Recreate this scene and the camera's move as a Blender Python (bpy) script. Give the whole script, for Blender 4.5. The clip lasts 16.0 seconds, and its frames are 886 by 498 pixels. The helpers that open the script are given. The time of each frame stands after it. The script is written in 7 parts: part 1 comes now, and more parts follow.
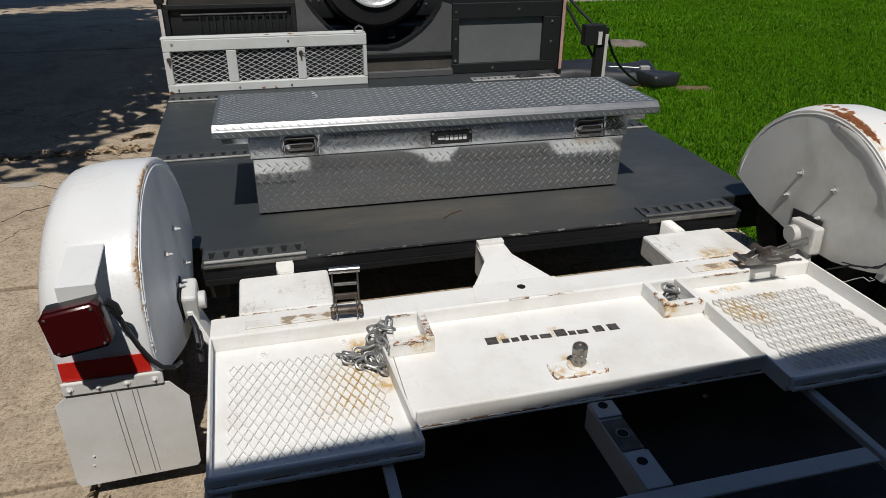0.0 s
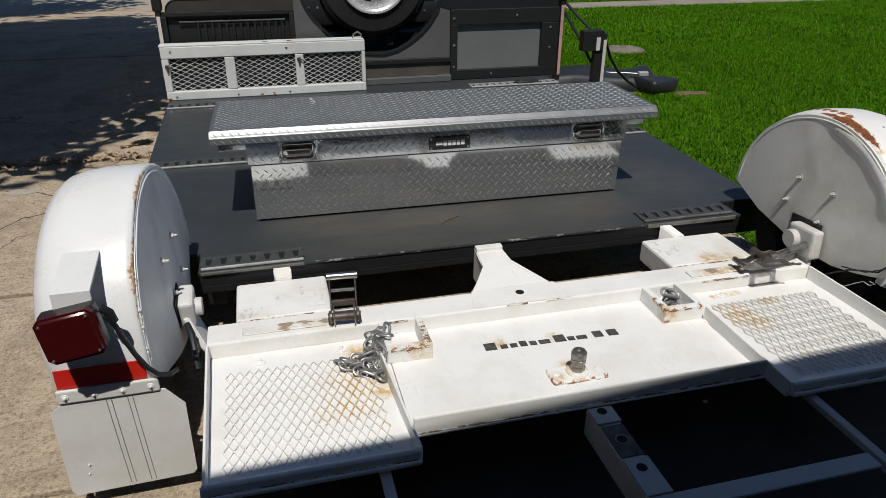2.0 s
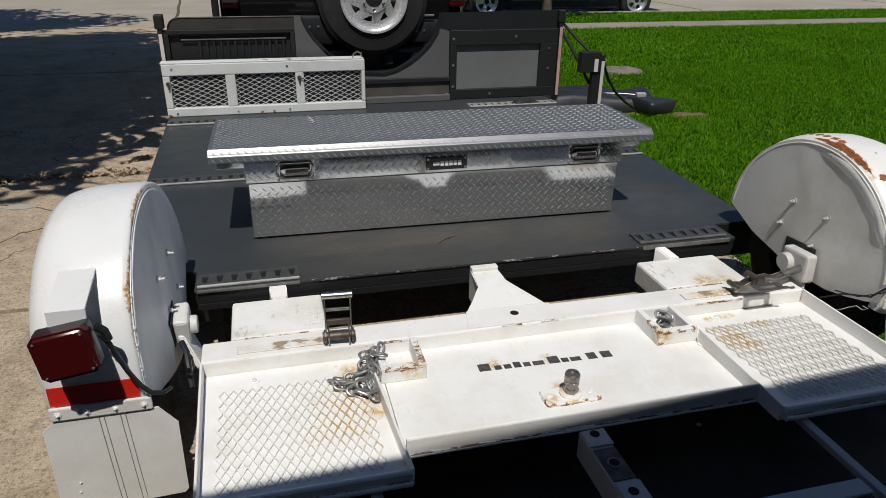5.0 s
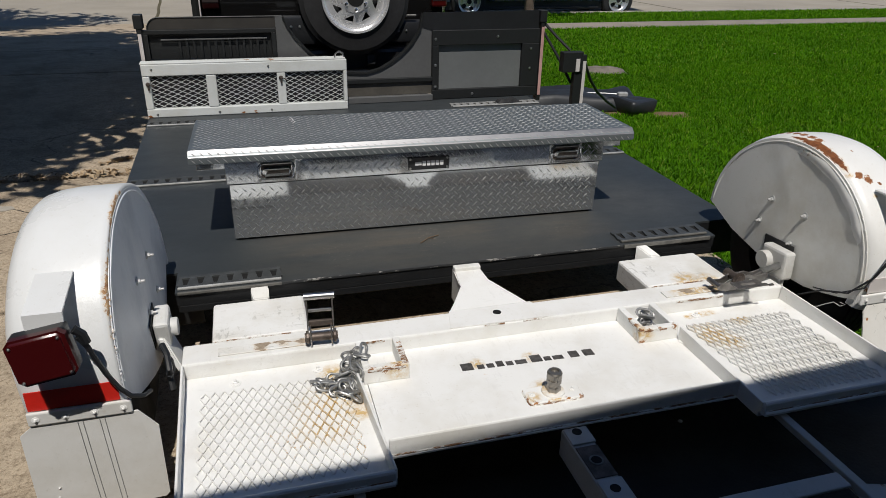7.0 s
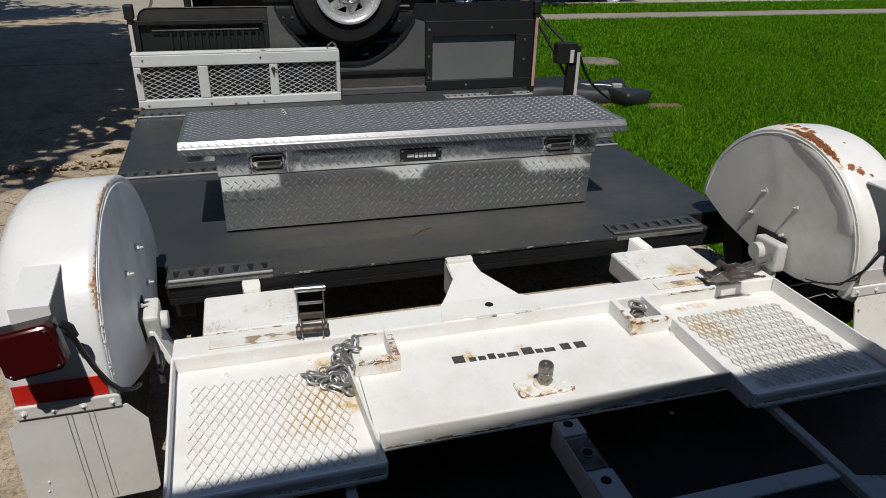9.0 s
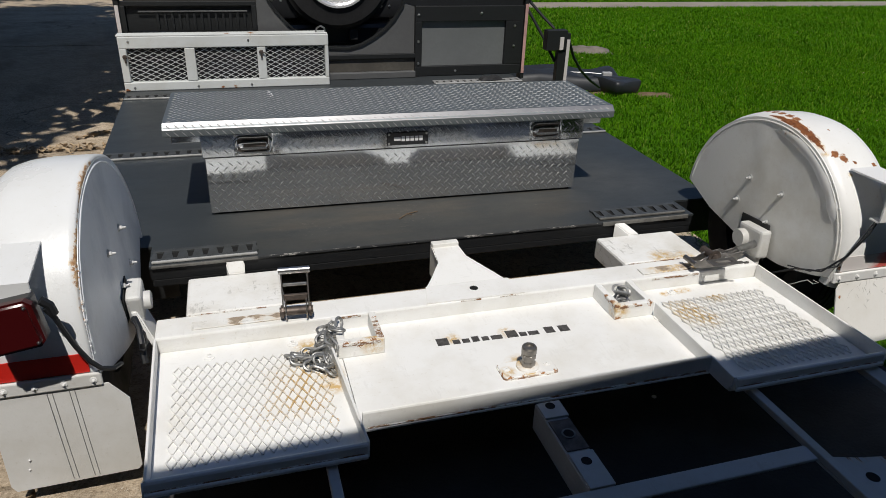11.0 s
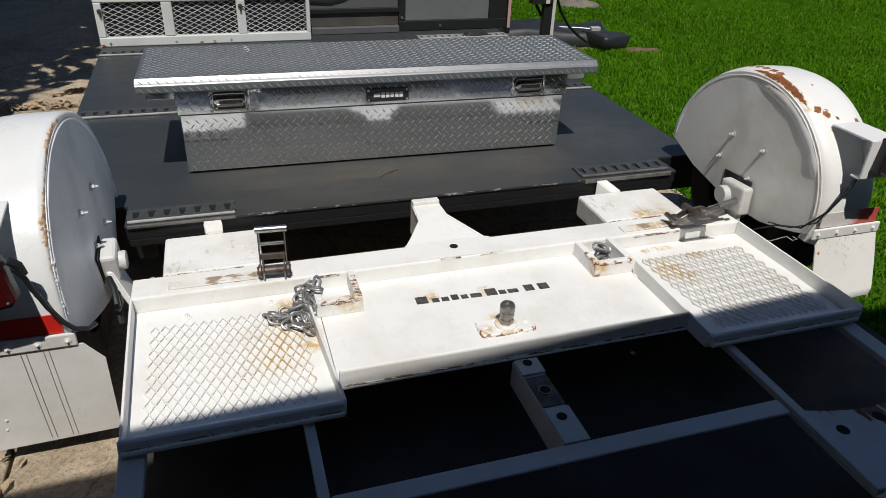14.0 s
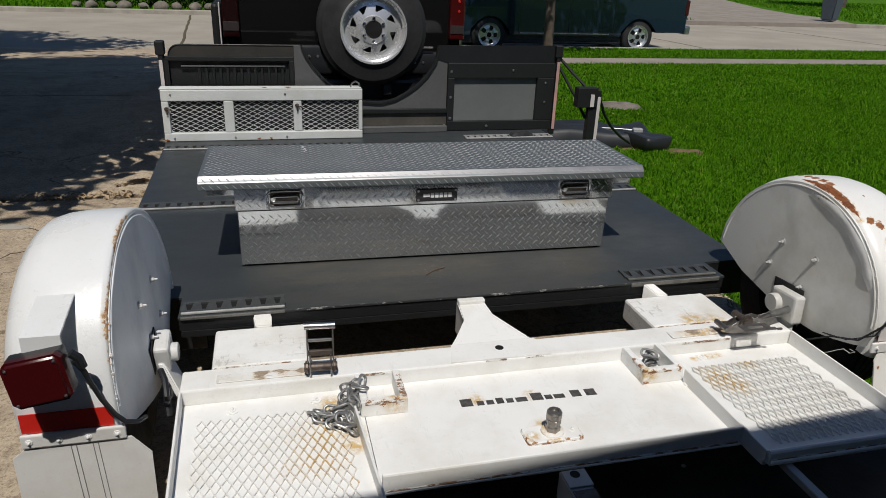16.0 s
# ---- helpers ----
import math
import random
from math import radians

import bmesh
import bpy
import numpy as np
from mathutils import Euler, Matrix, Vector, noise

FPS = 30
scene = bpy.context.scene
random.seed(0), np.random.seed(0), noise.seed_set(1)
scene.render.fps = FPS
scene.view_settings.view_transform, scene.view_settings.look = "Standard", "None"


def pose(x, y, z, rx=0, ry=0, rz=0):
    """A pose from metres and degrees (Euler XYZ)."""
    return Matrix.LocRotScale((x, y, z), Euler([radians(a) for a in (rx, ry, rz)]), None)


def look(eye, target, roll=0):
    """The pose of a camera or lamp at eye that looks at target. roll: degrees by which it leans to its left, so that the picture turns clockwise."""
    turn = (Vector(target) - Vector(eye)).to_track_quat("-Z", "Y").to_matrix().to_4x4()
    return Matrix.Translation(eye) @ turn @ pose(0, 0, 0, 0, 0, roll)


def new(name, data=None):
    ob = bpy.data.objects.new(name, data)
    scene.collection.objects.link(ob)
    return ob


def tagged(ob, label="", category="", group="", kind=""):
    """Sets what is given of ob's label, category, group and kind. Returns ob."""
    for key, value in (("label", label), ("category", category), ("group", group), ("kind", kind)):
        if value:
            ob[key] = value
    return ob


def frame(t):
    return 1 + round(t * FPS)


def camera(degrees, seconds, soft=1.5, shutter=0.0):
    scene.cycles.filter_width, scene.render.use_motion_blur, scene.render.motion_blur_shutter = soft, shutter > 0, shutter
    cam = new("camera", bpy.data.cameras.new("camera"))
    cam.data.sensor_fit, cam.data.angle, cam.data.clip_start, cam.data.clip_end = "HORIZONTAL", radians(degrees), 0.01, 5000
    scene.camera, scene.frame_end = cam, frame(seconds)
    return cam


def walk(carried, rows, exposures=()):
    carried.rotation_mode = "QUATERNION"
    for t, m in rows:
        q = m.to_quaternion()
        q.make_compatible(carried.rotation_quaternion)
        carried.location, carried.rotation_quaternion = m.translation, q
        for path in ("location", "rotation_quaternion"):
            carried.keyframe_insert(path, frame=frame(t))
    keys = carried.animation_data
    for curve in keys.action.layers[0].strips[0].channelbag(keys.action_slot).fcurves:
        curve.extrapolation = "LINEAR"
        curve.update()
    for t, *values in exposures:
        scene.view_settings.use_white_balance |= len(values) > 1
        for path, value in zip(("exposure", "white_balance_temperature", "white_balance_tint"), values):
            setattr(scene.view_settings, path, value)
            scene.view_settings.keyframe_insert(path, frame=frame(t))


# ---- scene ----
cam = camera(65.2, 16.0, soft=0.62)
PATH = [
    (0, (-0.799, -1.803, 1.453), (-0.348, -0.075, 0.553), 0.5),
    (0.5, (-0.8, -1.798, 1.456), (-0.362, -0.054, 0.58), 0.2),
    (1, (-0.793, -1.794, 1.453), (-0.342, -0.055, 0.574), 0.3),
    (1.5, (-0.789, -1.795, 1.451), (-0.335, -0.059, 0.568), 0.2),
    (2, (-0.791, -1.798, 1.446), (-0.338, -0.062, 0.563), 0.3),
    (2.5, (-0.788, -1.8, 1.448), (-0.312, -0.065, 0.575), 0.5),
    (3, (-0.782, -1.804, 1.444), (-0.303, -0.087, 0.537), 1.1),
    (3.5, (-0.78, -1.8, 1.444), (-0.316, -0.087, 0.521), 0.8),
    (4, (-0.79, -1.79, 1.464), (-0.343, -0.051, 0.583), 0.5),
    (4.5, (-0.785, -1.803, 1.463), (-0.336, -0.046, 0.62), 0.7),
    (7, (-0.773, -1.809, 1.463), (-0.27, -0.065, 0.623), 1.1),
    (7.5, (-0.762, -1.806, 1.462), (-0.264, -0.065, 0.615), 1.0),
    (8, (-0.759, -1.805, 1.461), (-0.253, -0.073, 0.598), 0.9),
    (10.5, (-0.758, -1.803, 1.461), (-0.228, -0.075, 0.604), 1.9),
    (11, (-0.745, -1.817, 1.443), (-0.208, -0.108, 0.555), 2.1),
    (11.5, (-0.731, -1.824, 1.408), (-0.206, -0.175, 0.405), 2.2),
    (12, (-0.708, -1.817, 1.398), (-0.193, -0.233, 0.29), 0.9),
    (12.5, (-0.709, -1.822, 1.378), (-0.176, -0.263, 0.244), 1.9),
    (13, (-0.7, -1.814, 1.395), (-0.155, -0.26, 0.261), 2.4),
    (13.5, (-0.709, -1.816, 1.408), (-0.163, -0.219, 0.335), 2.2),
    (14, (-0.706, -1.816, 1.435), (-0.156, -0.168, 0.443), 2.3),
    (14.5, (-0.721, -1.818, 1.44), (-0.179, -0.125, 0.523), 2.3),
    (15, (-0.718, -1.81, 1.458), (-0.191, -0.09, 0.585), 2.3),
    (15.5, (-0.722, -1.81, 1.475), (-0.221, -0.045, 0.678), 2.3),
    (16, (-0.736, -1.805, 1.475), (-0.268, -0.018, 0.709), 2.3),
]
walk(cam, [(t, look(eye, target, roll)) for t, eye, target, roll in PATH],
     exposures=[(0, 0.07), (10.5, 0.07), (12.2, 0.19), (13.5, 0.20), (14.5, 0.11), (16, 0.03)])

# ---- light ----
SUN_WAY = Vector((0.10, 0.55, -1.0)).normalized()
sun_data = bpy.data.lights.new("sun", "SUN")
sun_data.energy, sun_data.angle, sun_data.color = 3.58, radians(0.53), (1.0, 0.955, 0.89)
sun = new("sun", sun_data)
sun.matrix_world = look((0, 0, 20), Vector((0, 0, 20)) + SUN_WAY)

world = bpy.data.worlds.new("world")
scene.world = world
world.use_nodes = True
sky = world.node_tree.nodes.new("ShaderNodeTexSky")
sky.sky_type, sky.sun_disc = "NISHITA", False
sky.sun_elevation = math.asin(-SUN_WAY.z)
sky.sun_rotation = math.atan2(-SUN_WAY.x, -SUN_WAY.y)
sky_back = world.node_tree.nodes["Background"]
tint = world.node_tree.nodes.new("ShaderNodeMix")
tint.data_type, tint.blend_type = "RGBA", "MULTIPLY"
tint.inputs["Factor"].default_value = 1.0
tint.inputs["B"].default_value = (0.87, 0.97, 1.11, 1)
world.node_tree.links.new(sky.outputs[0], tint.inputs["A"])
world.node_tree.links.new(tint.outputs["Result"], sky_back.inputs[0])
sky.ozone_density, sky.dust_density = 3.0, 0.4
sky_back.inputs[1].default_value = 0.048


# ---- materials ----
def nodes_of(name):
    m = bpy.data.materials.new(name)
    m.use_nodes = True
    t = m.node_tree
    return m, t, t.nodes["Principled BSDF"]


def put(t, kind, **values):
    n = t.nodes.new(kind)
    for k, v in values.items():
        n.inputs[k.replace("_", " ")].default_value = v
    return n


def noise_at(t, scale, detail=4, rough=0.55, stretch=None):
    pos = t.nodes.new("ShaderNodeNewGeometry")
    out = pos.outputs["Position"]
    if stretch:
        mp = t.nodes.new("ShaderNodeMapping")
        mp.inputs["Scale"].default_value = stretch
        t.links.new(out, mp.inputs["Vector"])
        out = mp.outputs[0]
    n = put(t, "ShaderNodeTexNoise", Scale=scale, Detail=detail, Roughness=rough)
    t.links.new(out, n.inputs["Vector"])
    return n.outputs[0]


def ramp(t, src, stops):
    r = t.nodes.new("ShaderNodeValToRGB")
    els = r.color_ramp.elements
    while len(els) < len(stops):
        els.new(0.5)
    for e, (p, c) in zip(els, stops):
        e.position = p
        e.color = (c, c, c, 1) if isinstance(c, (int, float)) else (*c, 1)
    t.links.new(src, r.inputs[0])
    return r.outputs[0]


def mixed(t, fac, a, b):
    m = t.nodes.new("ShaderNodeMix")
    m.data_type = "RGBA"
    for sock, v in ((m.inputs["Factor"], fac), (m.inputs["A"], a), (m.inputs["B"], b)):
        if isinstance(v, (int, float)):
            sock.default_value = v
        elif isinstance(v, tuple):
            sock.default_value = (*v, 1)
        else:
            t.links.new(v, sock)
    return m.outputs["Result"]


def maths(t, op, a, b=0.0, clamp=False):
    m = t.nodes.new("ShaderNodeMath")
    m.operation, m.use_clamp = op, clamp
    for sock, v in ((m.inputs[0], a), (m.inputs[1], b)):
        if isinstance(v, (int, float)):
            sock.default_value = v
        else:
            t.links.new(v, sock)
    return m.outputs[0]


def bumped(t, bsdf, height, strength, distance):
    b = t.nodes.new("ShaderNodeBump")
    b.inputs["Strength"].default_value, b.inputs["Distance"].default_value = strength, distance
    t.links.new(height, b.inputs["Height"])
    t.links.new(b.outputs[0], bsdf.inputs["Normal"])


def spot_mask(t, spots):
    """1 inside the given balls (x, y, z, radius), falling off to 0."""
    pos = t.nodes.new("ShaderNodeNewGeometry").outputs["Position"]
    total = None
    for x, y, z, r in spots:
        d = t.nodes.new("ShaderNodeVectorMath")
        d.operation = "DISTANCE"
        t.links.new(pos, d.inputs[0])
        d.inputs[1].default_value = (x, y, z)
        f = maths(t, "SUBTRACT", 1.0, maths(t, "DIVIDE", d.outputs["Value"], r), clamp=True)
        total = f if total is None else maths(t, "MAXIMUM", total, f)
    return total


def simple(name, colour, rough=0.6, metal=0.0, vary=0.25, scale=6.0, fine=60.0, bump=0.15, dist=0.002, stretch=None, coat=0.0):
    """A surface with stains at one scale and grain at another."""
    m, t, b = nodes_of(name)
    big, small = noise_at(t, scale, 5, 0.6, stretch), noise_at(t, fine, 3, 0.6, stretch)
    lo = tuple(c * (1 - vary) for c in colour)
    hi = tuple(min(1, c * (1 + vary * 0.6)) for c in colour)
    col = mixed(t, ramp(t, big, [(0.3, 0.0), (0.7, 1.0)]), lo, hi)
    col = mixed(t, ramp(t, small, [(0.35, 0.0), (0.65, 0.35)]), col, lo)
    t.links.new(col, b.inputs["Base Color"])
    t.links.new(ramp(t, big, [(0.3, min(1, rough * 1.15)), (0.7, rough * 0.85)]), b.inputs["Roughness"])
    b.inputs["Metallic"].default_value = metal
    b.inputs["Coat Weight"].default_value = coat
    bumped(t, b, small, bump, dist)
    return m


def painted(name, spots=(), colour=(0.79, 0.79, 0.775), rough=0.38, rust_scale=38.0, grime=0.25, stain=(), hard=0.62, streak=None, rim=None, scuff=0.0, smudge=0.0, oxide=((0.13, 0.04, 0.015), (0.36, 0.15, 0.055))):
    """White gloss paint, dulled and chipped, rusting through near the spots, rust-stained near the stains."""
    m, t, b = nodes_of(name)
    big, fine = noise_at(t, 4.0, 5, 0.65), noise_at(t, 90.0, 4, 0.6)
    dirty = tuple(c * k for c, k in zip(colour, (0.74, 0.70, 0.62)))
    col = mixed(t, maths(t, "MULTIPLY", ramp(t, big, [(0.45, 0.0), (0.75, 1.0)]), grime), colour, dirty)
    col = mixed(t, ramp(t, fine, [(0.62, 0.0), (0.72, 0.35)]), col, dirty)
    rough_v = ramp(t, big, [(0.3, rough * 1.2), (0.7, rough * 0.8)])
    height = fine
    if stain:
        s = maths(t, "MULTIPLY", spot_mask(t, stain), ramp(t, noise_at(t, 48.0, 6, 0.78), [(0.40, 0.06), (0.62, 1.9)]), clamp=True)
        col = mixed(t, maths(t, "MULTIPLY", s, 0.9, clamp=True), col, (0.55, 0.36, 0.115))
    if scuff:
        sc = maths(t, "MAXIMUM", ramp(t, noise_at(t, 60.0, 5, 0.7, (1.0, 0.2, 1.0)), [(0.56, 0.0), (0.60, 1.0)]), ramp(t, noise_at(t, 75.0, 5, 0.75, (0.2, 1.0, 1.0)), [(0.57, 0.0), (0.61, 0.8)]))
        sc = maths(t, "MULTIPLY", sc, ramp(t, noise_at(t, 9.0, 4, 0.6), [(0.50, 0.0), (0.60, 1.0)]))
        col = mixed(t, maths(t, "MULTIPLY", sc, scuff), col, (0.40, 0.39, 0.36))
    if smudge:
        sm = maths(t, "MULTIPLY", ramp(t, noise_at(t, 7.0, 4, 0.6, (1.0, 1.0, 0.55)), [(0.46, 0.0), (0.64, 1.0)]), smudge)
        col = mixed(t, sm, col, tuple(c * k for c, k in zip(colour, (0.50, 0.53, 0.58))))
    if spots:
        edge = noise_at(t, rust_scale, 6, 0.7, streak)
        mask = maths(t, "ADD", maths(t, "MULTIPLY", spot_mask(t, spots), hard), maths(t, "MULTIPLY", maths(t, "SUBTRACT", edge, 0.5), 1.5))
        core = ramp(t, mask, [(0.37, 0.0), (0.41, 1.0)])
        halo = ramp(t, mask, [(0.27, 0.0), (0.41, 0.5)])
        rust = mixed(t, ramp(t, noise_at(t, 60, 5, 0.7), [(0.3, 0.0), (0.7, 1.0)]), *oxide)
        col = mixed(t, halo, col, (0.62, 0.42, 0.22))
        col = mixed(t, core, col, rust)
        rough_v = mixed(t, core, rough_v, (0.9, 0.9, 0.9))
        height = maths(t, "SUBTRACT", maths(t, "MULTIPLY", fine, 0.25), core)
    if rim:
        side, u0, stops = rim
        xyz = t.nodes.new("ShaderNodeSeparateXYZ")
        t.links.new(t.nodes.new("ShaderNodeNewGeometry").outputs["Position"], xyz.inputs[0])
        dy, dz = maths(t, "SUBTRACT", xyz.outputs[1], 0.165), maths(t, "SUBTRACT", xyz.outputs[2], 0.405)
        turn = maths(t, "DIVIDE", maths(t, "ARCTAN2", dz, dy), math.pi)
        if side < 0:
            lean = maths(t, "SUBTRACT", maths(t, "MULTIPLY", dy, 0.055), maths(t, "MULTIPLY", dz, 0.05))
        else:
            lean = maths(t, "MULTIPLY", dy, -0.06)
        u = maths(t, "SUBTRACT", maths(t, "MULTIPLY", maths(t, "SUBTRACT", xyz.outputs[0], lean), side), 1.118 + u0)
        width = maths(t, "MULTIPLY", ramp(t, turn, [(a / 180.0, w * 20.0) for a, w in stops]), 0.05)
        jag = maths(t, "SUBTRACT", maths(t, "ADD", maths(t, "MULTIPLY", noise_at(t, 75, 6, 0.8), 0.5), maths(t, "MULTIPLY", noise_at(t, 60, 5, 0.78, (1.0, 0.25, 0.5)), 0.5)), 0.5)
        val = maths(t, "SUBTRACT", maths(t, "MULTIPLY", width, maths(t, "ADD", maths(t, "MULTIPLY", jag, 9.0 if side < 0 else 4.5), 0.45 if side < 0 else 0.8)), maths(t, "ABSOLUTE", u))
        core2 = maths(t, "MULTIPLY", val, 900.0, clamp=True)
        near = maths(t, "MULTIPLY", maths(t, "MULTIPLY", maths(t, "ADD", val, 0.007), 90.0, clamp=True), maths(t, "MULTIPLY", width, 150.0, clamp=True))
        flakes = ((0.24, 0.10, 0.038), (0.66, 0.46, 0.26)) if side < 0 else ((0.11, 0.032, 0.010), (0.27, 0.095, 0.028))
        rust2 = mixed(t, ramp(t, noise_at(t, 70, 5, 0.75), [(0.35, 0.0), (0.68, 1.0)]), *flakes)
        col = mixed(t, maths(t, "MULTIPLY", near, 0.6), col, (0.70, 0.52, 0.30))
        col = mixed(t, core2, col, rust2)
        rough_v = mixed(t, core2, rough_v, (0.9, 0.9, 0.9))
        height = maths(t, "SUBTRACT", height, core2)
    t.links.new(col, b.inputs["Base Color"])
    t.links.new(rough_v, b.inputs["Roughness"])
    bumped(t, b, height, 0.3, 0.0015)
    return m


WHITE = painted("white_paint")
PAN_PAINT = painted("pan_paint", hard=0.66, rough=0.45, grime=0.5, rust_scale=60, streak=(0.4, 0.7, 1.6), scuff=0.12,
                    spots=[(-0.078, -0.293, 0.254, 0.018), (0.066, -0.293, 0.254, 0.017), (0.49, -0.12, 0.309, 0.012)],
                    stain=[(-0.556, -0.20, 0.243, 0.05), (-0.60, -0.06, 0.243, 0.06), (0.64, -0.022, 0.243, 0.018), (0.665, -0.018, 0.243, 0.02), (0.69, -0.016, 0.243, 0.022), (0.715, -0.014, 0.243, 0.022), (0.74, -0.012, 0.243, 0.02), (0.01, -0.12, 0.243, 0.035), (-0.006, -0.29, 0.243, 0.06), (-0.17, -0.115, 0.243, 0.035), (-0.556, -0.26, 0.243, 0.04)])
BLOCK_PAINT = painted("scuffed_block_paint", hard=0.6, rough=0.45, grime=0.8, scuff=0.6, rust_scale=80,
                      stain=[(0.740, 0.150, 0.293, 0.07), (0.820, 0.140, 0.293, 0.05)])
WELD_PAINT = painted("scraped_weld_paint", hard=0.60, rough=0.6, grime=1.0, scuff=0.8, rust_scale=48, streak=(0.22, 1.0, 1.0), oxide=((0.20, 0.155, 0.115), (0.42, 0.34, 0.25)),
                     spots=[(-0.80, 0.060, 0.297, 0.05), (-0.74, 0.060, 0.297, 0.06), (-0.68, 0.060, 0.297, 0.06), (-0.63, 0.060, 0.297, 0.06), (0.680, 0.060, 0.297, 0.06), (0.770, 0.060, 0.297, 0.06), (0.870, 0.060, 0.297, 0.05)],
                     stain=[(0.700, 0.060, 0.297, 0.10), (0.820, 0.060, 0.297, 0.10)])
FOOT_PAINT = painted("rust_edged_foot_paint", hard=0.60, rough=0.5, grime=0.5, rust_scale=190, oxide=((0.20, 0.08, 0.03), (0.46, 0.22, 0.08)), scuff=0.2,
                     spots=[(-0.068, -0.315, 0.252, 0.017), (-0.086, -0.33, 0.248, 0.014), (-0.07, -0.352, 0.248, 0.016), (-0.03, -0.353, 0.248, 0.012), (0.03, -0.353, 0.248, 0.014), (0.07, -0.35, 0.248, 0.014)],
                     stain=[(-0.004, -0.345, 0.251, 0.03), (-0.068, -0.325, 0.25, 0.03)])
POCKET_PAINT = painted("rust_cornered_pocket_paint", hard=0.62, rough=0.5, grime=0.6, rust_scale=170, oxide=((0.16, 0.06, 0.025), (0.42, 0.22, 0.10)), scuff=0.2,
                       spots=[(-0.500, -0.138, 0.295, 0.02), (-0.460, -0.138, 0.286, 0.022), (-0.420, -0.136, 0.291, 0.024), (-0.393, -0.116, 0.295, 0.024), (-0.393, -0.066, 0.295, 0.024), (-0.393, -0.016, 0.286, 0.024),
                              (0.382, -0.133, 0.294, 0.022), (0.382, -0.101, 0.292, 0.022), (0.382, -0.061, 0.294, 0.018), (0.412, -0.135, 0.286, 0.018), (0.452, -0.135, 0.290, 0.016), (0.508, -0.131, 0.290, 0.02), (0.392, -0.135, 0.246, 0.02)],
                       stain=[(-0.420, -0.136, 0.286, 0.05), (0.392, -0.131, 0.276, 0.05)])
MESH_PAINT = painted("mesh_paint", colour=(0.76, 0.755, 0.735), rough=0.5, grime=0.5, rust_scale=170, hard=0.31, oxide=((0.46, 0.26, 0.07), (0.64, 0.42, 0.16)),
                     spots=[(-0.66, -0.24, 0.247, 0.26), (-0.60, -0.32, 0.247, 0.20), (-0.74, -0.34, 0.247, 0.20), (-0.575, -0.40, 0.247, 0.14), (-0.575, -0.18, 0.247, 0.11), (0.66, -0.14, 0.247, 0.06), (0.70, -0.20, 0.247, 0.06)],
                     stain=[(-0.62, -0.22, 0.243, 0.13), (-0.66, -0.30, 0.243, 0.10), (0.645, -0.15, 0.243, 0.09), (0.68, -0.20, 0.243, 0.07), (0.80, -0.08, 0.243, 0.05)])


def rim_spots(side, angles, r, inset=0.012):
    """Places along the inner rim of a fender, by degrees round its wheel."""
    out = []
    for a in angles:
        y, z = 0.165 + 0.40 * math.cos(radians(a)), 0.405 + 0.40 * math.sin(radians(a))
        lean = 0.055 * (y - 0.165) - 0.05 * (z - 0.405) if side < 0 else -0.06 * (y - 0.165)
        out.append((side * (1.12 + inset) + lean, y, z, r))
    return out


FENDER_L = painted("fender_paint", colour=(0.72, 0.735, 0.745), rough=0.3, grime=0.2, hard=0.8, rust_scale=110,
                   rim=(-1, 0.0, [(0, 0.0), (86, 0.0), (90, 0.005), (103, 0.008), (112, 0.006), (116, 0.0008), (129, 0.001), (134, 0.006), (142, 0.012), (150, 0.009), (154, 0.003), (159, 0.004), (166, 0.001), (180, 0.0008)]),
                   stain=rim_spots(-1, (143,), 0.010, 0.012))
FENDER_R = painted("weathered_fender_paint", hard=0.92, rough=0.33, grime=0.25, rust_scale=80,
                   spots=rim_spots(1, (60, 65, 70, 75, 80, 85, 90, 95), 0.023, 0.046) + rim_spots(1, (124,), 0.023, 0.042) + rim_spots(1, (127,), 0.025, 0.066) + rim_spots(1, (130,), 0.013, 0.10) + rim_spots(1, (132,), 0.018, 0.18) + rim_spots(1, (108,), 0.008, 0.10) + rim_spots(1, (178, 182), 0.02, 0.01),
                   rim=(1, 0.018, [(0, 0.0), (80, 0.0), (86, 0.008), (94, 0.018), (104, 0.022), (112, 0.018), (118, 0.009), (121, 0.002), (124, 0.0), (180, 0.0)]),
                   stain=rim_spots(1, (119, 123), 0.018, 0.012) + rim_spots(1, (136,), 0.012, 0.06))
DISC_PAINT = painted("disc_paint", colour=(0.80, 0.82, 0.84), rough=0.42, grime=0.25, scuff=0.08, smudge=0.38, spots=[(-1.12, 0.02, 0.80, 0.04), (-1.12, -0.24, 0.42, 0.03)])
FLAP_PAINT = painted("flap_paint", colour=(0.66, 0.655, 0.635), rough=0.6, grime=0.6)
FLAP_R_PAINT = painted("cracked_flap_paint", colour=(0.76, 0.75, 0.72), rough=0.55, grime=0.5, rust_scale=60, spots=[(1.16, -0.27, 0.30, 0.02)])
RACK_PAINT = painted("rack_paint", colour=(0.64, 0.665, 0.655), rough=0.5, grime=0.5,
                     rust_scale=70, streak=(0.3, 1, 1), spots=[(-0.80, 2.86, 0.342, 0.03), (-0.72, 2.86, 0.342, 0.03), (-1.37, 2.87, 0.34, 0.03), (-0.1, 2.87, 0.345, 0.03), (-0.095, 2.87, 0.62, 0.03), (-0.6, 2.9, 0.672, 0.04), (-0.75, 2.9, 0.672, 0.04)])
AXLE_PAINT = painted("grey_axle_paint", colour=(0.60, 0.60, 0.585), rough=0.5, grime=0.9, scuff=0.3)
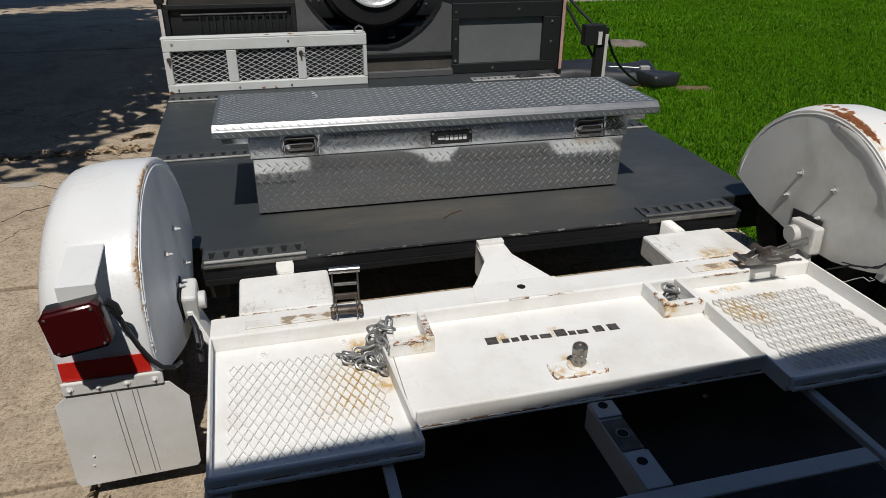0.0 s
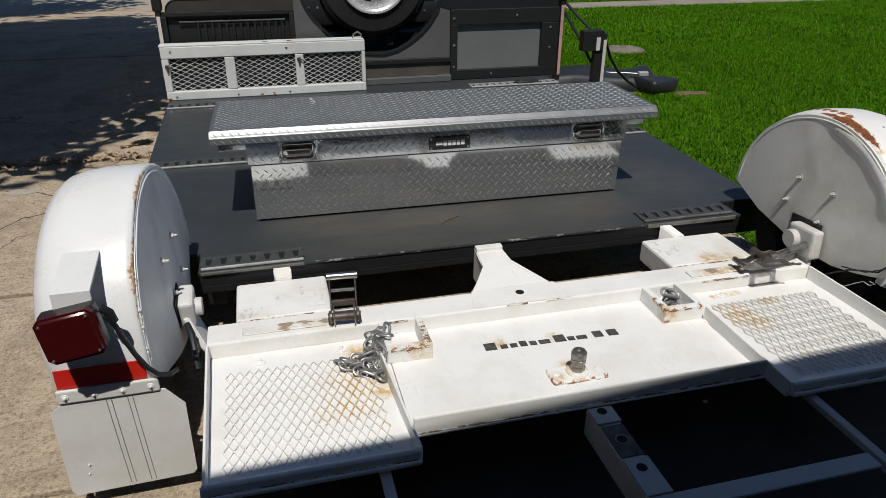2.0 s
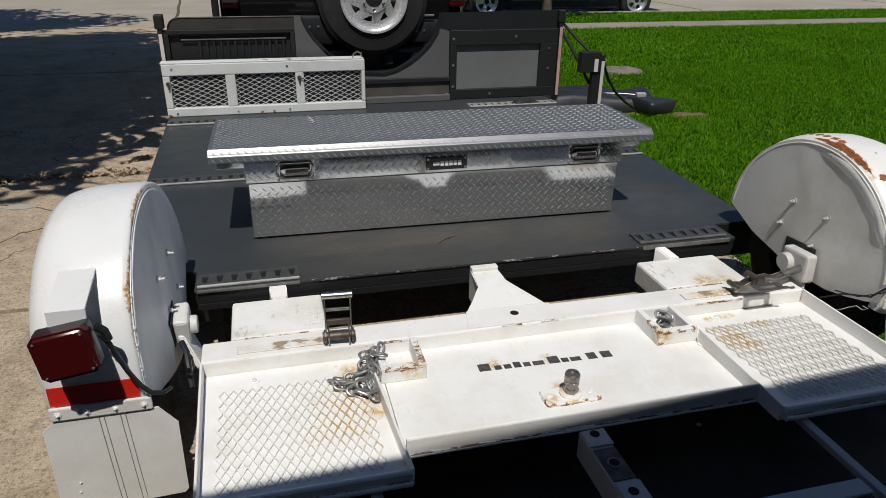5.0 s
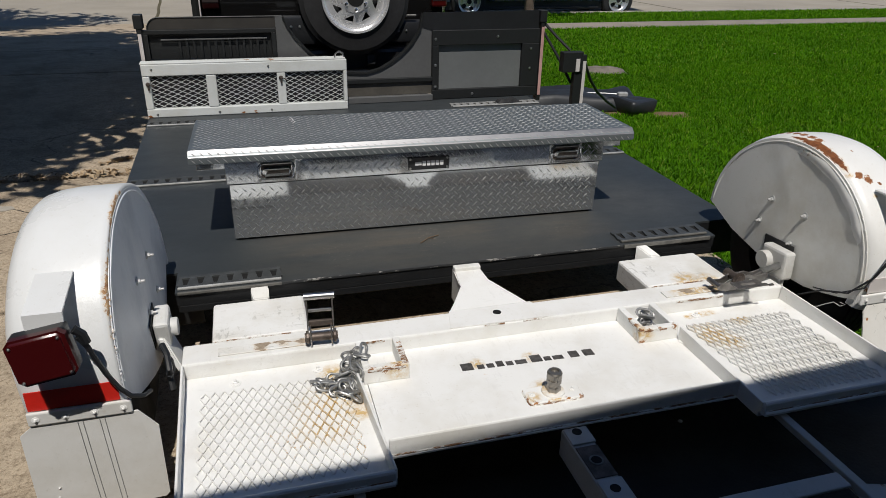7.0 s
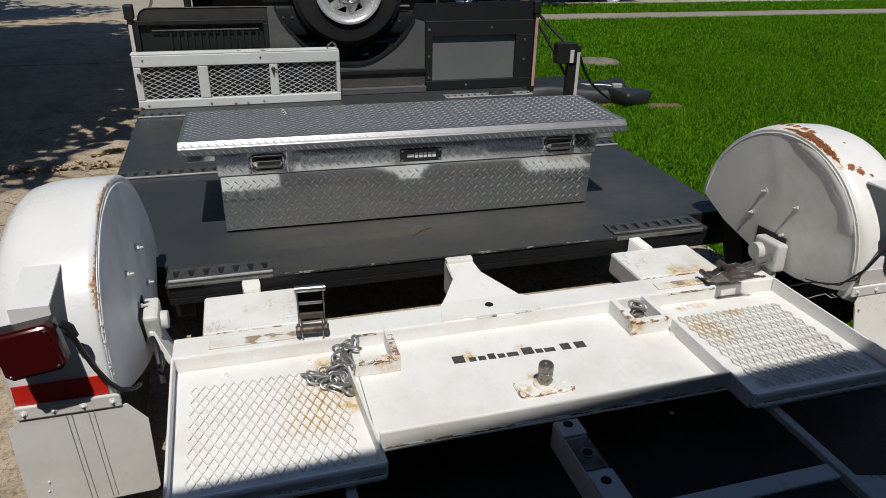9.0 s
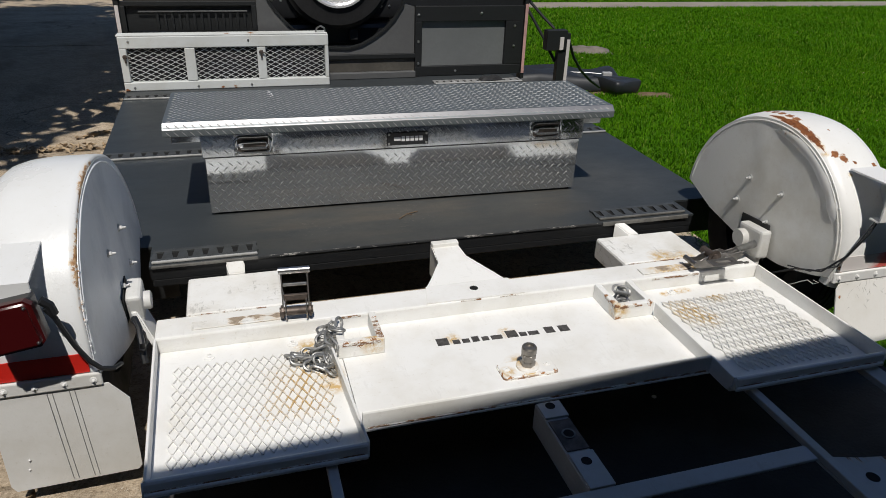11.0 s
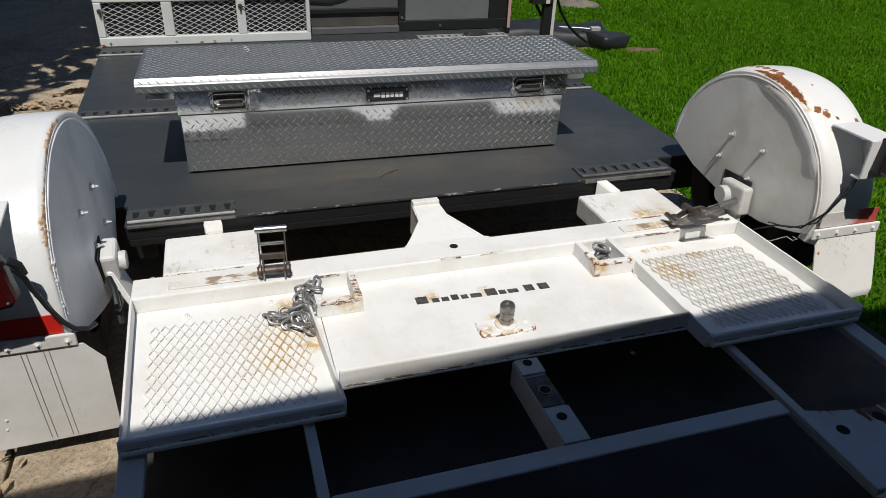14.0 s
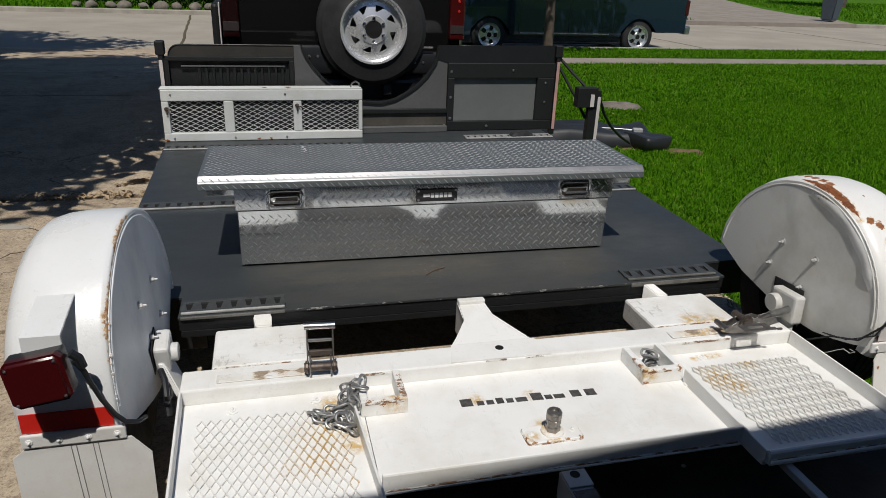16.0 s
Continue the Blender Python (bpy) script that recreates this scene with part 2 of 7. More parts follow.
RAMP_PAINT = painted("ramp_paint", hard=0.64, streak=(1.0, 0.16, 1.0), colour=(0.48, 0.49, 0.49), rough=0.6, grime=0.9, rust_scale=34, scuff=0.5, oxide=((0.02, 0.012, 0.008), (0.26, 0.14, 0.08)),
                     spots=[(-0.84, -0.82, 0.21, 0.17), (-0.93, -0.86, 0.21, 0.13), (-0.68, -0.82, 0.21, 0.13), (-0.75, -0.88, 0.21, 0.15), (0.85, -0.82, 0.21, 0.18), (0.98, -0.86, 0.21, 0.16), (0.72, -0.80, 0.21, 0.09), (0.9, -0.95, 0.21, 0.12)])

def deck_paint():
    """Black deck paint, smooth and worn, dusty where it is walked on."""
    m, t, b = nodes_of("black_deck_paint")
    big, mid, fine = noise_at(t, 1.3, 4, 0.55), noise_at(t, 6.0, 6, 0.72, (0.75, 1.3, 1)), noise_at(t, 150, 4, 0.7)
    dust = maths(t, "MULTIPLY", spot_mask(t, [(-0.35, 0.62, 0.335, 0.6), (-0.05, 0.66, 0.335, 0.6), (0.35, 0.68, 0.335, 0.55), (0.9, 0.85, 0.335, 0.4)]), ramp(t, mid, [(0.30, 0.25), (0.62, 1.0)]), clamp=True)
    col = mixed(t, ramp(t, big, [(0.35, 0.0), (0.65, 1.0)]), (0.029, 0.034, 0.037), (0.041, 0.046, 0.049))
    col = mixed(t, maths(t, "MULTIPLY", dust, 0.5), col, (0.100, 0.095, 0.084))
    col = mixed(t, ramp(t, fine, [(0.70, 0.0), (0.80, 0.3)]), col, (0.13, 0.12, 0.11))
    scr = maths(t, "MULTIPLY", ramp(t, noise_at(t, 9, 5, 0.75, (0.12, 1.6, 1)), [(0.66, 0.0), (0.69, 0.5)]), ramp(t, mid, [(0.45, 0.0), (0.6, 0.6)]))
    col = mixed(t, scr, col, (0.12, 0.115, 0.105))
    film = maths(t, "MULTIPLY", spot_mask(t, [(-0.55, 0.66, 0.335, 0.3), (-0.25, 0.66, 0.335, 0.35), (0.1, 0.68, 0.335, 0.35), (0.45, 0.68, 0.335, 0.3)]), ramp(t, noise_at(t, 5, 6, 0.72, (0.35, 2.2, 1)), [(0.44, 0.0), (0.62, 1.0)]), clamp=True)
    col = mixed(t, maths(t, "MULTIPLY", film, 0.6), col, (0.105, 0.088, 0.068))
    speck = maths(t, "MULTIPLY", spot_mask(t, [(-0.1, 0.66, 0.335, 0.22), (0.42, 0.62, 0.335, 0.16), (-0.5, 0.60, 0.335, 0.16)]), ramp(t, noise_at(t, 70, 5, 0.75, (0.6, 1, 1)), [(0.60, 0.0), (0.64, 0.8)]), clamp=True)
    col = mixed(t, speck, col, (0.17, 0.15, 0.125))
    b.inputs["Specular IOR Level"].default_value = 0.35
    t.links.new(col, b.inputs["Base Color"])
    t.links.new(ramp(t, mid, [(0.3, 0.5), (0.7, 0.38)]), b.inputs["Roughness"])
    bumped(t, b, fine, 0.12, 0.0015)
    return m


def chipped_edge():
    m, t, b = nodes_of("chipped_deck_edge")
    n = noise_at(t, 55, 6, 0.8, (0.35, 1, 1))
    t.links.new(mixed(t, ramp(t, n, [(0.57, 0.0), (0.61, 1.0)]), (0.03, 0.032, 0.034), (0.36, 0.35, 0.33)), b.inputs["Base Color"])
    b.inputs["Roughness"].default_value = 0.7
    return m


def rusted_line():
    m, t, b = nodes_of("rusted_fold")
    n = noise_at(t, 70, 6, 0.8, (0.35, 1, 1))
    c = mixed(t, ramp(t, n, [(0.47, 0.0), (0.52, 1.0)]), (0.72, 0.71, 0.67), (0.20, 0.10, 0.045))
    t.links.new(c, b.inputs["Base Color"])
    b.inputs["Roughness"].default_value = 0.85
    return m


CHIPPED = chipped_edge()
RUST_LINE = rusted_line()
BLACK_PAINT = deck_paint()
BLACK_STEEL = simple("black_steel", (0.024, 0.025, 0.027), 0.5, 0, 0.4, 8, 60, 0.15)
GREY_SHEET = simple("grey_sheet_metal", (0.15, 0.152, 0.152), 0.42, 0.35, 0.2, 3, 40, 0.06, 0.001)
WINDOW_SHEET = simple("dusty_grey_sheet", (0.18, 0.19, 0.19), 0.35, 0.2, 0.14, 4, 50, 0.05, 0.001)
SMOKED = simple("dusty_smoked_sheet", (0.05, 0.046, 0.04), 0.55, 0, 0.4, 5, 40, 0.08, 0.001)
DARK_FASCIA = simple("grimy_black_fascia", (0.010, 0.011, 0.0125), 0.55, 0, 0.5, 10, 70, 0.3)
KICK_SHEET = simple("dusty_brown_sheet", (0.085, 0.078, 0.066), 0.6, 0.1, 0.35, 5, 60, 0.1)
HEAD_BLACK = simple("flat_black_frame", (0.011, 0.0125, 0.013), 0.55, 0, 0.4, 8, 60, 0.15)
RIB_GREY = simple("grey_groove", (0.30, 0.30, 0.29), 0.7, 0, 0.2, 20, 90, 0.1, 0.001)
LIP_STEEL = simple("bright_worn_lip", (0.55, 0.55, 0.53), 0.4, 0.35, 0.35, 18, 90, 0.2, 0.001)
ZINC = simple("zinc_steel", (0.55, 0.55, 0.54), 0.33, 1.0, 0.3, 40, 160, 0.15, 0.001)
DARK_ZINC = simple("dulled_steel", (0.30, 0.285, 0.27), 0.42, 0.9, 0.4, 30, 120, 0.3, 0.001)
BROWN_STEEL = simple("browned_steel", (0.13, 0.105, 0.09), 0.55, 0.6, 0.5, 30, 140, 0.3, 0.001)
NICKEL = simple("dull_nickel", (0.30, 0.28, 0.25), 0.38, 0.8, 0.3, 50, 160, 0.2, 0.001)
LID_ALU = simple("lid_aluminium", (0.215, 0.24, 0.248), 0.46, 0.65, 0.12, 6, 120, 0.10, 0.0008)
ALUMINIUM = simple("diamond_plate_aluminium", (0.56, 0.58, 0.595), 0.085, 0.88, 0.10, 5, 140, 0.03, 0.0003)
EDGE_LUG = simple("polished_edge_lug", (0.28, 0.28, 0.28), 0.55, 1.0, 0.05, 20, 150, 0.05, 0.0005)
LUG_ALU = simple("worn_aluminium_lug", (0.60, 0.60, 0.59), 0.40, 0.85, 0.08, 20, 150, 0.05, 0.0005)
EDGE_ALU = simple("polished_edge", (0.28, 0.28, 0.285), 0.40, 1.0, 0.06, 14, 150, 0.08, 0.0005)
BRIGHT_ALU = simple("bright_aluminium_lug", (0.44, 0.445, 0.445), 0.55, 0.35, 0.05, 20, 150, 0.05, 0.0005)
CHROME = simple("chrome", (0.72, 0.72, 0.72), 0.12, 1.0, 0.08, 20, 120, 0.03, 0.0005)
RUBBER = simple("tyre_rubber", (0.017, 0.017, 0.018), 0.75, 0, 0.3, 12, 90, 0.3, 0.002)
BLACK_PLASTIC = simple("black_plastic", (0.018, 0.019, 0.021), 0.38, 0, 0.3, 6, 80, 0.1, 0.001)
RED_TAPE = simple("red_reflective_tape", (0.60, 0.022, 0.014), 0.35, 0, 0.12, 30, 220, 0.06, 0.0005)
FADED_TAPE = None
PALE_TAPE = simple("pale_reflective_tape", (0.62, 0.58, 0.56), 0.4, 0, 0.1, 30, 200, 0.05, 0.0005)
PINK_TAPE = simple("faded_pink_tape", (0.55, 0.33, 0.30), 0.45, 0, 0.25, 14, 200, 0.05, 0.0005)
LETTER = simple("dark_lettering", (0.075, 0.07, 0.066), 0.6, 0, 0.6, 60, 200, 0.05, 0.0005)
PALE_PRINT = simple("pale_print", (0.78, 0.78, 0.78), 0.4, 0, 0.05, 60, 200, 0.02, 0.0005)
STONE = simple("grey_stone", (0.19, 0.165, 0.135), 0.85, 0, 0.35, 9, 70, 0.5, 0.01)
KERB = simple("kerb_concrete", (0.36, 0.33, 0.28), 0.9, 0, 0.3, 3, 40, 0.4, 0.006)
SIDEWALK = simple("pavement_concrete", (0.27, 0.235, 0.195), 0.9, 0, 0.22, 1.2, 60, 0.3, 0.004)
# Nearly black: the deep foreground shade is put into this colour.
SHADED_SLAB = simple("shaded_slab", (0.034, 0.033, 0.032), 0.9, 0, 0.35, 3, 90, 0.5, 0.006)
STREET = simple("street_concrete", (0.34, 0.305, 0.25), 0.9, 0, 0.2, 0.6, 50, 0.3, 0.004)
SIDING = simple("blocker_siding", (0.13, 0.125, 0.12), 0.7, 0, 0.15, 1.5, 30, 0.1, 0.003)
BARK = simple("bark", (0.11, 0.08, 0.06), 0.9, 0, 0.4, 6, 30, 0.8, 0.02)
TRUCK_PAINT = simple("slate_blue_car_paint", (0.014, 0.030, 0.062), 0.22, 0.45, 0.12, 2, 120, 0.02, 0.0004, None, 0.8)
SUV_PAINT = simple("black_car_paint", (0.006, 0.0056, 0.0055), 0.3, 0.1, 0.15, 2, 120, 0.02, 0.0004, None, 0.8)
BIN_PLASTIC = simple("grey_bin_plastic", (0.07, 0.09, 0.11), 0.5, 0, 0.15, 4, 60, 0.05, 0.001)
# Black for flat discs and strips that paint the shade in holes and gaps.
SHADE_BLACK = simple("shade_black", (0.004, 0.004, 0.004), 0.95, 0, 0.2, 20, 90, 0.05)
BLOCKER_BRICK = simple("blocker_brick", (0.28, 0.17, 0.11), 0.85, 0, 0.3, 4, 40, 0.4, 0.006)
TURF_SEAM = simple("weedy_seam", (0.10, 0.085, 0.045), 0.95, 0, 0.4, 12, 60, 0.3)
DRY_LEAF = simple("dry_leaf", (0.44, 0.33, 0.21), 0.8, 0, 0.45, 25, 120, 0.3, 0.001)
TWIG = simple("dry_twig", (0.16, 0.11, 0.07), 0.85, 0, 0.3, 40, 120, 0.3, 0.001)
SOIL = simple("dry_soil", (0.17, 0.11, 0.06), 0.95, 0, 0.4, 14, 90, 0.8, 0.01)


def tape_faded():
    m, t, b = nodes_of("sun_faded_red_tape")
    xyz = t.nodes.new("ShaderNodeSeparateXYZ")
    t.links.new(t.nodes.new("ShaderNodeNewGeometry").outputs["Position"], xyz.inputs[0])
    n = maths(t, "ADD", noise_at(t, 14, 4, 0.6), maths(t, "MULTIPLY", maths(t, "SUBTRACT", xyz.outputs[0], 1.265), 4.0))
    t.links.new(mixed(t, ramp(t, n, [(0.40, 0.0), (0.66, 1.0)]), (0.66, 0.62, 0.60), (0.52, 0.09, 0.07)), b.inputs["Base Color"])
    b.inputs["Roughness"].default_value = 0.4
    return m


def lens_red(name, colour, glow=0.0):
    m, t, b = nodes_of(name)
    b.inputs["Base Color"].default_value = (*colour, 1)
    b.inputs["Roughness"].default_value, b.inputs["Coat Weight"].default_value = 0.3, 0.15
    w = put(t, "ShaderNodeTexVoronoi", Scale=160.0)
    t.links.new(t.nodes.new("ShaderNodeNewGeometry").outputs["Position"], w.inputs["Vector"])
    bumped(t, b, w.outputs["Distance"], 0.15, 0.001)
    return m


def glass_dark():
    m, t, b = nodes_of("tinted_car_glass")
    b.inputs["Base Color"].default_value = (0.012, 0.014, 0.016, 1)
    b.inputs["Roughness"].default_value, b.inputs["Coat Weight"].default_value = 0.05, 1.0
    return m


def aggregate():
    """Old driveway concrete with worn, pebbly exposed aggregate, stains and cracks."""
    m, t, b = nodes_of("driveway_concrete")
    pos = t.nodes.new("ShaderNodeNewGeometry").outputs["Position"]
    v = put(t, "ShaderNodeTexVoronoi", Scale=190.0)
    t.links.new(pos, v.inputs["Vector"])
    big, mid, fine, pit = noise_at(t, 0.8, 5, 0.6), noise_at(t, 7.0, 6, 0.7), noise_at(t, 210, 3, 0.7), noise_at(t, 60, 5, 0.75)
    worn = ramp(t, mid, [(0.40, 0.0), (0.62, 1.0)])
    col = mixed(t, ramp(t, big, [(0.3, 0.0), (0.7, 1.0)]), (0.46, 0.36, 0.25), (0.61, 0.505, 0.38))
    peb = mixed(t, ramp(t, v.outputs["Color"], [(0.2, 0.0), (0.8, 1.0)]), (0.15, 0.105, 0.062), (0.55, 0.47, 0.36))
    col = mixed(t, maths(t, "ADD", maths(t, "MULTIPLY", worn, 0.4), 0.08), col, peb)
    col = mixed(t, ramp(t, pit, [(0.52, 0.0), (0.66, 0.75)]), col, (0.15, 0.105, 0.06))
    col = mixed(t, ramp(t, fine, [(0.55, 0.0), (0.72, 0.4)]), col, (0.60, 0.53, 0.42))
    crack = put(t, "ShaderNodeTexVoronoi", Scale=0.55)
    crack.feature = "DISTANCE_TO_EDGE"
    warp = t.nodes.new("ShaderNodeVectorMath")
    warp.operation = "ADD"
    nz = put(t, "ShaderNodeTexNoise", Scale=2.2, Detail=5.0)
    t.links.new(pos, nz.inputs["Vector"])
    t.links.new(pos, warp.inputs[0])
    t.links.new(nz.outputs["Color"], warp.inputs[1])
    t.links.new(warp.outputs[0], crack.inputs["Vector"])
    line = maths(t, "MULTIPLY", ramp(t, crack.outputs["Distance"], [(0.0, 1.0), (0.006, 0.0)]), ramp(t, big, [(0.42, 0.0), (0.52, 0.9)]))
    col = mixed(t, line, col, (0.05, 0.038, 0.026))
    stain = ramp(t, noise_at(t, 1.9, 6, 0.7), [(0.48, 0.0), (0.64, 0.42)])
    col = mixed(t, stain, col, (0.16, 0.125, 0.088))
    blot = ramp(t, noise_at(t, 15, 6, 0.75), [(0.48, 0.0), (0.62, 0.34)])
    col = mixed(t, blot, col, (0.175, 0.128, 0.082))
    grit = ramp(t, noise_at(t, 95, 4, 0.8), [(0.36, 0.40), (0.48, 0.0)])
    col = mixed(t, grit, col, (0.12, 0.085, 0.052))
    chip = put(t, "ShaderNodeTexVoronoi", Scale=24.0)
    t.links.new(warp.outputs[0], chip.inputs["Vector"])
    flake = maths(t, "MULTIPLY", ramp(t, chip.outputs["Distance"], [(0.10, 1.0), (0.16, 0.0)]), ramp(t, noise_at(t, 5.0, 4, 0.7), [(0.54, 0.0), (0.60, 0.9)]))
    col = mixed(t, flake, col, (0.66, 0.60, 0.50))
    t.links.new(col, b.inputs["Base Color"])
    b.inputs["Roughness"].default_value = 0.93
    h = maths(t, "SUBTRACT", maths(t, "ADD", maths(t, "MULTIPLY", pit, -1.2), fine), maths(t, "MULTIPLY", line, 1.5))
    bumped(t, b, h, 0.65, 0.007)
    return m


def leafy(name, dark, light, rough=0.5, trans=0.35, pale=None):
    m, t, b = nodes_of(name)
    isl = t.nodes.new("ShaderNodeNewGeometry").outputs["Random Per Island"]
    patch = noise_at(t, 0.9, 4, 0.6)
    c = mixed(t, isl, dark, light)
    c = mixed(t, ramp(t, patch, [(0.35, 0.0), (0.7, 0.5)]), c, tuple(x * 0.62 for x in dark))
    c = mixed(t, ramp(t, noise_at(t, 3.5, 5, 0.7), [(0.52, 0.0), (0.68, 0.45)]), c, (light[0] * 1.25, light[1] * 0.95, light[2]))
    if pale:
        c = mixed(t, ramp(t, maths(t, "FRACT", maths(t, "MULTIPLY", isl, 37.0)), [(0.93, 0.0), (0.96, 0.75)]), c, pale)
    t.links.new(c, b.inputs["Base Color"])
    b.inputs["Roughness"].default_value = rough
    b.inputs["Specular IOR Level"].default_value = 0.06
    tr = t.nodes.new("ShaderNodeBsdfTranslucent")
    t.links.new(c, tr.inputs["Color"])
    mx = t.nodes.new("ShaderNodeMixShader")
    mx.inputs[0].default_value = trans
    t.links.new(b.outputs[0], mx.inputs[1])
    t.links.new(tr.outputs[0], mx.inputs[2])
    t.links.new(mx.outputs[0], t.nodes["Material Output"].inputs[0])
    return m


def turf():
    m, t, b = nodes_of("turf_ground")
    big, fine = noise_at(t, 0.5, 5, 0.6), noise_at(t, 45, 4, 0.7)
    c = mixed(t, ramp(t, fine, [(0.35, 0.0), (0.65, 1.0)]), (0.035, 0.10, 0.006), (0.085, 0.22, 0.010))
    c = mixed(t, ramp(t, big, [(0.35, 0.0), (0.7, 0.45)]), c, (0.05, 0.085, 0.016))
    t.links.new(c, b.inputs["Base Color"])
    b.inputs["Roughness"].default_value = 0.95
    b.inputs["Specular IOR Level"].default_value = 0.05
    bumped(t, b, fine, 0.8, 0.03)
    return m


FADED_TAPE = tape_faded()
TAIL_RED = lens_red("red_lens", (0.046, 0.0025, 0.003))
AMBER = lens_red("amber_lens", (0.55, 0.14, 0.02))
RAIL_GREY = simple("worn_grey_rail", (0.075, 0.08, 0.082), 0.5, 0.3, 0.35, 20, 90, 0.2, 0.001)
ANGLE_GREY = simple("scraped_grey_angle", (0.20, 0.195, 0.18), 0.5, 0.4, 0.5, 14, 90, 0.25, 0.001)
CAR_GLASS = glass_dark()
DRIVE = aggregate()
GRASS = leafy("grass_blades", (0.046, 0.152, 0.003), (0.118, 0.30, 0.006), 0.8, 0.35, (0.26, 0.36, 0.05))
LEAF = leafy("tree_leaves", (0.030, 0.075, 0.012), (0.08, 0.16, 0.03), 0.45, 0.25)
TURF = turf()


# ---- mesh helpers ----
def box(bm, a, b, r=0.0, m=None):
    made = bmesh.ops.create_cube(bm, size=1.0)["verts"]
    size = [abs(b[i] - a[i]) for i in range(3)]
    mid = [(a[i] + b[i]) / 2 for i in range(3)]
    for v in made:
        v.co = Vector((v.co[i] * size[i] + mid[i] for i in range(3)))
    if r > 0:
        edges = list({e for v in made for e in v.link_edges})
        res = bmesh.ops.bevel(bm, geom=edges, offset=min(r, 0.45 * min(size)), segments=2, profile=0.5, affect="EDGES")
        made = list({v for f in res["faces"] for v in f.verts} | {v for v in made if v.is_valid})
    if m is not None:
        bmesh.ops.transform(bm, matrix=m, verts=[v for v in made if v.is_valid])
    return made


def prism(bm, pts, axis, lo, hi):
    """Extrudes a 2D outline along an axis; the outline's two coordinates are the other axes in order."""
    def at(p, d):
        c = [p[0], p[1]]
        c.insert(axis, d)
        return Vector(c)
    lows = [bm.verts.new(at(p, lo)) for p in pts]
    highs = [bm.verts.new(at(p, hi)) for p in pts]
    bm.faces.new(lows)
    bm.faces.new(highs[::-1])
    n = len(pts)
    for i in range(n):
        j = (i + 1) % n
        bm.faces.new((lows[j], lows[i], highs[i], highs[j]))
    return lows + highs


def sweep(bm, path, radius, sides=8, closed=False, caps=True, flat=1.0):
    """A round bar along points."""
    pts = [Vector(p) for p in path]
    n = len(pts)
    rings, up = [], None
    for i in range(n):
        if closed:
            d = pts[(i + 1) % n] - pts[i - 1]
        else:
            d = pts[min(i + 1, n - 1)] - pts[max(i - 1, 0)]
        d.normalize()
        if up is None:
            up = Vector((0, 0, 1)) if abs(d.z) < 0.9 else Vector((0, 1, 0))
        side = d.cross(up).normalized()
        up = side.cross(d).normalized()
        r = radius[i] if isinstance(radius, (list, tuple)) else radius
        rings.append([bm.verts.new(pts[i] + side * (math.cos(a) * r) + up * (math.sin(a) * r * flat))
                      for a in (2 * math.pi * k / sides for k in range(sides))])
    for i in range(n if closed else n - 1):
        a, b = rings[i], rings[(i + 1) % n]
        for k in range(sides):
            bm.faces.new((a[k], a[(k + 1) % sides], b[(k + 1) % sides], b[k]))
    if caps and not closed:
        bm.faces.new(rings[0][::-1])
        bm.faces.new(rings[-1])


def lathe(bm, profile, origin, axis, n=24, close=False):
    """Turns a profile of (radius, height) round an axis."""
    axis = Vector(axis).normalized()
    ref = Vector((0, 0, 1)) if abs(axis.z) < 0.9 else Vector((1, 0, 0))
    u = axis.cross(ref).normalized()
    w = axis.cross(u)
    o = Vector(origin)
    rings = [[bm.verts.new(o + axis * h + (u * math.cos(a) + w * math.sin(a)) * max(r, 1e-4))
              for a in (2 * math.pi * k / n for k in range(n))] for r, h in profile]
    pairs = list(zip(rings, rings[1:])) + ([(rings[-1], rings[0])] if close else [])
    for a, b in pairs:
        for k in range(n):
            bm.faces.new((a[k], a[(k + 1) % n], b[(k + 1) % n], b[k]))
    if not close:
        bm.faces.new(rings[0][::-1])
        bm.faces.new(rings[-1])


def part(name, bm, material, parent=None, label="", smooth=False, angle=35):
    bmesh.ops.recalc_face_normals(bm, faces=bm.faces)
    me = bpy.data.meshes.new(name)
    bm.to_mesh(me)
    bm.free()
    me.materials.append(material)
    if smooth:
        me.shade_smooth()
        try:
            me.set_sharp_from_angle(angle=radians(angle))
        except AttributeError:
            pass
    ob = new(name, me)
    if parent is not None:
        ob.parent = parent
    if label:
        tagged(ob, label)
    return ob


def thing(name, label, category, group="", kind=""):
    return tagged(new(name), label, category, group, kind)


def boxed(name, a, b, material, parent, r=0.003, label="", m=None):
    bm = bmesh.new()
    box(bm, a, b, r, m)
    return part(name, bm, material, parent, label)


def shared(name, mesh, parent, m, label=""):
    ob = new(name, mesh)
    ob.parent = parent
    ob.matrix_local = m
    if label:
        tagged(ob, label)
    return ob


def bolt_mesh(r=0.009, h=0.022):
    bm = bmesh.new()
    lathe(bm, [(r * 1.7, 0), (r * 1.7, 0.002), (r * 1.25, 0.0025)], (0, 0, 0), (0, 0, 1), 14)
    lathe(bm, [(r, 0.002), (r, h * 0.5), (r * 0.8, h * 0.55)], (0, 0, 0), (0, 0, 1), 6)
    lathe(bm, [(r * 0.5, h * 0.5), (r * 0.5, h), (r * 0.35, h * 1.05)], (0, 0, 0), (0, 0, 1), 10)
    bmesh.ops.recalc_face_normals(bm, faces=bm.faces)
    me = bpy.data.meshes.new("bolt")
    bm.to_mesh(me)
    bm.free()
    return me


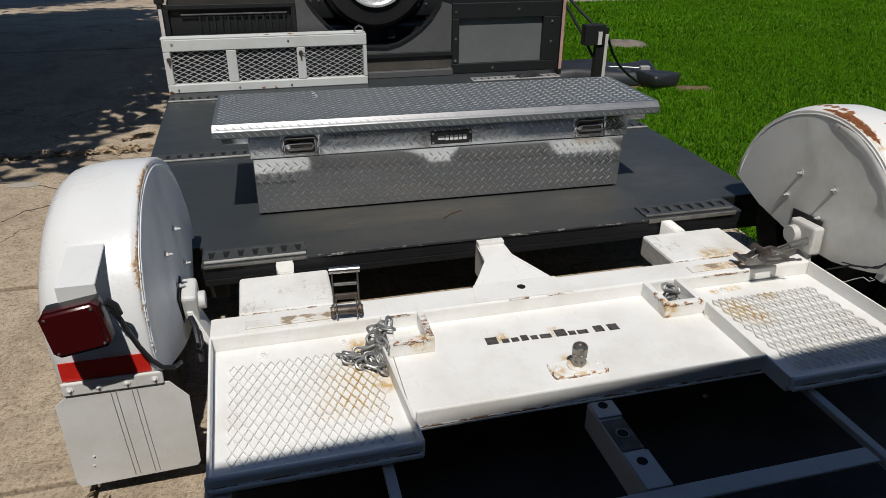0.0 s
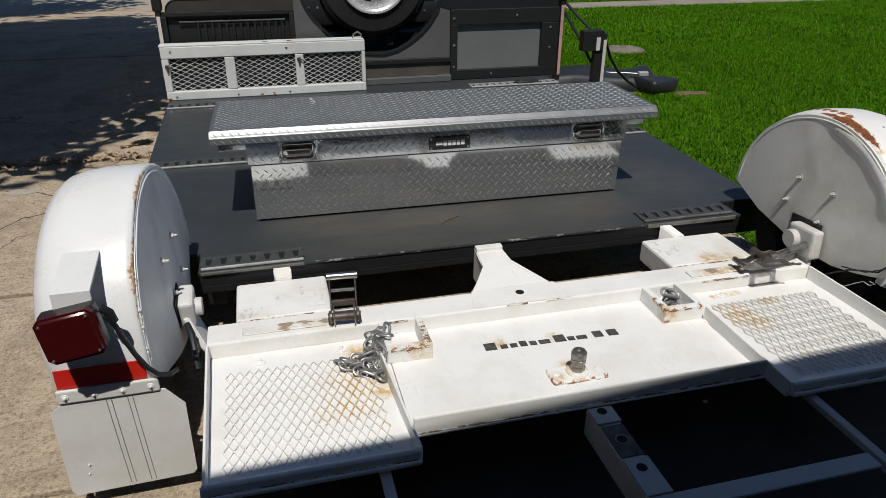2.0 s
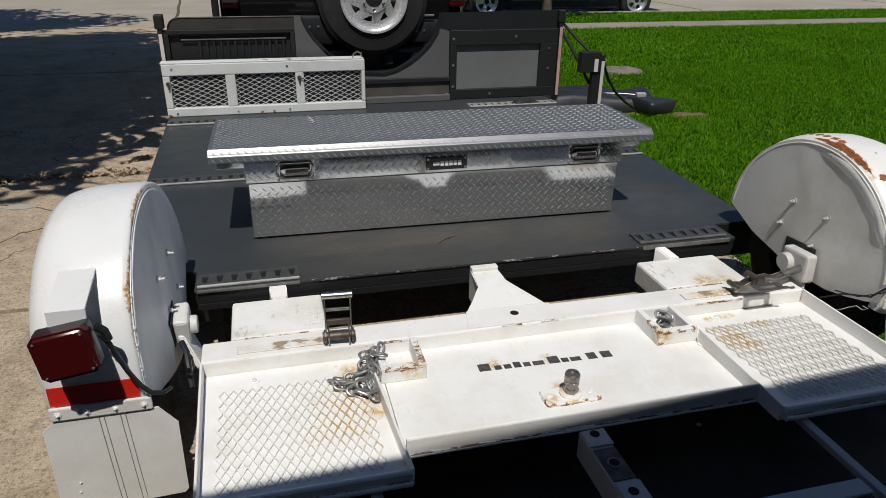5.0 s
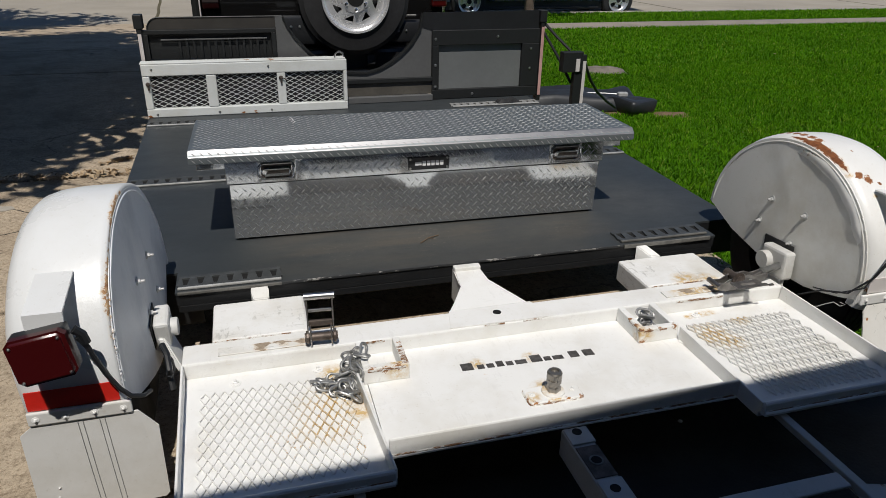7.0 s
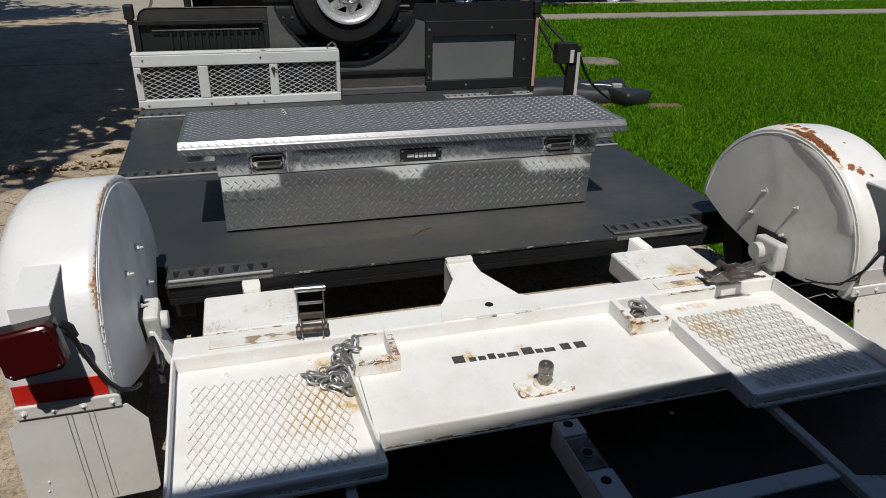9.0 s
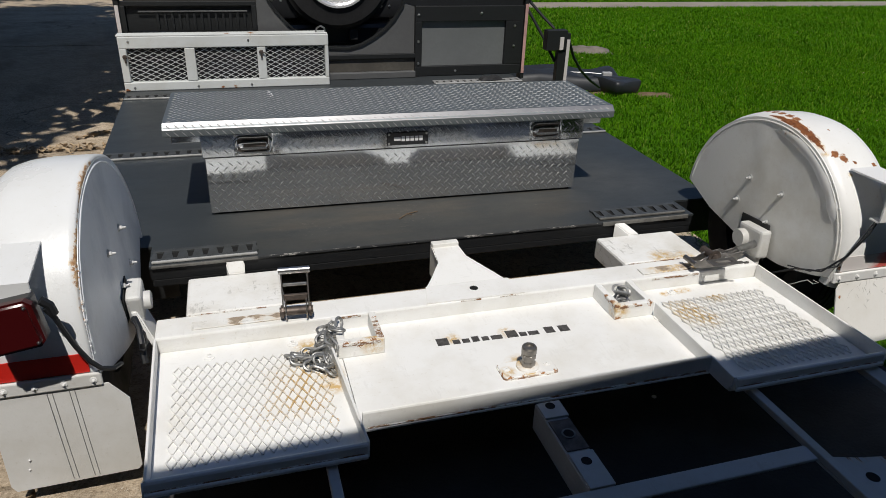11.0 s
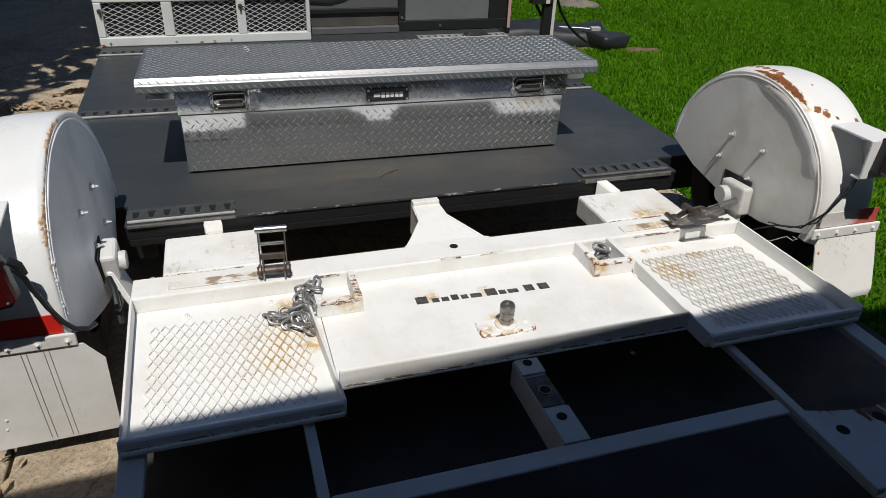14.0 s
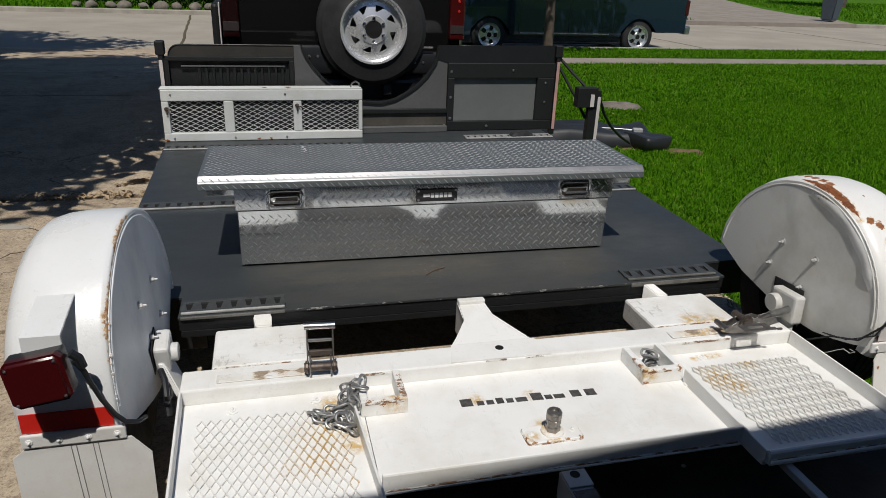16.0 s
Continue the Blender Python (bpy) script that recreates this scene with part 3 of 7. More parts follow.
def diamond_mesh(bm, x0, x1, y0, y1, place, cell_u, cell_v, strand, thick):
    """Expanded metal over a rectangle: zigzag strands that meet in pairs. place(u, v, h) gives the point."""
    cols, rows = round((x1 - x0) / cell_u), round((y1 - y0) / cell_v * 2)
    du, dv = (x1 - x0) / cols, (y1 - y0) / rows
    for c in range(cols):
        for side in (-1, 1):
            line = []
            for k in range(rows + 1):
                off = 0.5 - side * 0.5 * (k % 2) * 0.96 if side > 0 else 0.5 + 0.5 * (k % 2) * 0.96
                u = x0 + du * (c + (off if side > 0 else off))
                line.append((u, y0 + dv * k))
            prev = None
            for k, (u, v) in enumerate(line):
                h = thick * (1.0 if k % 2 else 0.55)
                ring = [bm.verts.new(place(u - strand / 2, v, h - thick * 0.55)), bm.verts.new(place(u + strand / 2, v, h - thick * 0.55)),
                        bm.verts.new(place(u + strand / 2, v, h)), bm.verts.new(place(u - strand / 2, v, h))]
                if prev:
                    for q in range(4):
                        bm.faces.new((prev[q], prev[(q + 1) % 4], ring[(q + 1) % 4], ring[q]))
                prev = ring


def lug_field(bm, u0, u1, v0, v1, place, pitch=0.033, long=0.0142, wide=0.0024, high=0.0016):
    """Raised diamond-plate lugs, turned by turns to one side and the other."""
    nu, nv = int((u1 - u0) / pitch), int((v1 - v0) / pitch)
    for i in range(nu * 2):
        for j in range(nv * 2):
            if (i + j) % 2:
                continue
            u = u0 + (i + 0.75) * (u1 - u0) / (nu * 2)
            v = v0 + (j + 0.75) * (v1 - v0) / (nv * 2)
            if u > u1 - long * 0.6 or v > v1 - long * 0.6 or u < u0 + long * 0.6 or v < v0 + long * 0.6:
                continue
            s = 1 if (i % 2) else -1
            cu, cv = math.cos(radians(45)), s * math.sin(radians(45))
            ends = [(long, 0), (0, wide), (-long, 0), (0, -wide)]
            base = [bm.verts.new(place(u + a * cu - b * cv, v + a * cv + b * cu, 0)) for a, b in ends]
            t1 = bm.verts.new(place(u + long * 0.45 * cu, v + long * 0.45 * cv, high))
            t2 = bm.verts.new(place(u - long * 0.45 * cu, v - long * 0.45 * cv, high))
            bm.faces.new((base[0], base[1], t1))
            bm.faces.new((base[1], t2, t1))
            bm.faces.new((base[1], base[2], t2))
            bm.faces.new((base[2], base[3], t2))
            bm.faces.new((base[3], t1, t2))
            bm.faces.new((base[3], base[0], t1))


BOLT = bolt_mesh(0.0075, 0.021)
BOLT.materials.append(simple("painted_nut", (0.62, 0.62, 0.61), 0.4, 0.3, 0.3, 60, 200, 0.1, 0.0005))
SMALL_BOLT = bolt_mesh(0.006, 0.010)
SMALL_BOLT.materials.append(ZINC)
PAINTED_BOLT = bolt_mesh(0.007, 0.010)
PAINTED_BOLT.materials.append(WHITE)


# ---- setting ----
def sheet(name, x0, x1, y0, y1, z0, z1, material, label, category, r=0.0, kind="structure"):
    bm = bmesh.new()
    box(bm, (x0, y0, z0), (x1, y1, z1), r)
    return tagged(part(name, bm, material), label, category, "", kind)


sheet("ground", -400, 400, -400, 400, -0.80, -0.45, TURF, "green lawn soil spreading out under everything", "ground")
front = sheet("lawn", 1.425, 200, -60, 6.0, -0.44, -0.045, TURF, "mown green front lawn", "lawn")
verge = sheet("lawn", 1.425, 200, 6.001, 12.28, -0.44, -0.045, TURF, "mown green lawn falling gently to the street", "lawn")
for v in verge.data.vertices:
    if v.co.y > 10 and v.co.z > -0.3:
        v.co.z = -0.126
sheet("lawn", -200, -7.61, -60, 12.28, -0.44, -0.045, TURF, "green lawn beside the driveway", "lawn")
sheet("lawn", -200, 200, 20.81, 300, -0.44, -0.12, TURF, "green front lawns across the street", "lawn")
road = sheet("road", -120, 120, 12.46, 20.6, -0.445, -0.235, STREET, "pale sunlit concrete residential street", "road")
for (xa, ya), (xb, yb) in (((-2.27, 12.5), (-2.75, 20.55)), ((9.7, 12.5), (9.3, 20.55)), ((16.2, 12.5), (15.8, 20.55))):
    bm = bmesh.new()
    sweep(bm, [(xa + (xb - xa) * k / 12 + 0.05 * noise.noise(Vector((k * 0.7, xa, 0))), ya + (yb - ya) * k / 12, -0.234) for k in range(13)], 0.03, 6, flat=0.12)
    part("joint", bm, TURF_SEAM, road, "weedy joint between road slabs")
sheet("pavement", 2.6, 90, 9.72, 10.42, -0.43, -0.078, SIDEWALK, "narrow concrete pavement crossing the lawn", "pavement", 0.01)
for x0, x1 in ((2.4, 60.0), (-60.0, -7.6)):
    sheet("kerb", x0, x1, 12.282, 12.45, -0.438, -0.10, KERB, "low grey concrete kerb along the street", "kerb", 0.02)
sheet("kerb", -60, 8.99, 20.6, 20.8, -0.438, -0.11, KERB, "low worn kerb on the far side of the street", "kerb", 0.02)
sheet("kerb", 20.6, 60, 20.6, 20.8, -0.438, -0.11, KERB, "low worn kerb on the far side of the street", "kerb", 0.02)
bm = bmesh.new()
prism(bm, [(9.0, 20.61), (20.59, 20.61), (22.1, 23.6), (22.0, 25.6), (23.3, 29.5), (27.2, 38.0), (33.0, 48.0), (9.0, 48.0)], 2, -0.43, -0.105)
tagged(part("far_driveway", bm, SIDEWALK), "pale concrete driveway across the street", "driveway", "", "structure")

drive = thing("driveway", "old tan concrete driveway with worn gritty slabs", "driveway", "", "structure")
# Dark slab that paints the shade on the ground under the ramps.
boxed("patch", (-1.02, -4.2, -0.2), (1.42, -0.16, 0.002), SHADED_SLAB, drive, 0.006, "near-black slab under the ramps with shade put into its colour")
for i, (y0, y1) in enumerate(((-12, -3.2), (-3.2, -0.17), (-0.16, 1.04), (1.06, 2.775), (2.825, 6.4), (6.42, 8.0), (8.01, 9.7), (9.72, 12.45))):
    for x0, x1 in ((-7.6, -4.2), (-4.19, -1.365), (-1.355, 1.42)):
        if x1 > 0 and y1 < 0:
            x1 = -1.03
        slab = boxed("slab", (x0, y0 + 0.006, -0.42), (x1, y1 - 0.006, random.uniform(-0.003, 0.003)), DRIVE, drive, 0.006)
        for v in slab.data.vertices:
            if v.co.z > -0.1:
                v.co.z -= max(0.0, v.co.y - 8.0) * 0.05 if v.co.y > 6.5 else 0.0

# Added strip, raised so a band of sunlit ground shows behind the beam.
boxed("lit_strip", (-0.99, 0.30, 0.0035), (0.715, 0.53, 0.066), DRIVE, drive, 0.02, "raised concrete strip added to show the sunlit ground")
CRACK = simple("dark_crack", (0.05, 0.038, 0.026), 0.95, 0, 0.3, 20, 90, 0.2)
for pth in ([(-2.5, 1.66), (-2.127, 1.79), (-2.09, 1.853), (-2.066, 1.905), (-2.018, 1.923), (-1.95, 1.958), (-1.8, 2.01), (-1.55, 2.03)], [(-2.6, 2.47), (-2.28, 2.36), (-2.10, 2.30), (-1.98, 2.205), (-1.7, 2.17), (-1.5, 2.2)]):
    bm = bmesh.new()
    fine_path = []
    for (xa, ya), (xb, yb) in zip(pth, pth[1:]):
        for k in range(6):
            q = k / 6
            px, py = xa + (xb - xa) * q, ya + (yb - ya) * q
            fine_path.append((px, py + 0.012 * noise.noise(Vector((px * 30, py * 30, 0))), 0.0026))
    sweep(bm, fine_path, [0.0045 + 0.003 * noise.noise(Vector((p[0] * 14, p[1] * 14, 5))) for p in fine_path], 6, flat=0.25)
    part("crack", bm, CRACK, drive)
bm = bmesh.new()
prism(bm, [(-2.27, 2.30), (-2.20, 2.27), (-2.12, 2.26), (-2.075, 2.285), (-2.10, 2.33), (-2.15, 2.335), (-2.2, 2.36)], 2, 0.0035, 0.0065)
part("spall", bm, KERB, drive, "pale broken spall in the slab")

# Unseen wall and eave, added to cast the straight shade edge in front.
house = thing("shade_wall", "unseen plain wall with a flat eave, added to shade the foreground", "house", "", "structure")
boxed("wall", (-9, -4.4, -0.05), (9, -4.2, 3.0), SIDING, house, 0.0)
bm = bmesh.new()
prism(bm, [(-9.5, -9.0), (9.5, -9.0), (9.5, -1.999 + 0.04 * 9.5), (-9.5, -1.999 - 0.04 * 9.5)], 2, 3.0, 3.12)
part("eave", bm, SIDING, house)

# Unseen block, added beside the driveway to cut down the blue sky light.
sky_block = thing("sky_blocker", "unseen brown brick block with a roof, added to hold back sky light", "house", "", "structure")
boxed("wall", (-16.5, -8, -0.04), (-8.5, 9, 3.3), BLOCKER_BRICK, sky_block, 0.0)
bm = bmesh.new()
prism(bm, [(-17, 3.31), (-8.0, 3.31), (-12.5, 5.6)], 1, -8.5, 9.5)
part("roof", bm, SIDING, sky_block)


# ---- the trailer ----
trailer = thing("flatbed_trailer", "black flatbed trailer with a white wheeled tow deck at its rear", "trailer")
BED = 0.335

bm = bmesh.new()
prism(bm, [(-1.07, 0.40), (1.03, 0.40), (1.03, 0.545), (1.235, 0.545), (1.25, 3.08), (-1.385, 3.08), (-1.35, 0.555), (-1.07, 0.555)], 2, BED - 0.009, BED)
part("deck", bm, BLACK_PAINT, trailer, "black painted wooden deck, scuffed grey")
bm = bmesh.new()
prism(bm, [(-1.068, 0.402), (1.028, 0.402), (1.028, 0.547), (1.233, 0.547), (1.247, 3.078), (-1.382, 3.078), (-1.347, 0.557), (-1.068, 0.557)], 2, BED - 0.0505, BED - 0.0092)
part("deck_core", bm, DARK_FASCIA, trailer, "dark grimy edge of the deck")
boxed("deck_edge", (-0.712, 0.3965, BED - 0.006), (0.605, 0.4015, BED + 0.0025), CHIPPED, trailer, 0.001, "chipped pale edge of the deck")
boxed("rear_fascia", (-1.066, 0.403, 0.255), (1.026, 0.45, BED - 0.051), DARK_FASCIA, trailer, 0.004)
boxed("side_rail", (1.15, 0.72, 0.2), (1.23, 3.07, BED - 0.051), BLACK_STEEL, trailer, 0.004)
boxed("side_rail", (-1.34, 0.72, 0.2), (-1.25, 3.07, BED - 0.051), BLACK_STEEL, trailer, 0.004)
boxed("corner_fascia", (1.035, 0.55, 0.172), (1.29, 0.575, BED - 0.051), DARK_FASCIA, trailer, 0.003)
boxed("corner_fascia", (-1.245, 0.56, 0.12), (-1.0, 0.585, BED - 0.051), DARK_FASCIA, trailer, 0.003)
for y in (1.1, 1.9, 2.7):
    boxed("cross_member", (-1.24, y, 0.2), (1.19, y + 0.06, BED - 0.051), BLACK_STEEL, trailer, 0.003)


def e_track(x0, x1, y, lip_metal, label, rail_metal=None):
    """A slotted steel rail screwed flat to the deck, with a bright folded front lip."""
    bm = bmesh.new()
    n = max(2, round((x1 - x0) / 0.0508))
    dx = (x1 - x0) / n
    z = BED + 0.004
    box(bm, (x0, y, z - 0.003), (x1, y + 0.015, z + 0.005), 0.001)
    box(bm, (x0, y + 0.066, z - 0.003), (x1, y + 0.085, z + 0.005), 0.001)
    for i in range(n + 1):
        a = max(x0, x0 + dx * (i - 0.5) + 0.010)
        b = min(x1, x0 + dx * (i + 0.5) - 0.010)
        if b - a < 0.004:
            continue
        vs = [(a - 0.004, y + 0.0152), (b + 0.004, y + 0.0152), (b - 0.003, y + 0.0658), (a + 0.003, y + 0.0658)]
        prism(bm, vs, 2, z - 0.003, z + 0.0046)
    # Black strip under the rail paints the depth of its slots.
    slots = bmesh.new()
    box(slots, (x0 + 0.004, y + 0.017, BED + 0.0004), (x1 - 0.004, y + 0.064, BED + 0.0032))
    rail = part("e_track", bm, rail_metal or RAIL_GREY, trailer, label)
    boxed("lip", (x0, y - 0.0105, z - 0.003), (x1, y - 0.0005, z + 0.0065), lip_metal, rail, 0.003, "worn steel lip")
    part("slot_shade", slots, SHADE_BLACK, rail, "black strip that paints the dark inside the rail slots")
    return rail


PALE_RAIL = simple("pale_worn_rail", (0.36, 0.36, 0.35), 0.5, 0.3, 0.4, 16, 90, 0.2, 0.001)
e_track(-1.062, -0.717, 0.424, LIP_STEEL, "black slotted tie-down rail at the deck's corner")
e_track(0.61, 1.003, 0.428, ANGLE_GREY, "black slotted tie-down rail at the deck's corner")
e_track(-1.355, 1.236, 1.535, LIP_STEEL, "slotted tie-down rail across the deck")
e_track(-1.375, -0.2, 2.66, LIP_STEEL, "slotted tie-down rail near the headboard")
e_track(0.60, 1.245, 2.78, LIP_STEEL, "slotted grey tie-down rail near the headboard", PALE_RAIL)
for x0, x1 in ((-1.062, -0.717), (0.61, 1.003)):
    boxed("corner_angle", (x0, 0.392, BED - (0.008 if x0 < 0 else 0.014)), (x1, 0.3995, BED + 0.004), ANGLE_GREY, trailer, 0.003, "scraped grey steel corner angle")

# the white deck at the rear
FLOOR, TOP = 0.243, 0.292
boxed("rear_beam", (-1.034, 0.018, 0.175), (1.056, 0.128, TOP), PAN_PAINT, trailer, 0.006, "white steel beam, chipped and rust-edged")


def side_wall(name, x, y0, z0, y1, z1, x_front=None, t=0.007):
    bm = bmesh.new()
    prism(bm, [(y0, FLOOR - 0.012), (y1 + 0.02, FLOOR - 0.012), (y1, z1 - 0.03), (y1, z1), (y0, z0)], 0, x - t / 2, x + t / 2)
    for v in bm.verts:
        if x_front is not None:
            v.co.x += (x_front - x) * v.co.y / y1
    bmesh.ops.bevel(bm, geom=bm.edges[:], offset=0.0015, segments=1, affect="EDGES")
    return part(name, bm, PAN_PAINT, trailer)


side_wall("pan_wall", -1.031, 0.016, TOP + 0.002, -0.552, TOP - 0.004, -1.015)
side_wall("pan_wall", 1.052, 0.016, TOP + 0.002, -0.552, TOP - 0.004, 1.066)
side_wall("divider", -0.5515, -0.140, TOP - 0.001, -0.548, TOP - 0.006, -0.515)
side_wall("divider", 0.527, -0.138, TOP - 0.001, -0.548, TOP - 0.006, 0.525)


def tread_pan(x0, x1):
    pan = boxed("wheel_pan", (x0, -0.540, FLOOR - 0.012), (x1, 0.017, FLOOR), PAN_PAINT, trailer, 0.002, "white wheel pan stained with rust")
    # a low folded lip with a square step along its foot
    bm = bmesh.new()
    pts = [(-0.5405, FLOOR + 0.002), (-0.5405, 0.279), (-0.543, 0.284), (-0.548, 0.286), (-0.553, 0.284), (-0.556, 0.279), (-0.556, 0.258), (-0.562, 0.257), (-0.564, 0.254), (-0.564, 0.247), (-0.560, 0.244), (-0.5405, 0.244)]
    prism(bm, pts, 0, x0 + 0.002, x1 - 0.002)
    bmesh.ops.bevel(bm, geom=[e for f in bm.faces if len(f.verts) > 4 for e in f.edges], offset=0.004, segments=2, affect="EDGES")
    part("front_lip", bm, PAN_PAINT, pan, "dented white lip across the pan")
    boxed("fold_edge", (x0 + 0.012, -0.5585, 0.2575), (x1 - 0.012, -0.5555, 0.2600), RUST_LINE, pan, 0.001, "rust-streaked crease of the fold")
    return pan


pan_l = tread_pan(-1.026, -0.513)
pan_r = tread_pan(0.523, 1.056)
bm = bmesh.new()
prism(bm, [(0.017, FLOOR - 0.008), (0.017, FLOOR), (-0.434, FLOOR), (-0.4385, FLOOR + 0.004), (-0.440, 0.287), (-0.4415, 0.291), (-0.444, TOP + 0.0005), (-0.447, 0.291), (-0.4488, 0.287), (-0.450, FLOOR + 0.003), (-0.449, FLOOR - 0.004), (-0.44, FLOOR - 0.008)], 0, -0.5115, 0.5215)
part("centre_pan", bm, PAN_PAINT, trailer, "white centre pan with an upright front lip")
boxed("pan_flange", (-0.512, -0.4575, 0.2355), (0.515, -0.4505, 0.2415), PAN_PAINT, trailer, 0.0015, "thin welded flange under the lip")
boxed("fold_edge", (-0.505, -0.4545, 0.2420), (0.508, -0.4495, 0.2452), RUST_LINE, trailer, 0.001, "rust-streaked seam under the lip")

for pan, x0, x1 in ((pan_l, -0.982, -0.565), (pan_r, 0.602, 1.006)):
    bm = bmesh.new()
    diamond_mesh(bm, x0, x1, -0.484, -0.072, (lambda u, v, h: Vector((u, v, FLOOR + h))) if x0 < 0 else (lambda u, v, h: Vector((u - 0.07 * (v + 0.27), v, FLOOR + h))), 0.0260, 0.0525, 0.0036 if x0 < 0 else 0.0034, 0.0068 if x0 < 0 else 0.0086)
    tagged(part("expanded_mesh", bm, MESH_PAINT, pan, "raised white expanded-metal tread"), "", "", "", "stuff")

for x, y in ((-0.886, -0.038), (-0.646, -0.028), (0.672, -0.022), (0.532, -0.16)):
    shared("pan_bolt", PAINTED_BOLT, trailer, pose(x, y, FLOOR) @ Matrix.Scale(1.35, 4))


def chain_pocket(x0, x1, y0, y1, name="chain_pocket"):
    """A small welded box with an open top."""
    bm = bmesh.new()
    w, z = 0.022, TOP + 0.003
    box(bm, (x0, y0, FLOOR), (x1, y0 + w, z), 0.003)
    box(bm, (x0, y0 + w + 0.0005, FLOOR), (x0 + w, y1, z), 0.003)
    box(bm, (x1 - w, y0 + w + 0.0005, FLOOR), (x1, y1, z), 0.003)
    return part(name, bm, POCKET_PAINT, trailer, "small open white steel pocket with rusted corners")


chain_pocket(-0.524, -0.386, -0.137, 0.017)
chain_pocket(0.381, 0.523, -0.135, 0.017)


def rust_edge(a, c, parent=trailer):
    return boxed("rust_edge", a, c, RUST_LINE, parent, 0.0008, "rust breaking through a painted edge")


PZ = TOP + 0.003
rust_edge((-0.512, -0.1382, PZ - 0.012), (-0.398, -0.1365, PZ - 0.003))
rust_edge((-0.4065, -0.130, PZ - 0.0005), (-0.388, -0.035, PZ + 0.0008))
rust_edge((0.395, -0.1362, PZ - 0.011), (0.478, -0.1345, PZ - 0.005))
rust_edge((0.3805, -0.128, PZ - 0.013), (0.3815, -0.060, PZ - 0.005))
rust_edge((-0.10, 0.0175, TOP - 0.004), (-0.03, 0.0215, TOP + 0.0012))
rust_edge((0.035, 0.0175, TOP - 0.004), (0.10, 0.0215, TOP + 0.0012))
rust_edge((-0.52, 0.0168, TOP - 0.010), (-0.43, 0.0185, TOP - 0.002))
rust_edge((0.61, 0.0168, TOP - 0.012), (0.80, 0.0185, TOP - 0.004))

# links between the rear deck and the bed
PLATE = TOP + 0.001
for side, xa, xb, yb, s0, s1 in (("l", -0.951, -0.650, 0.372, -0.826, -0.764), ("r", 0.566, 0.906, 0.358, 0.706, 0.776)):
    bm = bmesh.new()
    box(bm, (xa, 0.1285, PLATE - 0.085), (xb, yb, PLATE), 0.010)
    plate = part("mount_block", bm, BLOCK_PAINT, trailer, "white welded mounting block, scuffed")
    # short arm climbing from the block to the bed
    f0, f1 = (s0 + 0.008, s1 - 0.002) if side == "l" else (s0 + 0.006, s1 - 0.019)
    b0, b1 = (s0, s1) if side == "l" else (s0 - 0.046, s1 - 0.071)
    bm = bmesh.new()
    ends = [[bm.verts.new((x, y, z)) for x, z in ((x0, PLATE - 0.05), (x1, PLATE - 0.05), (x1, top), (x0, top))] for x0, x1, y, top in ((f0, f1, yb + 0.0005, PLATE + 0.001), (b0, b1, 0.3915, 0.3325))]
    bm.faces.new(ends[0])
    bm.faces.new(ends[1][::-1])
    for k in range(4):
        bm.faces.new((ends[0][k], ends[1][k], ends[1][(k + 1) % 4], ends[0][(k + 1) % 4]))
    bmesh.ops.recalc_face_normals(bm, faces=bm.faces[:])
    bmesh.ops.bevel(bm, geom=bm.edges[:], offset=0.003, segments=2, affect="EDGES")
    part("stem", bm, PAN_PAINT, plate)
    boxed("weld_strip", (xa + 0.02, 0.040, TOP + 0.0005), (xb - 0.02, 0.082, TOP + 0.005), WELD_PAINT, plate, 0.002, "scraped weld strip")
    boxed("seam", (xa + 0.01, 0.122, TOP + 0.0003), (xb - 0.06, 0.1275, TOP + 0.002), RUST_LINE, plate, 0.0005, "rusty seam behind the beam")
# the tongue climbs a little towards the bed
bm = bmesh.new()
prism(bm, [(-0.10, 0.3995), (-0.10, 0.268), (-0.19, 0.1285), (0.101, 0.1285), (0.002, 0.292), (0.002, 0.3995)], 2, 0.19, TOP + 0.001)
for v in bm.verts:
    if v.co.z > 0.25:
        v.co.z += max(0.0, v.co.y - 0.13) * 0.105
bmesh.ops.bevel(bm, geom=bm.edges[:], offset=0.005, segments=2, affect="EDGES")
tongue = part("tongue", bm, PAN_PAINT, trailer, "white flared steel tongue")
bm = bmesh.new()
prism(bm, [(-0.190, 0.128), (-0.214, 0.024), (0.126, 0.021), (0.137, 0.066), (0.101, 0.128)], 2, TOP + 0.0005, TOP + 0.0042)
part("gusset", bm, PAN_PAINT, tongue)
boxed("end_block", (-0.0995, 0.365, 0.315), (0.0015, 0.3955, 0.3315), PAN_PAINT, tongue, 0.004)
bm = bmesh.new()
lathe(bm, [(0.0145, 0), (0.0145, 0.0008)], (-0.034, 0.085, TOP + 0.0043), (0, 0, 1), 20)
part("tongue_hole", bm, SHADE_BLACK, tongue, "black disc painted as a drilled hole")

# fitting on a foot plate, with block lettering behind it
CX, CY = -0.004, -0.317


def rounded_plate(hx, hy, c, z0, z1):
    bm = bmesh.new()
    prism(bm, [(CX - hx, CY - hy + c), (CX - hx + c * 0.3, CY - hy + c * 0.3), (CX - hx + c, CY - hy), (CX + hx - c, CY - hy), (CX + hx - c * 0.3, CY - hy + c * 0.3), (CX + hx, CY - hy + c),
               (CX + hx, CY + hy - c), (CX + hx - c * 0.3, CY + hy - c * 0.3), (CX + hx - c, CY + hy), (CX - hx + c, CY + hy), (CX - hx + c * 0.3, CY + hy - c * 0.3), (CX - hx, CY + hy - c)], 2, z0, z1)
    return bm


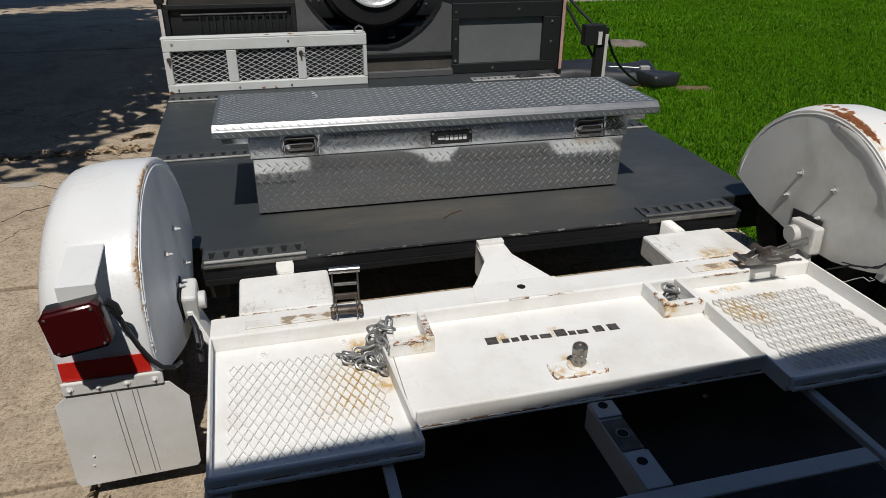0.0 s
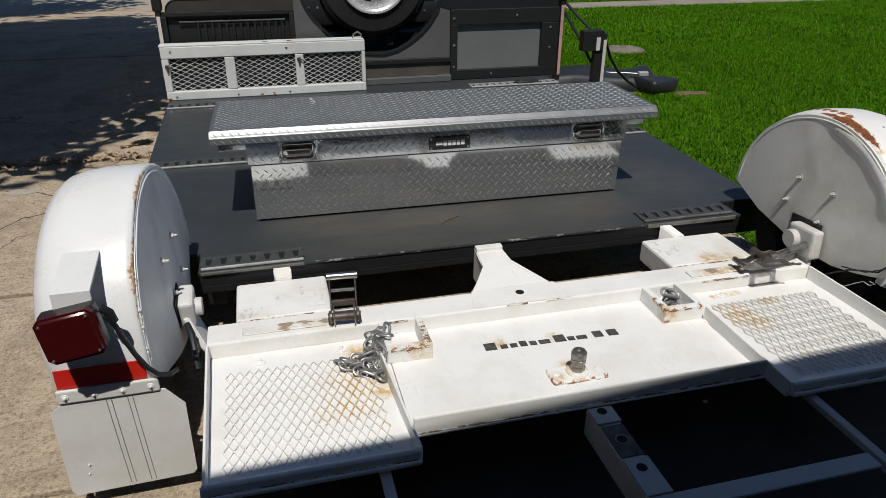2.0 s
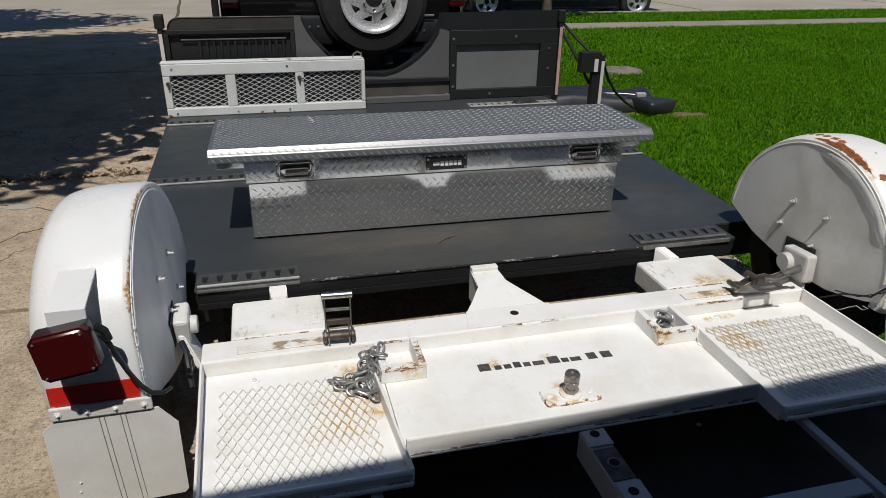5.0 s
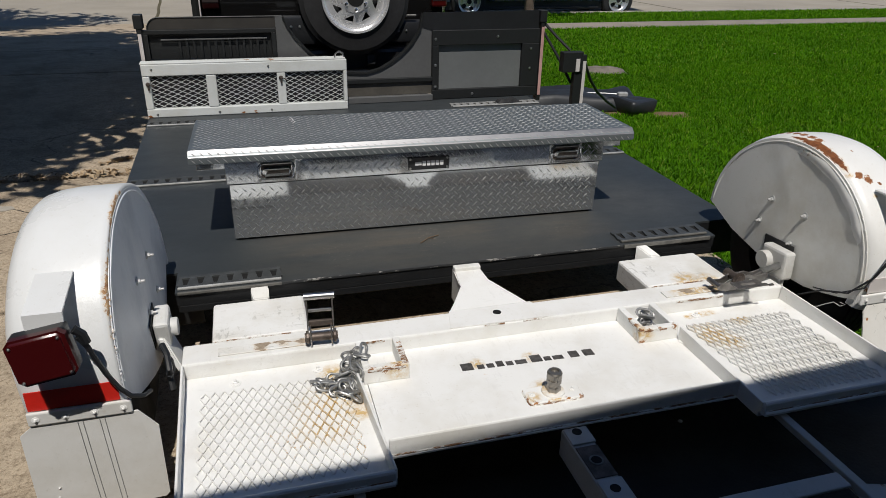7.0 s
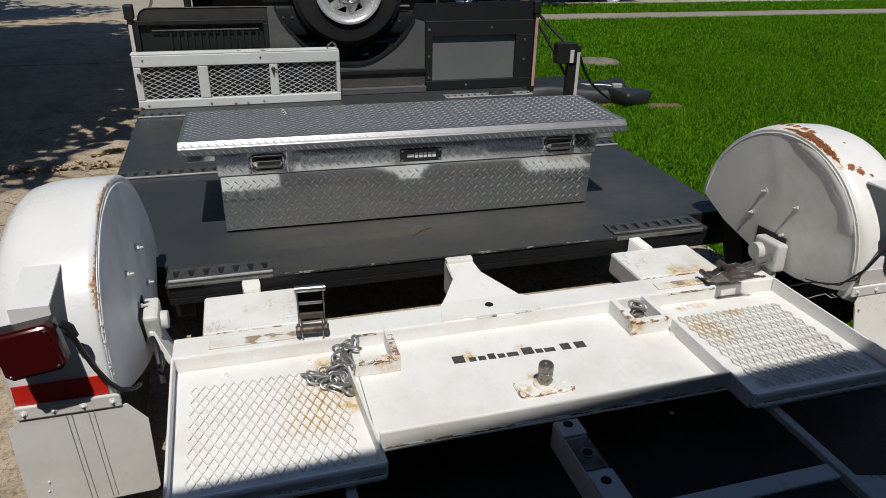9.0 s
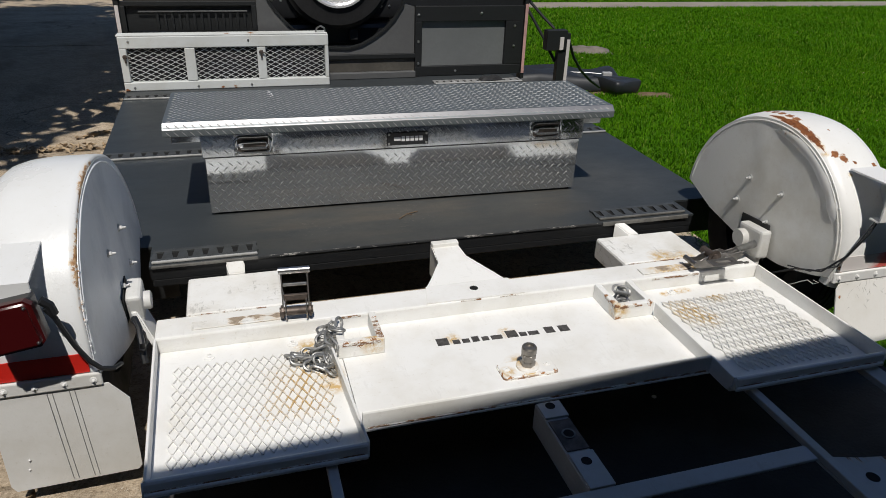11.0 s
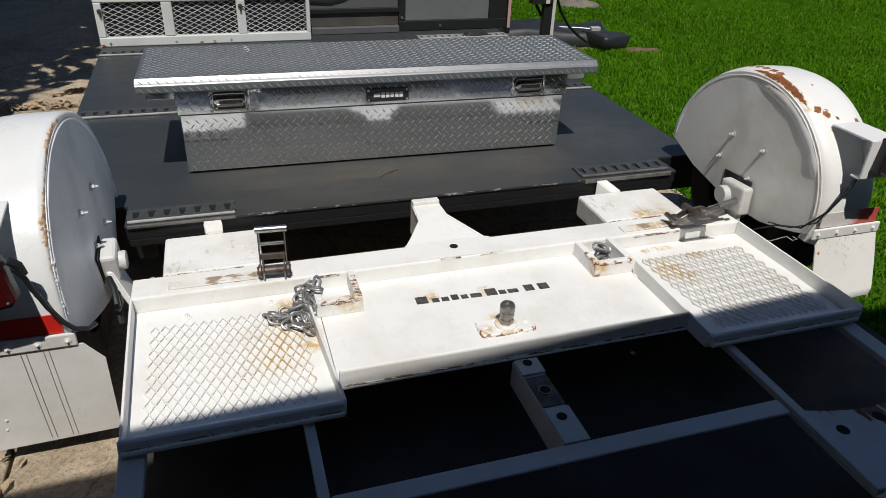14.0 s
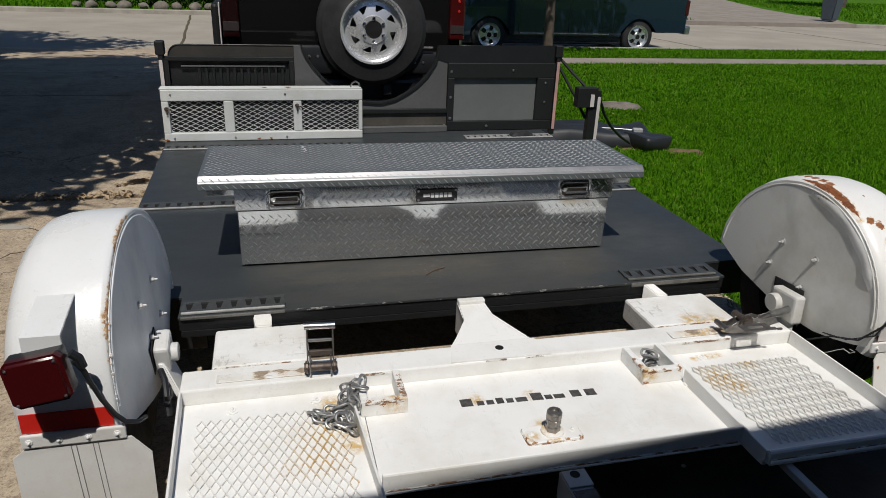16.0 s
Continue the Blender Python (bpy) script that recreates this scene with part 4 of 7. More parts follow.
bm = rounded_plate(0.083, 0.036, 0.012, FLOOR, FLOOR + 0.008)
bmesh.ops.bevel(bm, geom=bm.edges[:], offset=0.0015, segments=1, affect="EDGES")
foot = part("foot_plate", bm, FOOT_PAINT, trailer, "white foot plate with rusted rim")
part("rust_rim", rounded_plate(0.0855, 0.0385, 0.013, FLOOR - 0.001, FLOOR + 0.0035), RUST_LINE, foot, "rusty seam round the plate")
bm = bmesh.new()
cx, cy, z0 = CX + 0.002, CY + 0.004, FLOOR + 0.008
lathe(bm, [(0.034, 0), (0.033, 0.005), (0.026, 0.007)], (cx, cy, z0), (0, 0, 1), 26)
part("weld_ring", bm, PAN_PAINT, foot, "", True)
bm = bmesh.new()
lathe(bm, [(0.021, 0.006), (0.022, 0.009), (0.022, 0.021), (0.021, 0.023)], (cx, cy, z0), (0, 0, 1), 6)
lathe(bm, [(0.0185, 0.023), (0.0185, 0.031)], (cx, cy, z0), (0, 0, 1), 20)
lathe(bm, [(0.0215, 0.031), (0.0215, 0.044), (0.019, 0.046)], (cx, cy, z0), (0, 0, 1), 6)
lathe(bm, [(0.0195, 0.046), (0.0222, 0.050), (0.0222, 0.066), (0.019, 0.071), (0.0125, 0.0715), (0.0115, 0.066), (0.0, 0.065)], (cx, cy, z0), (0, 0, 1), 26)
part("cable_gland", bm, NICKEL, foot, "tarnished metal cable gland", True, 24)
for x in (CX - 0.064, CX + 0.062):
    shared("bolt", PAINTED_BOLT, foot, pose(x, CY + 0.002, FLOOR + 0.008) @ Matrix.Scale(0.8, 4))

# dark block lettering, one plain shape a glyph: (x, width, height, bar kind)
sign = thing("deck_lettering", "dark worn block lettering on the white pan", "lettering")
glyphs = [(-0.219, 0.047, 0.044, "T"), (-0.170, 0.027, 0.026, "o"), (-0.140, 0.028, 0.026, "n"), (-0.109, 0.028, 0.034, "o"), (-0.078, 0.027, 0.026, "o"), (-0.048, 0.044, 0.026, "m"),
          (0.003, 0.046, 0.044, "T"), (0.045, 0.028, 0.026, "o"), (0.074, 0.042, 0.025, "m"), (0.131, 0.038, 0.040, "H"), (0.178, 0.042, 0.040, "D")]
for x, w, h, kind in glyphs:
    bm = bmesh.new()
    y0, z0, z1 = -0.146, FLOOR, FLOOR + 0.0007
    wide = w * (0.78 if kind == "T" else 0.82)
    box(bm, (x, y0, z0), (x + wide, y0 + h * 0.80, z1))
    part("letter_bar", bm, LETTER, sign)
sign.matrix_basis = pose(0.004, 0.005, 0, 0, 0, -2.0) @ Matrix.Diagonal((1.01, 1.06, 1, 1))

# open frame and ramps nearest the ground
FR = 0.24
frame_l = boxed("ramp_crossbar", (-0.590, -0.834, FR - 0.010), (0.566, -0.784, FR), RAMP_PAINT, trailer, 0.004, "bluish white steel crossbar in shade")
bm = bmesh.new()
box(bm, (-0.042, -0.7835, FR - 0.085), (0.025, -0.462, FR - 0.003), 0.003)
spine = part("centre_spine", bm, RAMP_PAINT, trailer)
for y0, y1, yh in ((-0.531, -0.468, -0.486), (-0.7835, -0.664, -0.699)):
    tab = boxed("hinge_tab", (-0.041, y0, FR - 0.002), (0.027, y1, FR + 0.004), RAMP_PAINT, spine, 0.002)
    bm = bmesh.new()
    lathe(bm, [(0.0135, 0), (0.0135, 0.0008)], (-0.008, yh, FR + 0.0041), (0, 0, 1), 18)
    part("hole", bm, SHADE_BLACK, tab)
latch = boxed("latch_block", (-0.038, -0.655, FR - 0.0025), (0.024, -0.540, FR + 0.001), BROWN_STEEL, spine, 0.002, "dark rusty middle of the spine")
bm = bmesh.new()
lathe(bm, [(0.0185, 0), (0.0185, 0.002), (0.014, 0.002), (0.014, 0.0005)], (-0.006, -0.596, FR + 0.001), (0, 0, 1), 20)
part("collar", bm, ANGLE_GREY, latch, "worn ring round the hole")
bm = bmesh.new()
lathe(bm, [(0.0138, 0), (0.0138, 0.0008)], (-0.006, -0.596, FR + 0.0012), (0, 0, 1), 18)
part("hole", bm, SHADE_BLACK, latch)


def ramp_frame(xo, xi):
    s = 1 if xo > xi else -1
    x0, x1 = min(xo, xi), max(xo, xi)
    bm = bmesh.new()
    inset = [(x0, -1.09), (x1, -1.09), (x1, -0.80)]
    for k in range(1, 8):
        q = k / 8
        inset.append((x1 + (x0 - x1) * q, -0.80 - 0.05 * math.sin(math.pi * q)))
    inset.append((x0, -0.80))
    prism(bm, inset, 2, FR - 0.034, FR - 0.028)
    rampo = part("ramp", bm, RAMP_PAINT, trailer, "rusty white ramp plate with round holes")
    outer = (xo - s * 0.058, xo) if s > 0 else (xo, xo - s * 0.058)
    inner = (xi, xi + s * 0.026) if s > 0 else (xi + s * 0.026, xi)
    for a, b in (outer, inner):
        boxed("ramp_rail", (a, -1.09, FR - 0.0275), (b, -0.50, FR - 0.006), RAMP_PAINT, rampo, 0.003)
    for k, (u, v) in enumerate(((0.27, -0.905), (0.52, -0.885), (0.80, -0.90), (0.40, -1.04), (0.68, -1.04))):
        x = xo - s * u * abs(xo - xi)
        bm = bmesh.new()
        lathe(bm, [(0.0165, 0), (0.0165, 0.0008)], (x, v, FR - 0.0279), (0, 0, 1), 18)
        part("hole", bm, SHADE_BLACK, rampo, "black disc painted as a round hole")
    boxed("ramp_lip", (x0, -1.105, FR - 0.07), (x1, -1.0905, FR - 0.02), RAMP_PAINT, rampo, 0.004)


ramp_frame(-1.03, -0.592)
ramp_frame(1.05, 0.586)


# ---- wheels and fenders ----
YC, ZC, RF = 0.165, 0.405, 0.40


def fender(side, paint, disc_paint, tape, flap_paint):
    s = side
    label = "white steel wheel fender with bright red tape and tail light" if s < 0 else "rust-flaked white steel wheel fender with faded red tape"
    root = thing("wheel_fender", label, "fender", "trailer fenders")

    def sag(bm):
        """The older shell has sunk a little over its crest."""
        if s < 0:
            for v in bm.verts:
                v.co.z -= 0.015 * min(1.0, max(0.0, (v.co.z - 0.5) / 0.28))

    def slant(y, z):
        """The wheels stand toed and leaning a little."""
        return 0.055 * (y - YC) - 0.05 * (z - ZC) if s < 0 else -0.06 * (y - YC)

    # rolled tread shell
    back = [(0.12, RF + 0.004), (0.18, RF), (0.215, RF - 0.010), (0.24, RF - 0.03), (0.256, RF - 0.065), (0.262, RF - 0.13)]
    crest = [(0.11, RF + 0.001), (0.165, RF - 0.006), (0.20, RF - 0.017), (0.226, RF - 0.037), (0.245, RF - 0.075), (0.252, RF - 0.14)] if s < 0 else back
    if s < 0:
        edge_in = [(0.0, RF - 0.016), (0.0005, RF - 0.004), (0.005, RF + 0.001), (0.02, RF + 0.002)]
    else:
        edge_in = [(0.0, RF - 0.045), (0.004, RF - 0.026), (0.014, RF - 0.010), (0.032, RF), (0.06, RF + 0.004)]

    def section(a):
        """The shell's outline at an angle round the wheel; its outer shoulder drops lower over the top."""
        q = max(0.0, math.sin(a)) ** 2
        lip = edge_in
        if s > 0:
            d = math.degrees(a)
            w = min(1.0, max(0.0, (d - 78) / 34)) * min(1.0, max(0.0, (162 - d) / 12))
            wave = w * (1 + 0.35 * noise.noise(Vector((a * 5.0, 2, 1))))
            lip = [(-0.006 * wave, RF - 0.045 - 0.014 * wave), (-0.008 * wave + 0.004 * (1 - w), RF - 0.026 - 0.008 * wave), (0.014 - 0.010 * wave, RF - 0.010)] + edge_in[3:]
        prof = lip + [(u0 + (u1 - u0) * q, r0 + (r1 - r0) * q) for (u0, r0), (u1, r1) in zip(back, crest)]
        return prof + [(u * 0.96 + 0.006, r - 0.005) for u, r in prof][::-1]

    loop = section(0.0)
    bm = bmesh.new()
    rings = []
    for k in range(49):
        a = radians((-4 if s < 0 else 3) + (198 if s < 0 else 191) * k / 48)
        rings.append([bm.verts.new((s * (1.118 + u), YC + r * math.cos(a), ZC + r * math.sin(a))) for u, r in section(a)])
    for a, b in zip(rings, rings[1:]):
        for q in range(len(loop)):
            bm.faces.new((a[q], a[(q + 1) % len(loop)], b[(q + 1) % len(loop)], b[q]))
    bm.faces.new(rings[0])
    bm.faces.new(rings[-1][::-1])
    for v in bm.verts:
        v.co.x += slant(v.co.y, v.co.z)
        n = noise.noise(v.co * 9.0)
        v.co.x += 0.003 * n
        v.co += Vector((0, v.co.y - YC, v.co.z - ZC)).normalized() * 0.003 * noise.noise(v.co * 6.0 + Vector((3, 1, 7)))
    sag(bm)
    shell = part("shell", bm, paint, root, "white rounded steel fender shell, rusting along its edge", True, 60)
    # inner disc
    pts = []
    for k in range(41):
        a = radians(4 + 176 * k / 40)
        pts.append((YC + (RF - 0.012) * math.cos(a), ZC + (RF - 0.012) * math.sin(a)))
    if s < 0:
        pts += [(-0.215, 0.372), (-0.195, 0.35), (-0.11, 0.305), (-0.031, 0.275), (0.06, 0.245), (0.146, 0.223), (0.26, 0.215), (0.34, 0.25), (0.42, 0.32)]
    else:
        pts += [(-0.215, 0.35), (-0.16, 0.33), (-0.085, 0.309), (-0.003, 0.294), (0.054, 0.295), (0.10, 0.30), (0.20, 0.31), (0.25, 0.32), (0.40, 0.36)]
    bm = bmesh.new()
    rings = []
    for layer in (1.1168, 1.1215):
        hub = bm.verts.new((s * layer, 0.16, 0.42))
        out_rings = [[bm.verts.new((s * layer, 0.16 + (y - 0.16) * f, 0.42 + (z - 0.42) * f)) for y, z in pts] for f in (0.18, 0.36, 0.54, 0.7, 0.84, 0.95, 1.0)]
        rings.append(out_rings[-1])
        n = len(pts)
        for k in range(n):
            bm.faces.new((hub, out_rings[0][k], out_rings[0][(k + 1) % n]))
            for p, q in zip(out_rings, out_rings[1:]):
                bm.faces.new((p[k], q[k], q[(k + 1) % n], p[(k + 1) % n]))
    for k in range(n):
        bm.faces.new((rings[0][k], rings[0][(k + 1) % n], rings[1][(k + 1) % n], rings[1][k]))
    for v in bm.verts:
        y, z = v.co.y, v.co.z
        edge = max(0.0, 1 - math.hypot(y - YC, z - ZC) / (RF - 0.01)) ** 0.5
        crease = 0.0
        if s > 0:
            along = min(1.0, max(0.0, ((0.231 - y) * 0.302 + (0.724 - z) * 0.329) / 0.1995))
            off = math.hypot(y - 0.231 + 0.302 * along, z - 0.724 + 0.329 * along)
            crease = 0.0035 * math.exp(-(off / 0.028) ** 2) * (1 - 0.5 * along)
        v.co.x += slant(y, z) - s * crease - s * edge * (0.001 + 0.006 * noise.noise(Vector((y * 5, z * 3, s * 4))) + 0.003 * noise.noise(Vector((y * 13, z * 6, 2))))
    sag(bm)
    part("disc", bm, disc_paint, root, "dull white round inner plate, slightly dented", True, 40)
    for y, z in ((0.275, 0.54), (0.105, 0.537), (0.305, 0.405), (0.155, 0.405)) if s < 0 else ((0.224, 0.553), (0.062, 0.547), (0.262, 0.452), (0.095, 0.425)):
        shared("bolt", BOLT, root, pose(s * 1.1155 + slant(y, z), y, z, 0, -90 * s, 0))
    bm = bmesh.new()
    arc = []
    for k in range(37):
        a = radians(6 + 172 * k / 36)
        y, z = YC + (RF - 0.024) * math.cos(a), ZC + (RF - 0.024) * math.sin(a)
        arc.append((s * 1.1175 + slant(y, z), y, z))
    sweep(bm, arc, [0.0035 + 0.002 * noise.noise(Vector((p[1] * 12, p[2] * 12, 3))) for p in arc], 8)
    sag(bm)
    part("rolled_lip", bm, disc_paint, root, "rolled inner lip of the shell", True, 60)
    # bead of weld drips along the back of the disc
    bm = bmesh.new()
    rnd = random.Random(5 + s)
    for k in range(110):
        a = radians(132 + 48 * k / 109)
        if rnd.random() < 0.3 or noise.noise(Vector((a * 14, s, 0))) < -0.1:
            continue
        a += rnd.uniform(-0.012, 0.012)
        cy, cz = YC + (RF - 0.014) * math.cos(a), ZC + (RF - 0.014) * math.sin(a)
        c = (s * (1.120 + rnd.uniform(-0.002, 0.002)) + slant(cy, cz), cy, cz)
        bmesh.ops.create_icosphere(bm, subdivisions=1, radius=rnd.choice((0.0018, 0.0026, 0.0034, 0.0044, 0.006) if s < 0 else (0.0012, 0.0016, 0.002, 0.0026, 0.0034)), matrix=Matrix.Translation(c))
    sag(bm)
    tagged(part("weld_bead", bm, paint, root, "", True), "lumpy painted weld bead along the edge", "", "", "stuff")
    # axle block
    bm = bmesh.new()
    hb = 0.062 if s > 0 else 0.048
    box(bm, (-0.045, -hb - (0.004 if s > 0 else 0.0), -hb + (0.006 if s > 0 else 0.0)), (0.0, hb + (0.002 if s > 0 else 0.0), hb - (0.009 if s > 0 else 0.0)), 0.010)
    blk = part("axle_block", bm, AXLE_PAINT, root, "greyed white axle block beside the disc")
    bm = bmesh.new()
    lathe(bm, [(0.031, -0.070), (0.033, -0.066), (0.033, -0.045)] if s > 0 else [(0.026, -0.066), (0.028, -0.062), (0.028, -0.045)], (0, 0.028 if s > 0 else 0.008, 0.0), (1, 0, 0), 28)
    part("axle_cap", bm, AXLE_PAINT, blk, "", True)
    turn = pose(0, 0, 0, -3 if s > 0 else -14, 0, 0)
    ym, zm = (0.105, 0.353) if s > 0 else (0.165, 0.35)
    blk.matrix_local = pose(s * 1.108, ym, zm, 0, 0, 0 if s > 0 else 180) @ turn
    # Black plate paints the dark of the cut-out; the disc stays whole.
    slot = boxed("axle_slot_plate", (-0.002, -hb + 0.022 if s > 0 else -hb - 0.004, -hb - (0.014 if s > 0 else 0.0)), (0.002, hb + 0.048 if s > 0 else hb + 0.004, hb + (0.004 if s > 0 else 0.005)), BLACK_STEEL, root, 0.0, "black plate painted as the dark cut-out behind the axle block")
    slot.matrix_local = pose(s * 1.1125, ym, zm, 0, 0, 0 if s > 0 else 180) @ turn
    if s > 0:
        boxed("axle_arm", (1.07, 0.05, 0.20), (1.09, 0.125, 0.325), WHITE, root, 0.006)
    if s < 0:
        bm = bmesh.new()
        prism(bm, [(0.115, 0.335), (0.215, 0.345), (0.20, 0.19), (0.10, 0.19)], 0, -1.104, -1.086)
        for v in bm.verts:
            v.co.x += (0.345 - v.co.z) * 0.38
        bmesh.ops.bevel(bm, geom=bm.edges[:], offset=0.004, segments=2, affect="EDGES")
        part("axle_plate", bm, WHITE, root, "white slanting axle plate")
    # tape, strip and mud flap at the back
    xa, xb = s * 1.15, s * (1.357 if s < 0 else 1.388)
    boxed("tape", (xa, YC - RF - 0.0055, 0.384), (xb, YC - RF - 0.0025, 0.438), tape, root, 0.0005, "faded red tape" if s > 0 else "bright red reflective tape")
    strip = boxed("flap_strip", (s * 1.125, YC - RF - 0.014, 0.345), (s * (1.362 if s < 0 else 1.408), YC - RF - 0.004, 0.383), FLAP_PAINT if s < 0 else paint, root, 0.004)
    for k in range(4):
        shared("bolt", PAINTED_BOLT, strip, pose(s * (1.145 + (0.066 if s < 0 else 0.078) * k), YC - RF - 0.014, 0.364, 90, 0, 0) @ Matrix.Scale(0.72, 4))
    bm = bmesh.new()
    outline = [(1.352, 0.345), (1.388, 0.316), (1.386, 0.075), (1.376, 0.056), (1.085, 0.066), (1.074, 0.078), (1.073, 0.29), (1.115, 0.345)]
    if s > 0:
        outline = [(1.405, 0.352), (1.408, 0.24), (1.405, 0.15), (1.39, 0.128), (1.16, 0.122), (1.145, 0.14), (1.142, 0.24), (1.145, 0.32), (1.168, 0.352)]
    prism(bm, [(s * x, z) for x, z in outline], 1, YC - RF - 0.008, YC - RF - 0.0035)
    for v in bm.verts:
        if s > 0:
            v.co.y -= (0.352 - v.co.z) * 0.32
        elif v.co.z < 0.2:
            v.co.y -= 0.012
    flap = part("mud_flap", bm, flap_paint, root, "flat pale mud flap, scuffed and cut at its corner")
    if s < 0:
        for x in (1.255, 1.243, 1.205, 1.193):
            bm = bmesh.new()
            sweep(bm, [(s * x, YC - RF - 0.0095, 0.34), (s * (x - 0.008), YC - RF - 0.0165, 0.18), (s * (x - 0.014), YC - RF - 0.0215, 0.072)], 0.0009, 5)
            part("rib", bm, RIB_GREY, flap)
        for x, z in ((1.33, 0.15), (1.335, 0.12)):
            shared("rivet", PAINTED_BOLT, flap, pose(s * x, YC - RF - 0.018, z, 90, 0, 0) @ Matrix.Scale(0.3, 4))
    else:
        rc = random.Random(17)
        for k in range(26):
            x, z, a = 1.19 + rc.uniform(0, 0.17), 0.345 - rc.uniform(0, 0.13) * rc.random(), rc.choice((0.1, 1.5, 2.2, 3.6, 4.8)) + rc.uniform(-0.3, 0.3)
            pth = []
            for q in range(4):
                pth.append((x, YC - RF - 0.0085 - (0.352 - z) * 0.32, z))
                a += rc.uniform(-0.5, 0.5)
                x, z = x + 0.006 * math.cos(a), z + 0.006 * math.sin(a)
            bm = bmesh.new()
            sweep(bm, pth, 0.00028, 4)
            part("crack", bm, RIB_GREY, flap, "fine crack in the old paint")
    # tail light on its bracket
    zb = 0.655
    bracket = thing("light_bracket", "", "")
    bracket.parent = root
    bm = bmesh.new()
    if s < 0:
        prism(bm, [(-0.115, 0.691), (-0.275, 0.664), (-0.276, 0.60), (-0.270, 0.60), (-0.269, 0.659), (-0.115, 0.685)], 0, s * 1.305, s * 1.222)
        prism(bm, [(-0.13, 0.6875), (-0.2685, 0.6585), (-0.2695, 0.60), (-0.19, 0.60)], 0, s * 1.3045, s * 1.299)
    else:
        box(bm, (1.195, -0.28, 0.70), (1.31, -0.12, 0.706))
        box(bm, (1.195, -0.286, 0.58), (1.31, -0.280, 0.705))
        box(bm, (1.195, -0.28, 0.575), (1.225, -0.245, 0.581))
        box(bm, (1.304, -0.279, 0.585), (1.31, -0.16, 0.699))
    part("bracket", bm, paint, bracket)
    bm = bmesh.new()
    box(bm, (-0.06, -0.012, -0.055), (0.06, 0.028, 0.055), 0.006)
    housing = part("light_housing", bm, BLACK_PLASTIC, root, "black plastic light housing")
    bm = bmesh.new()
    c, wl, hl = 0.013, 0.064, 0.058
    prism(bm, [(-wl + c, -hl), (wl - c, -hl), (wl, -hl + c), (wl, hl - c), (wl - c, hl), (-wl + c, hl), (-wl, hl - c), (-wl, -hl + c)], 1, -0.040, -0.0125)
    bmesh.ops.bevel(bm, geom=[e for e in bm.edges if e.verts[0].co.y < -0.039 and e.verts[1].co.y < -0.039], offset=0.009, segments=3, affect="EDGES")
    part("lens", bm, TAIL_RED, housing, "dark red plastic tail light lens", True)
    for ax, az in ((-0.05, 0.044), (0.05, 0.044), (-0.05, -0.044), (0.05, -0.044)):
        shared("screw", SMALL_BOLT, housing, pose(ax, -0.039, az, 90, 0, 0) @ Matrix.Scale(0.45, 4))
    housing.matrix_local = pose(-1.268, -0.298, 0.578, -4, -9, 0) if s < 0 else pose(1.285, -0.312, 0.655, -4, 8, 0)
    # cables
    if s < 0:
        runs = [("cable", 0.0062, [(-1.20, -0.285, 0.60), (-1.185, -0.28, 0.57), (-1.175, -0.275, 0.53), (-1.16, -0.27, 0.48), (-1.14, -0.262, 0.43), (-1.12, -0.255, 0.40), (-1.095, -0.24, 0.385), (-1.085, -0.20, 0.37)]),
                ("plug", 0.011, [(-1.205, -0.282, 0.62), (-1.19, -0.28, 0.605), (-1.185, -0.28, 0.58)]),
                ("cable", 0.009, [(-1.075, 0.02, 0.37), (-1.06, -0.02, 0.36), (-1.055, -0.05, 0.33), (-1.06, -0.03, 0.29), (-1.055, -0.05, 0.26)]),
                ("cable", 0.007, [(-1.065, 0.0, 0.35), (-1.05, -0.03, 0.345), (-1.05, -0.02, 0.31), (-1.06, -0.05, 0.30)])]
    else:
        runs = [("cable", 0.0035, [(1.215, -0.262, 0.575), (1.19, -0.265, 0.53), (1.15, -0.25, 0.45), (1.115, -0.20, 0.37), (1.108, -0.10, 0.33), (1.06, -0.02, 0.27)]),
                ("cable", 0.0022, [(1.21, -0.26, 0.58), (1.17, -0.26, 0.51), (1.125, -0.245, 0.41), (1.11, -0.16, 0.35), (1.09, -0.08, 0.335)]),
                ("bare_wire", 0.0016, [(1.06, -0.10, 0.27), (1.06, -0.145, 0.297), (1.06, -0.179, 0.326), (1.06, -0.205, 0.346), (1.065, -0.227, 0.342), (1.06, -0.25, 0.36), (1.07, -0.22, 0.352)])]
    for nm, rad, pth in runs:
        bm = bmesh.new()
        sweep(bm, pth, rad, 8)
        part(nm, bm, LIP_STEEL if nm == "bare_wire" else BLACK_PLASTIC, root, "pale bare wire end" if nm == "bare_wire" else "loose black cable", True)
    return root


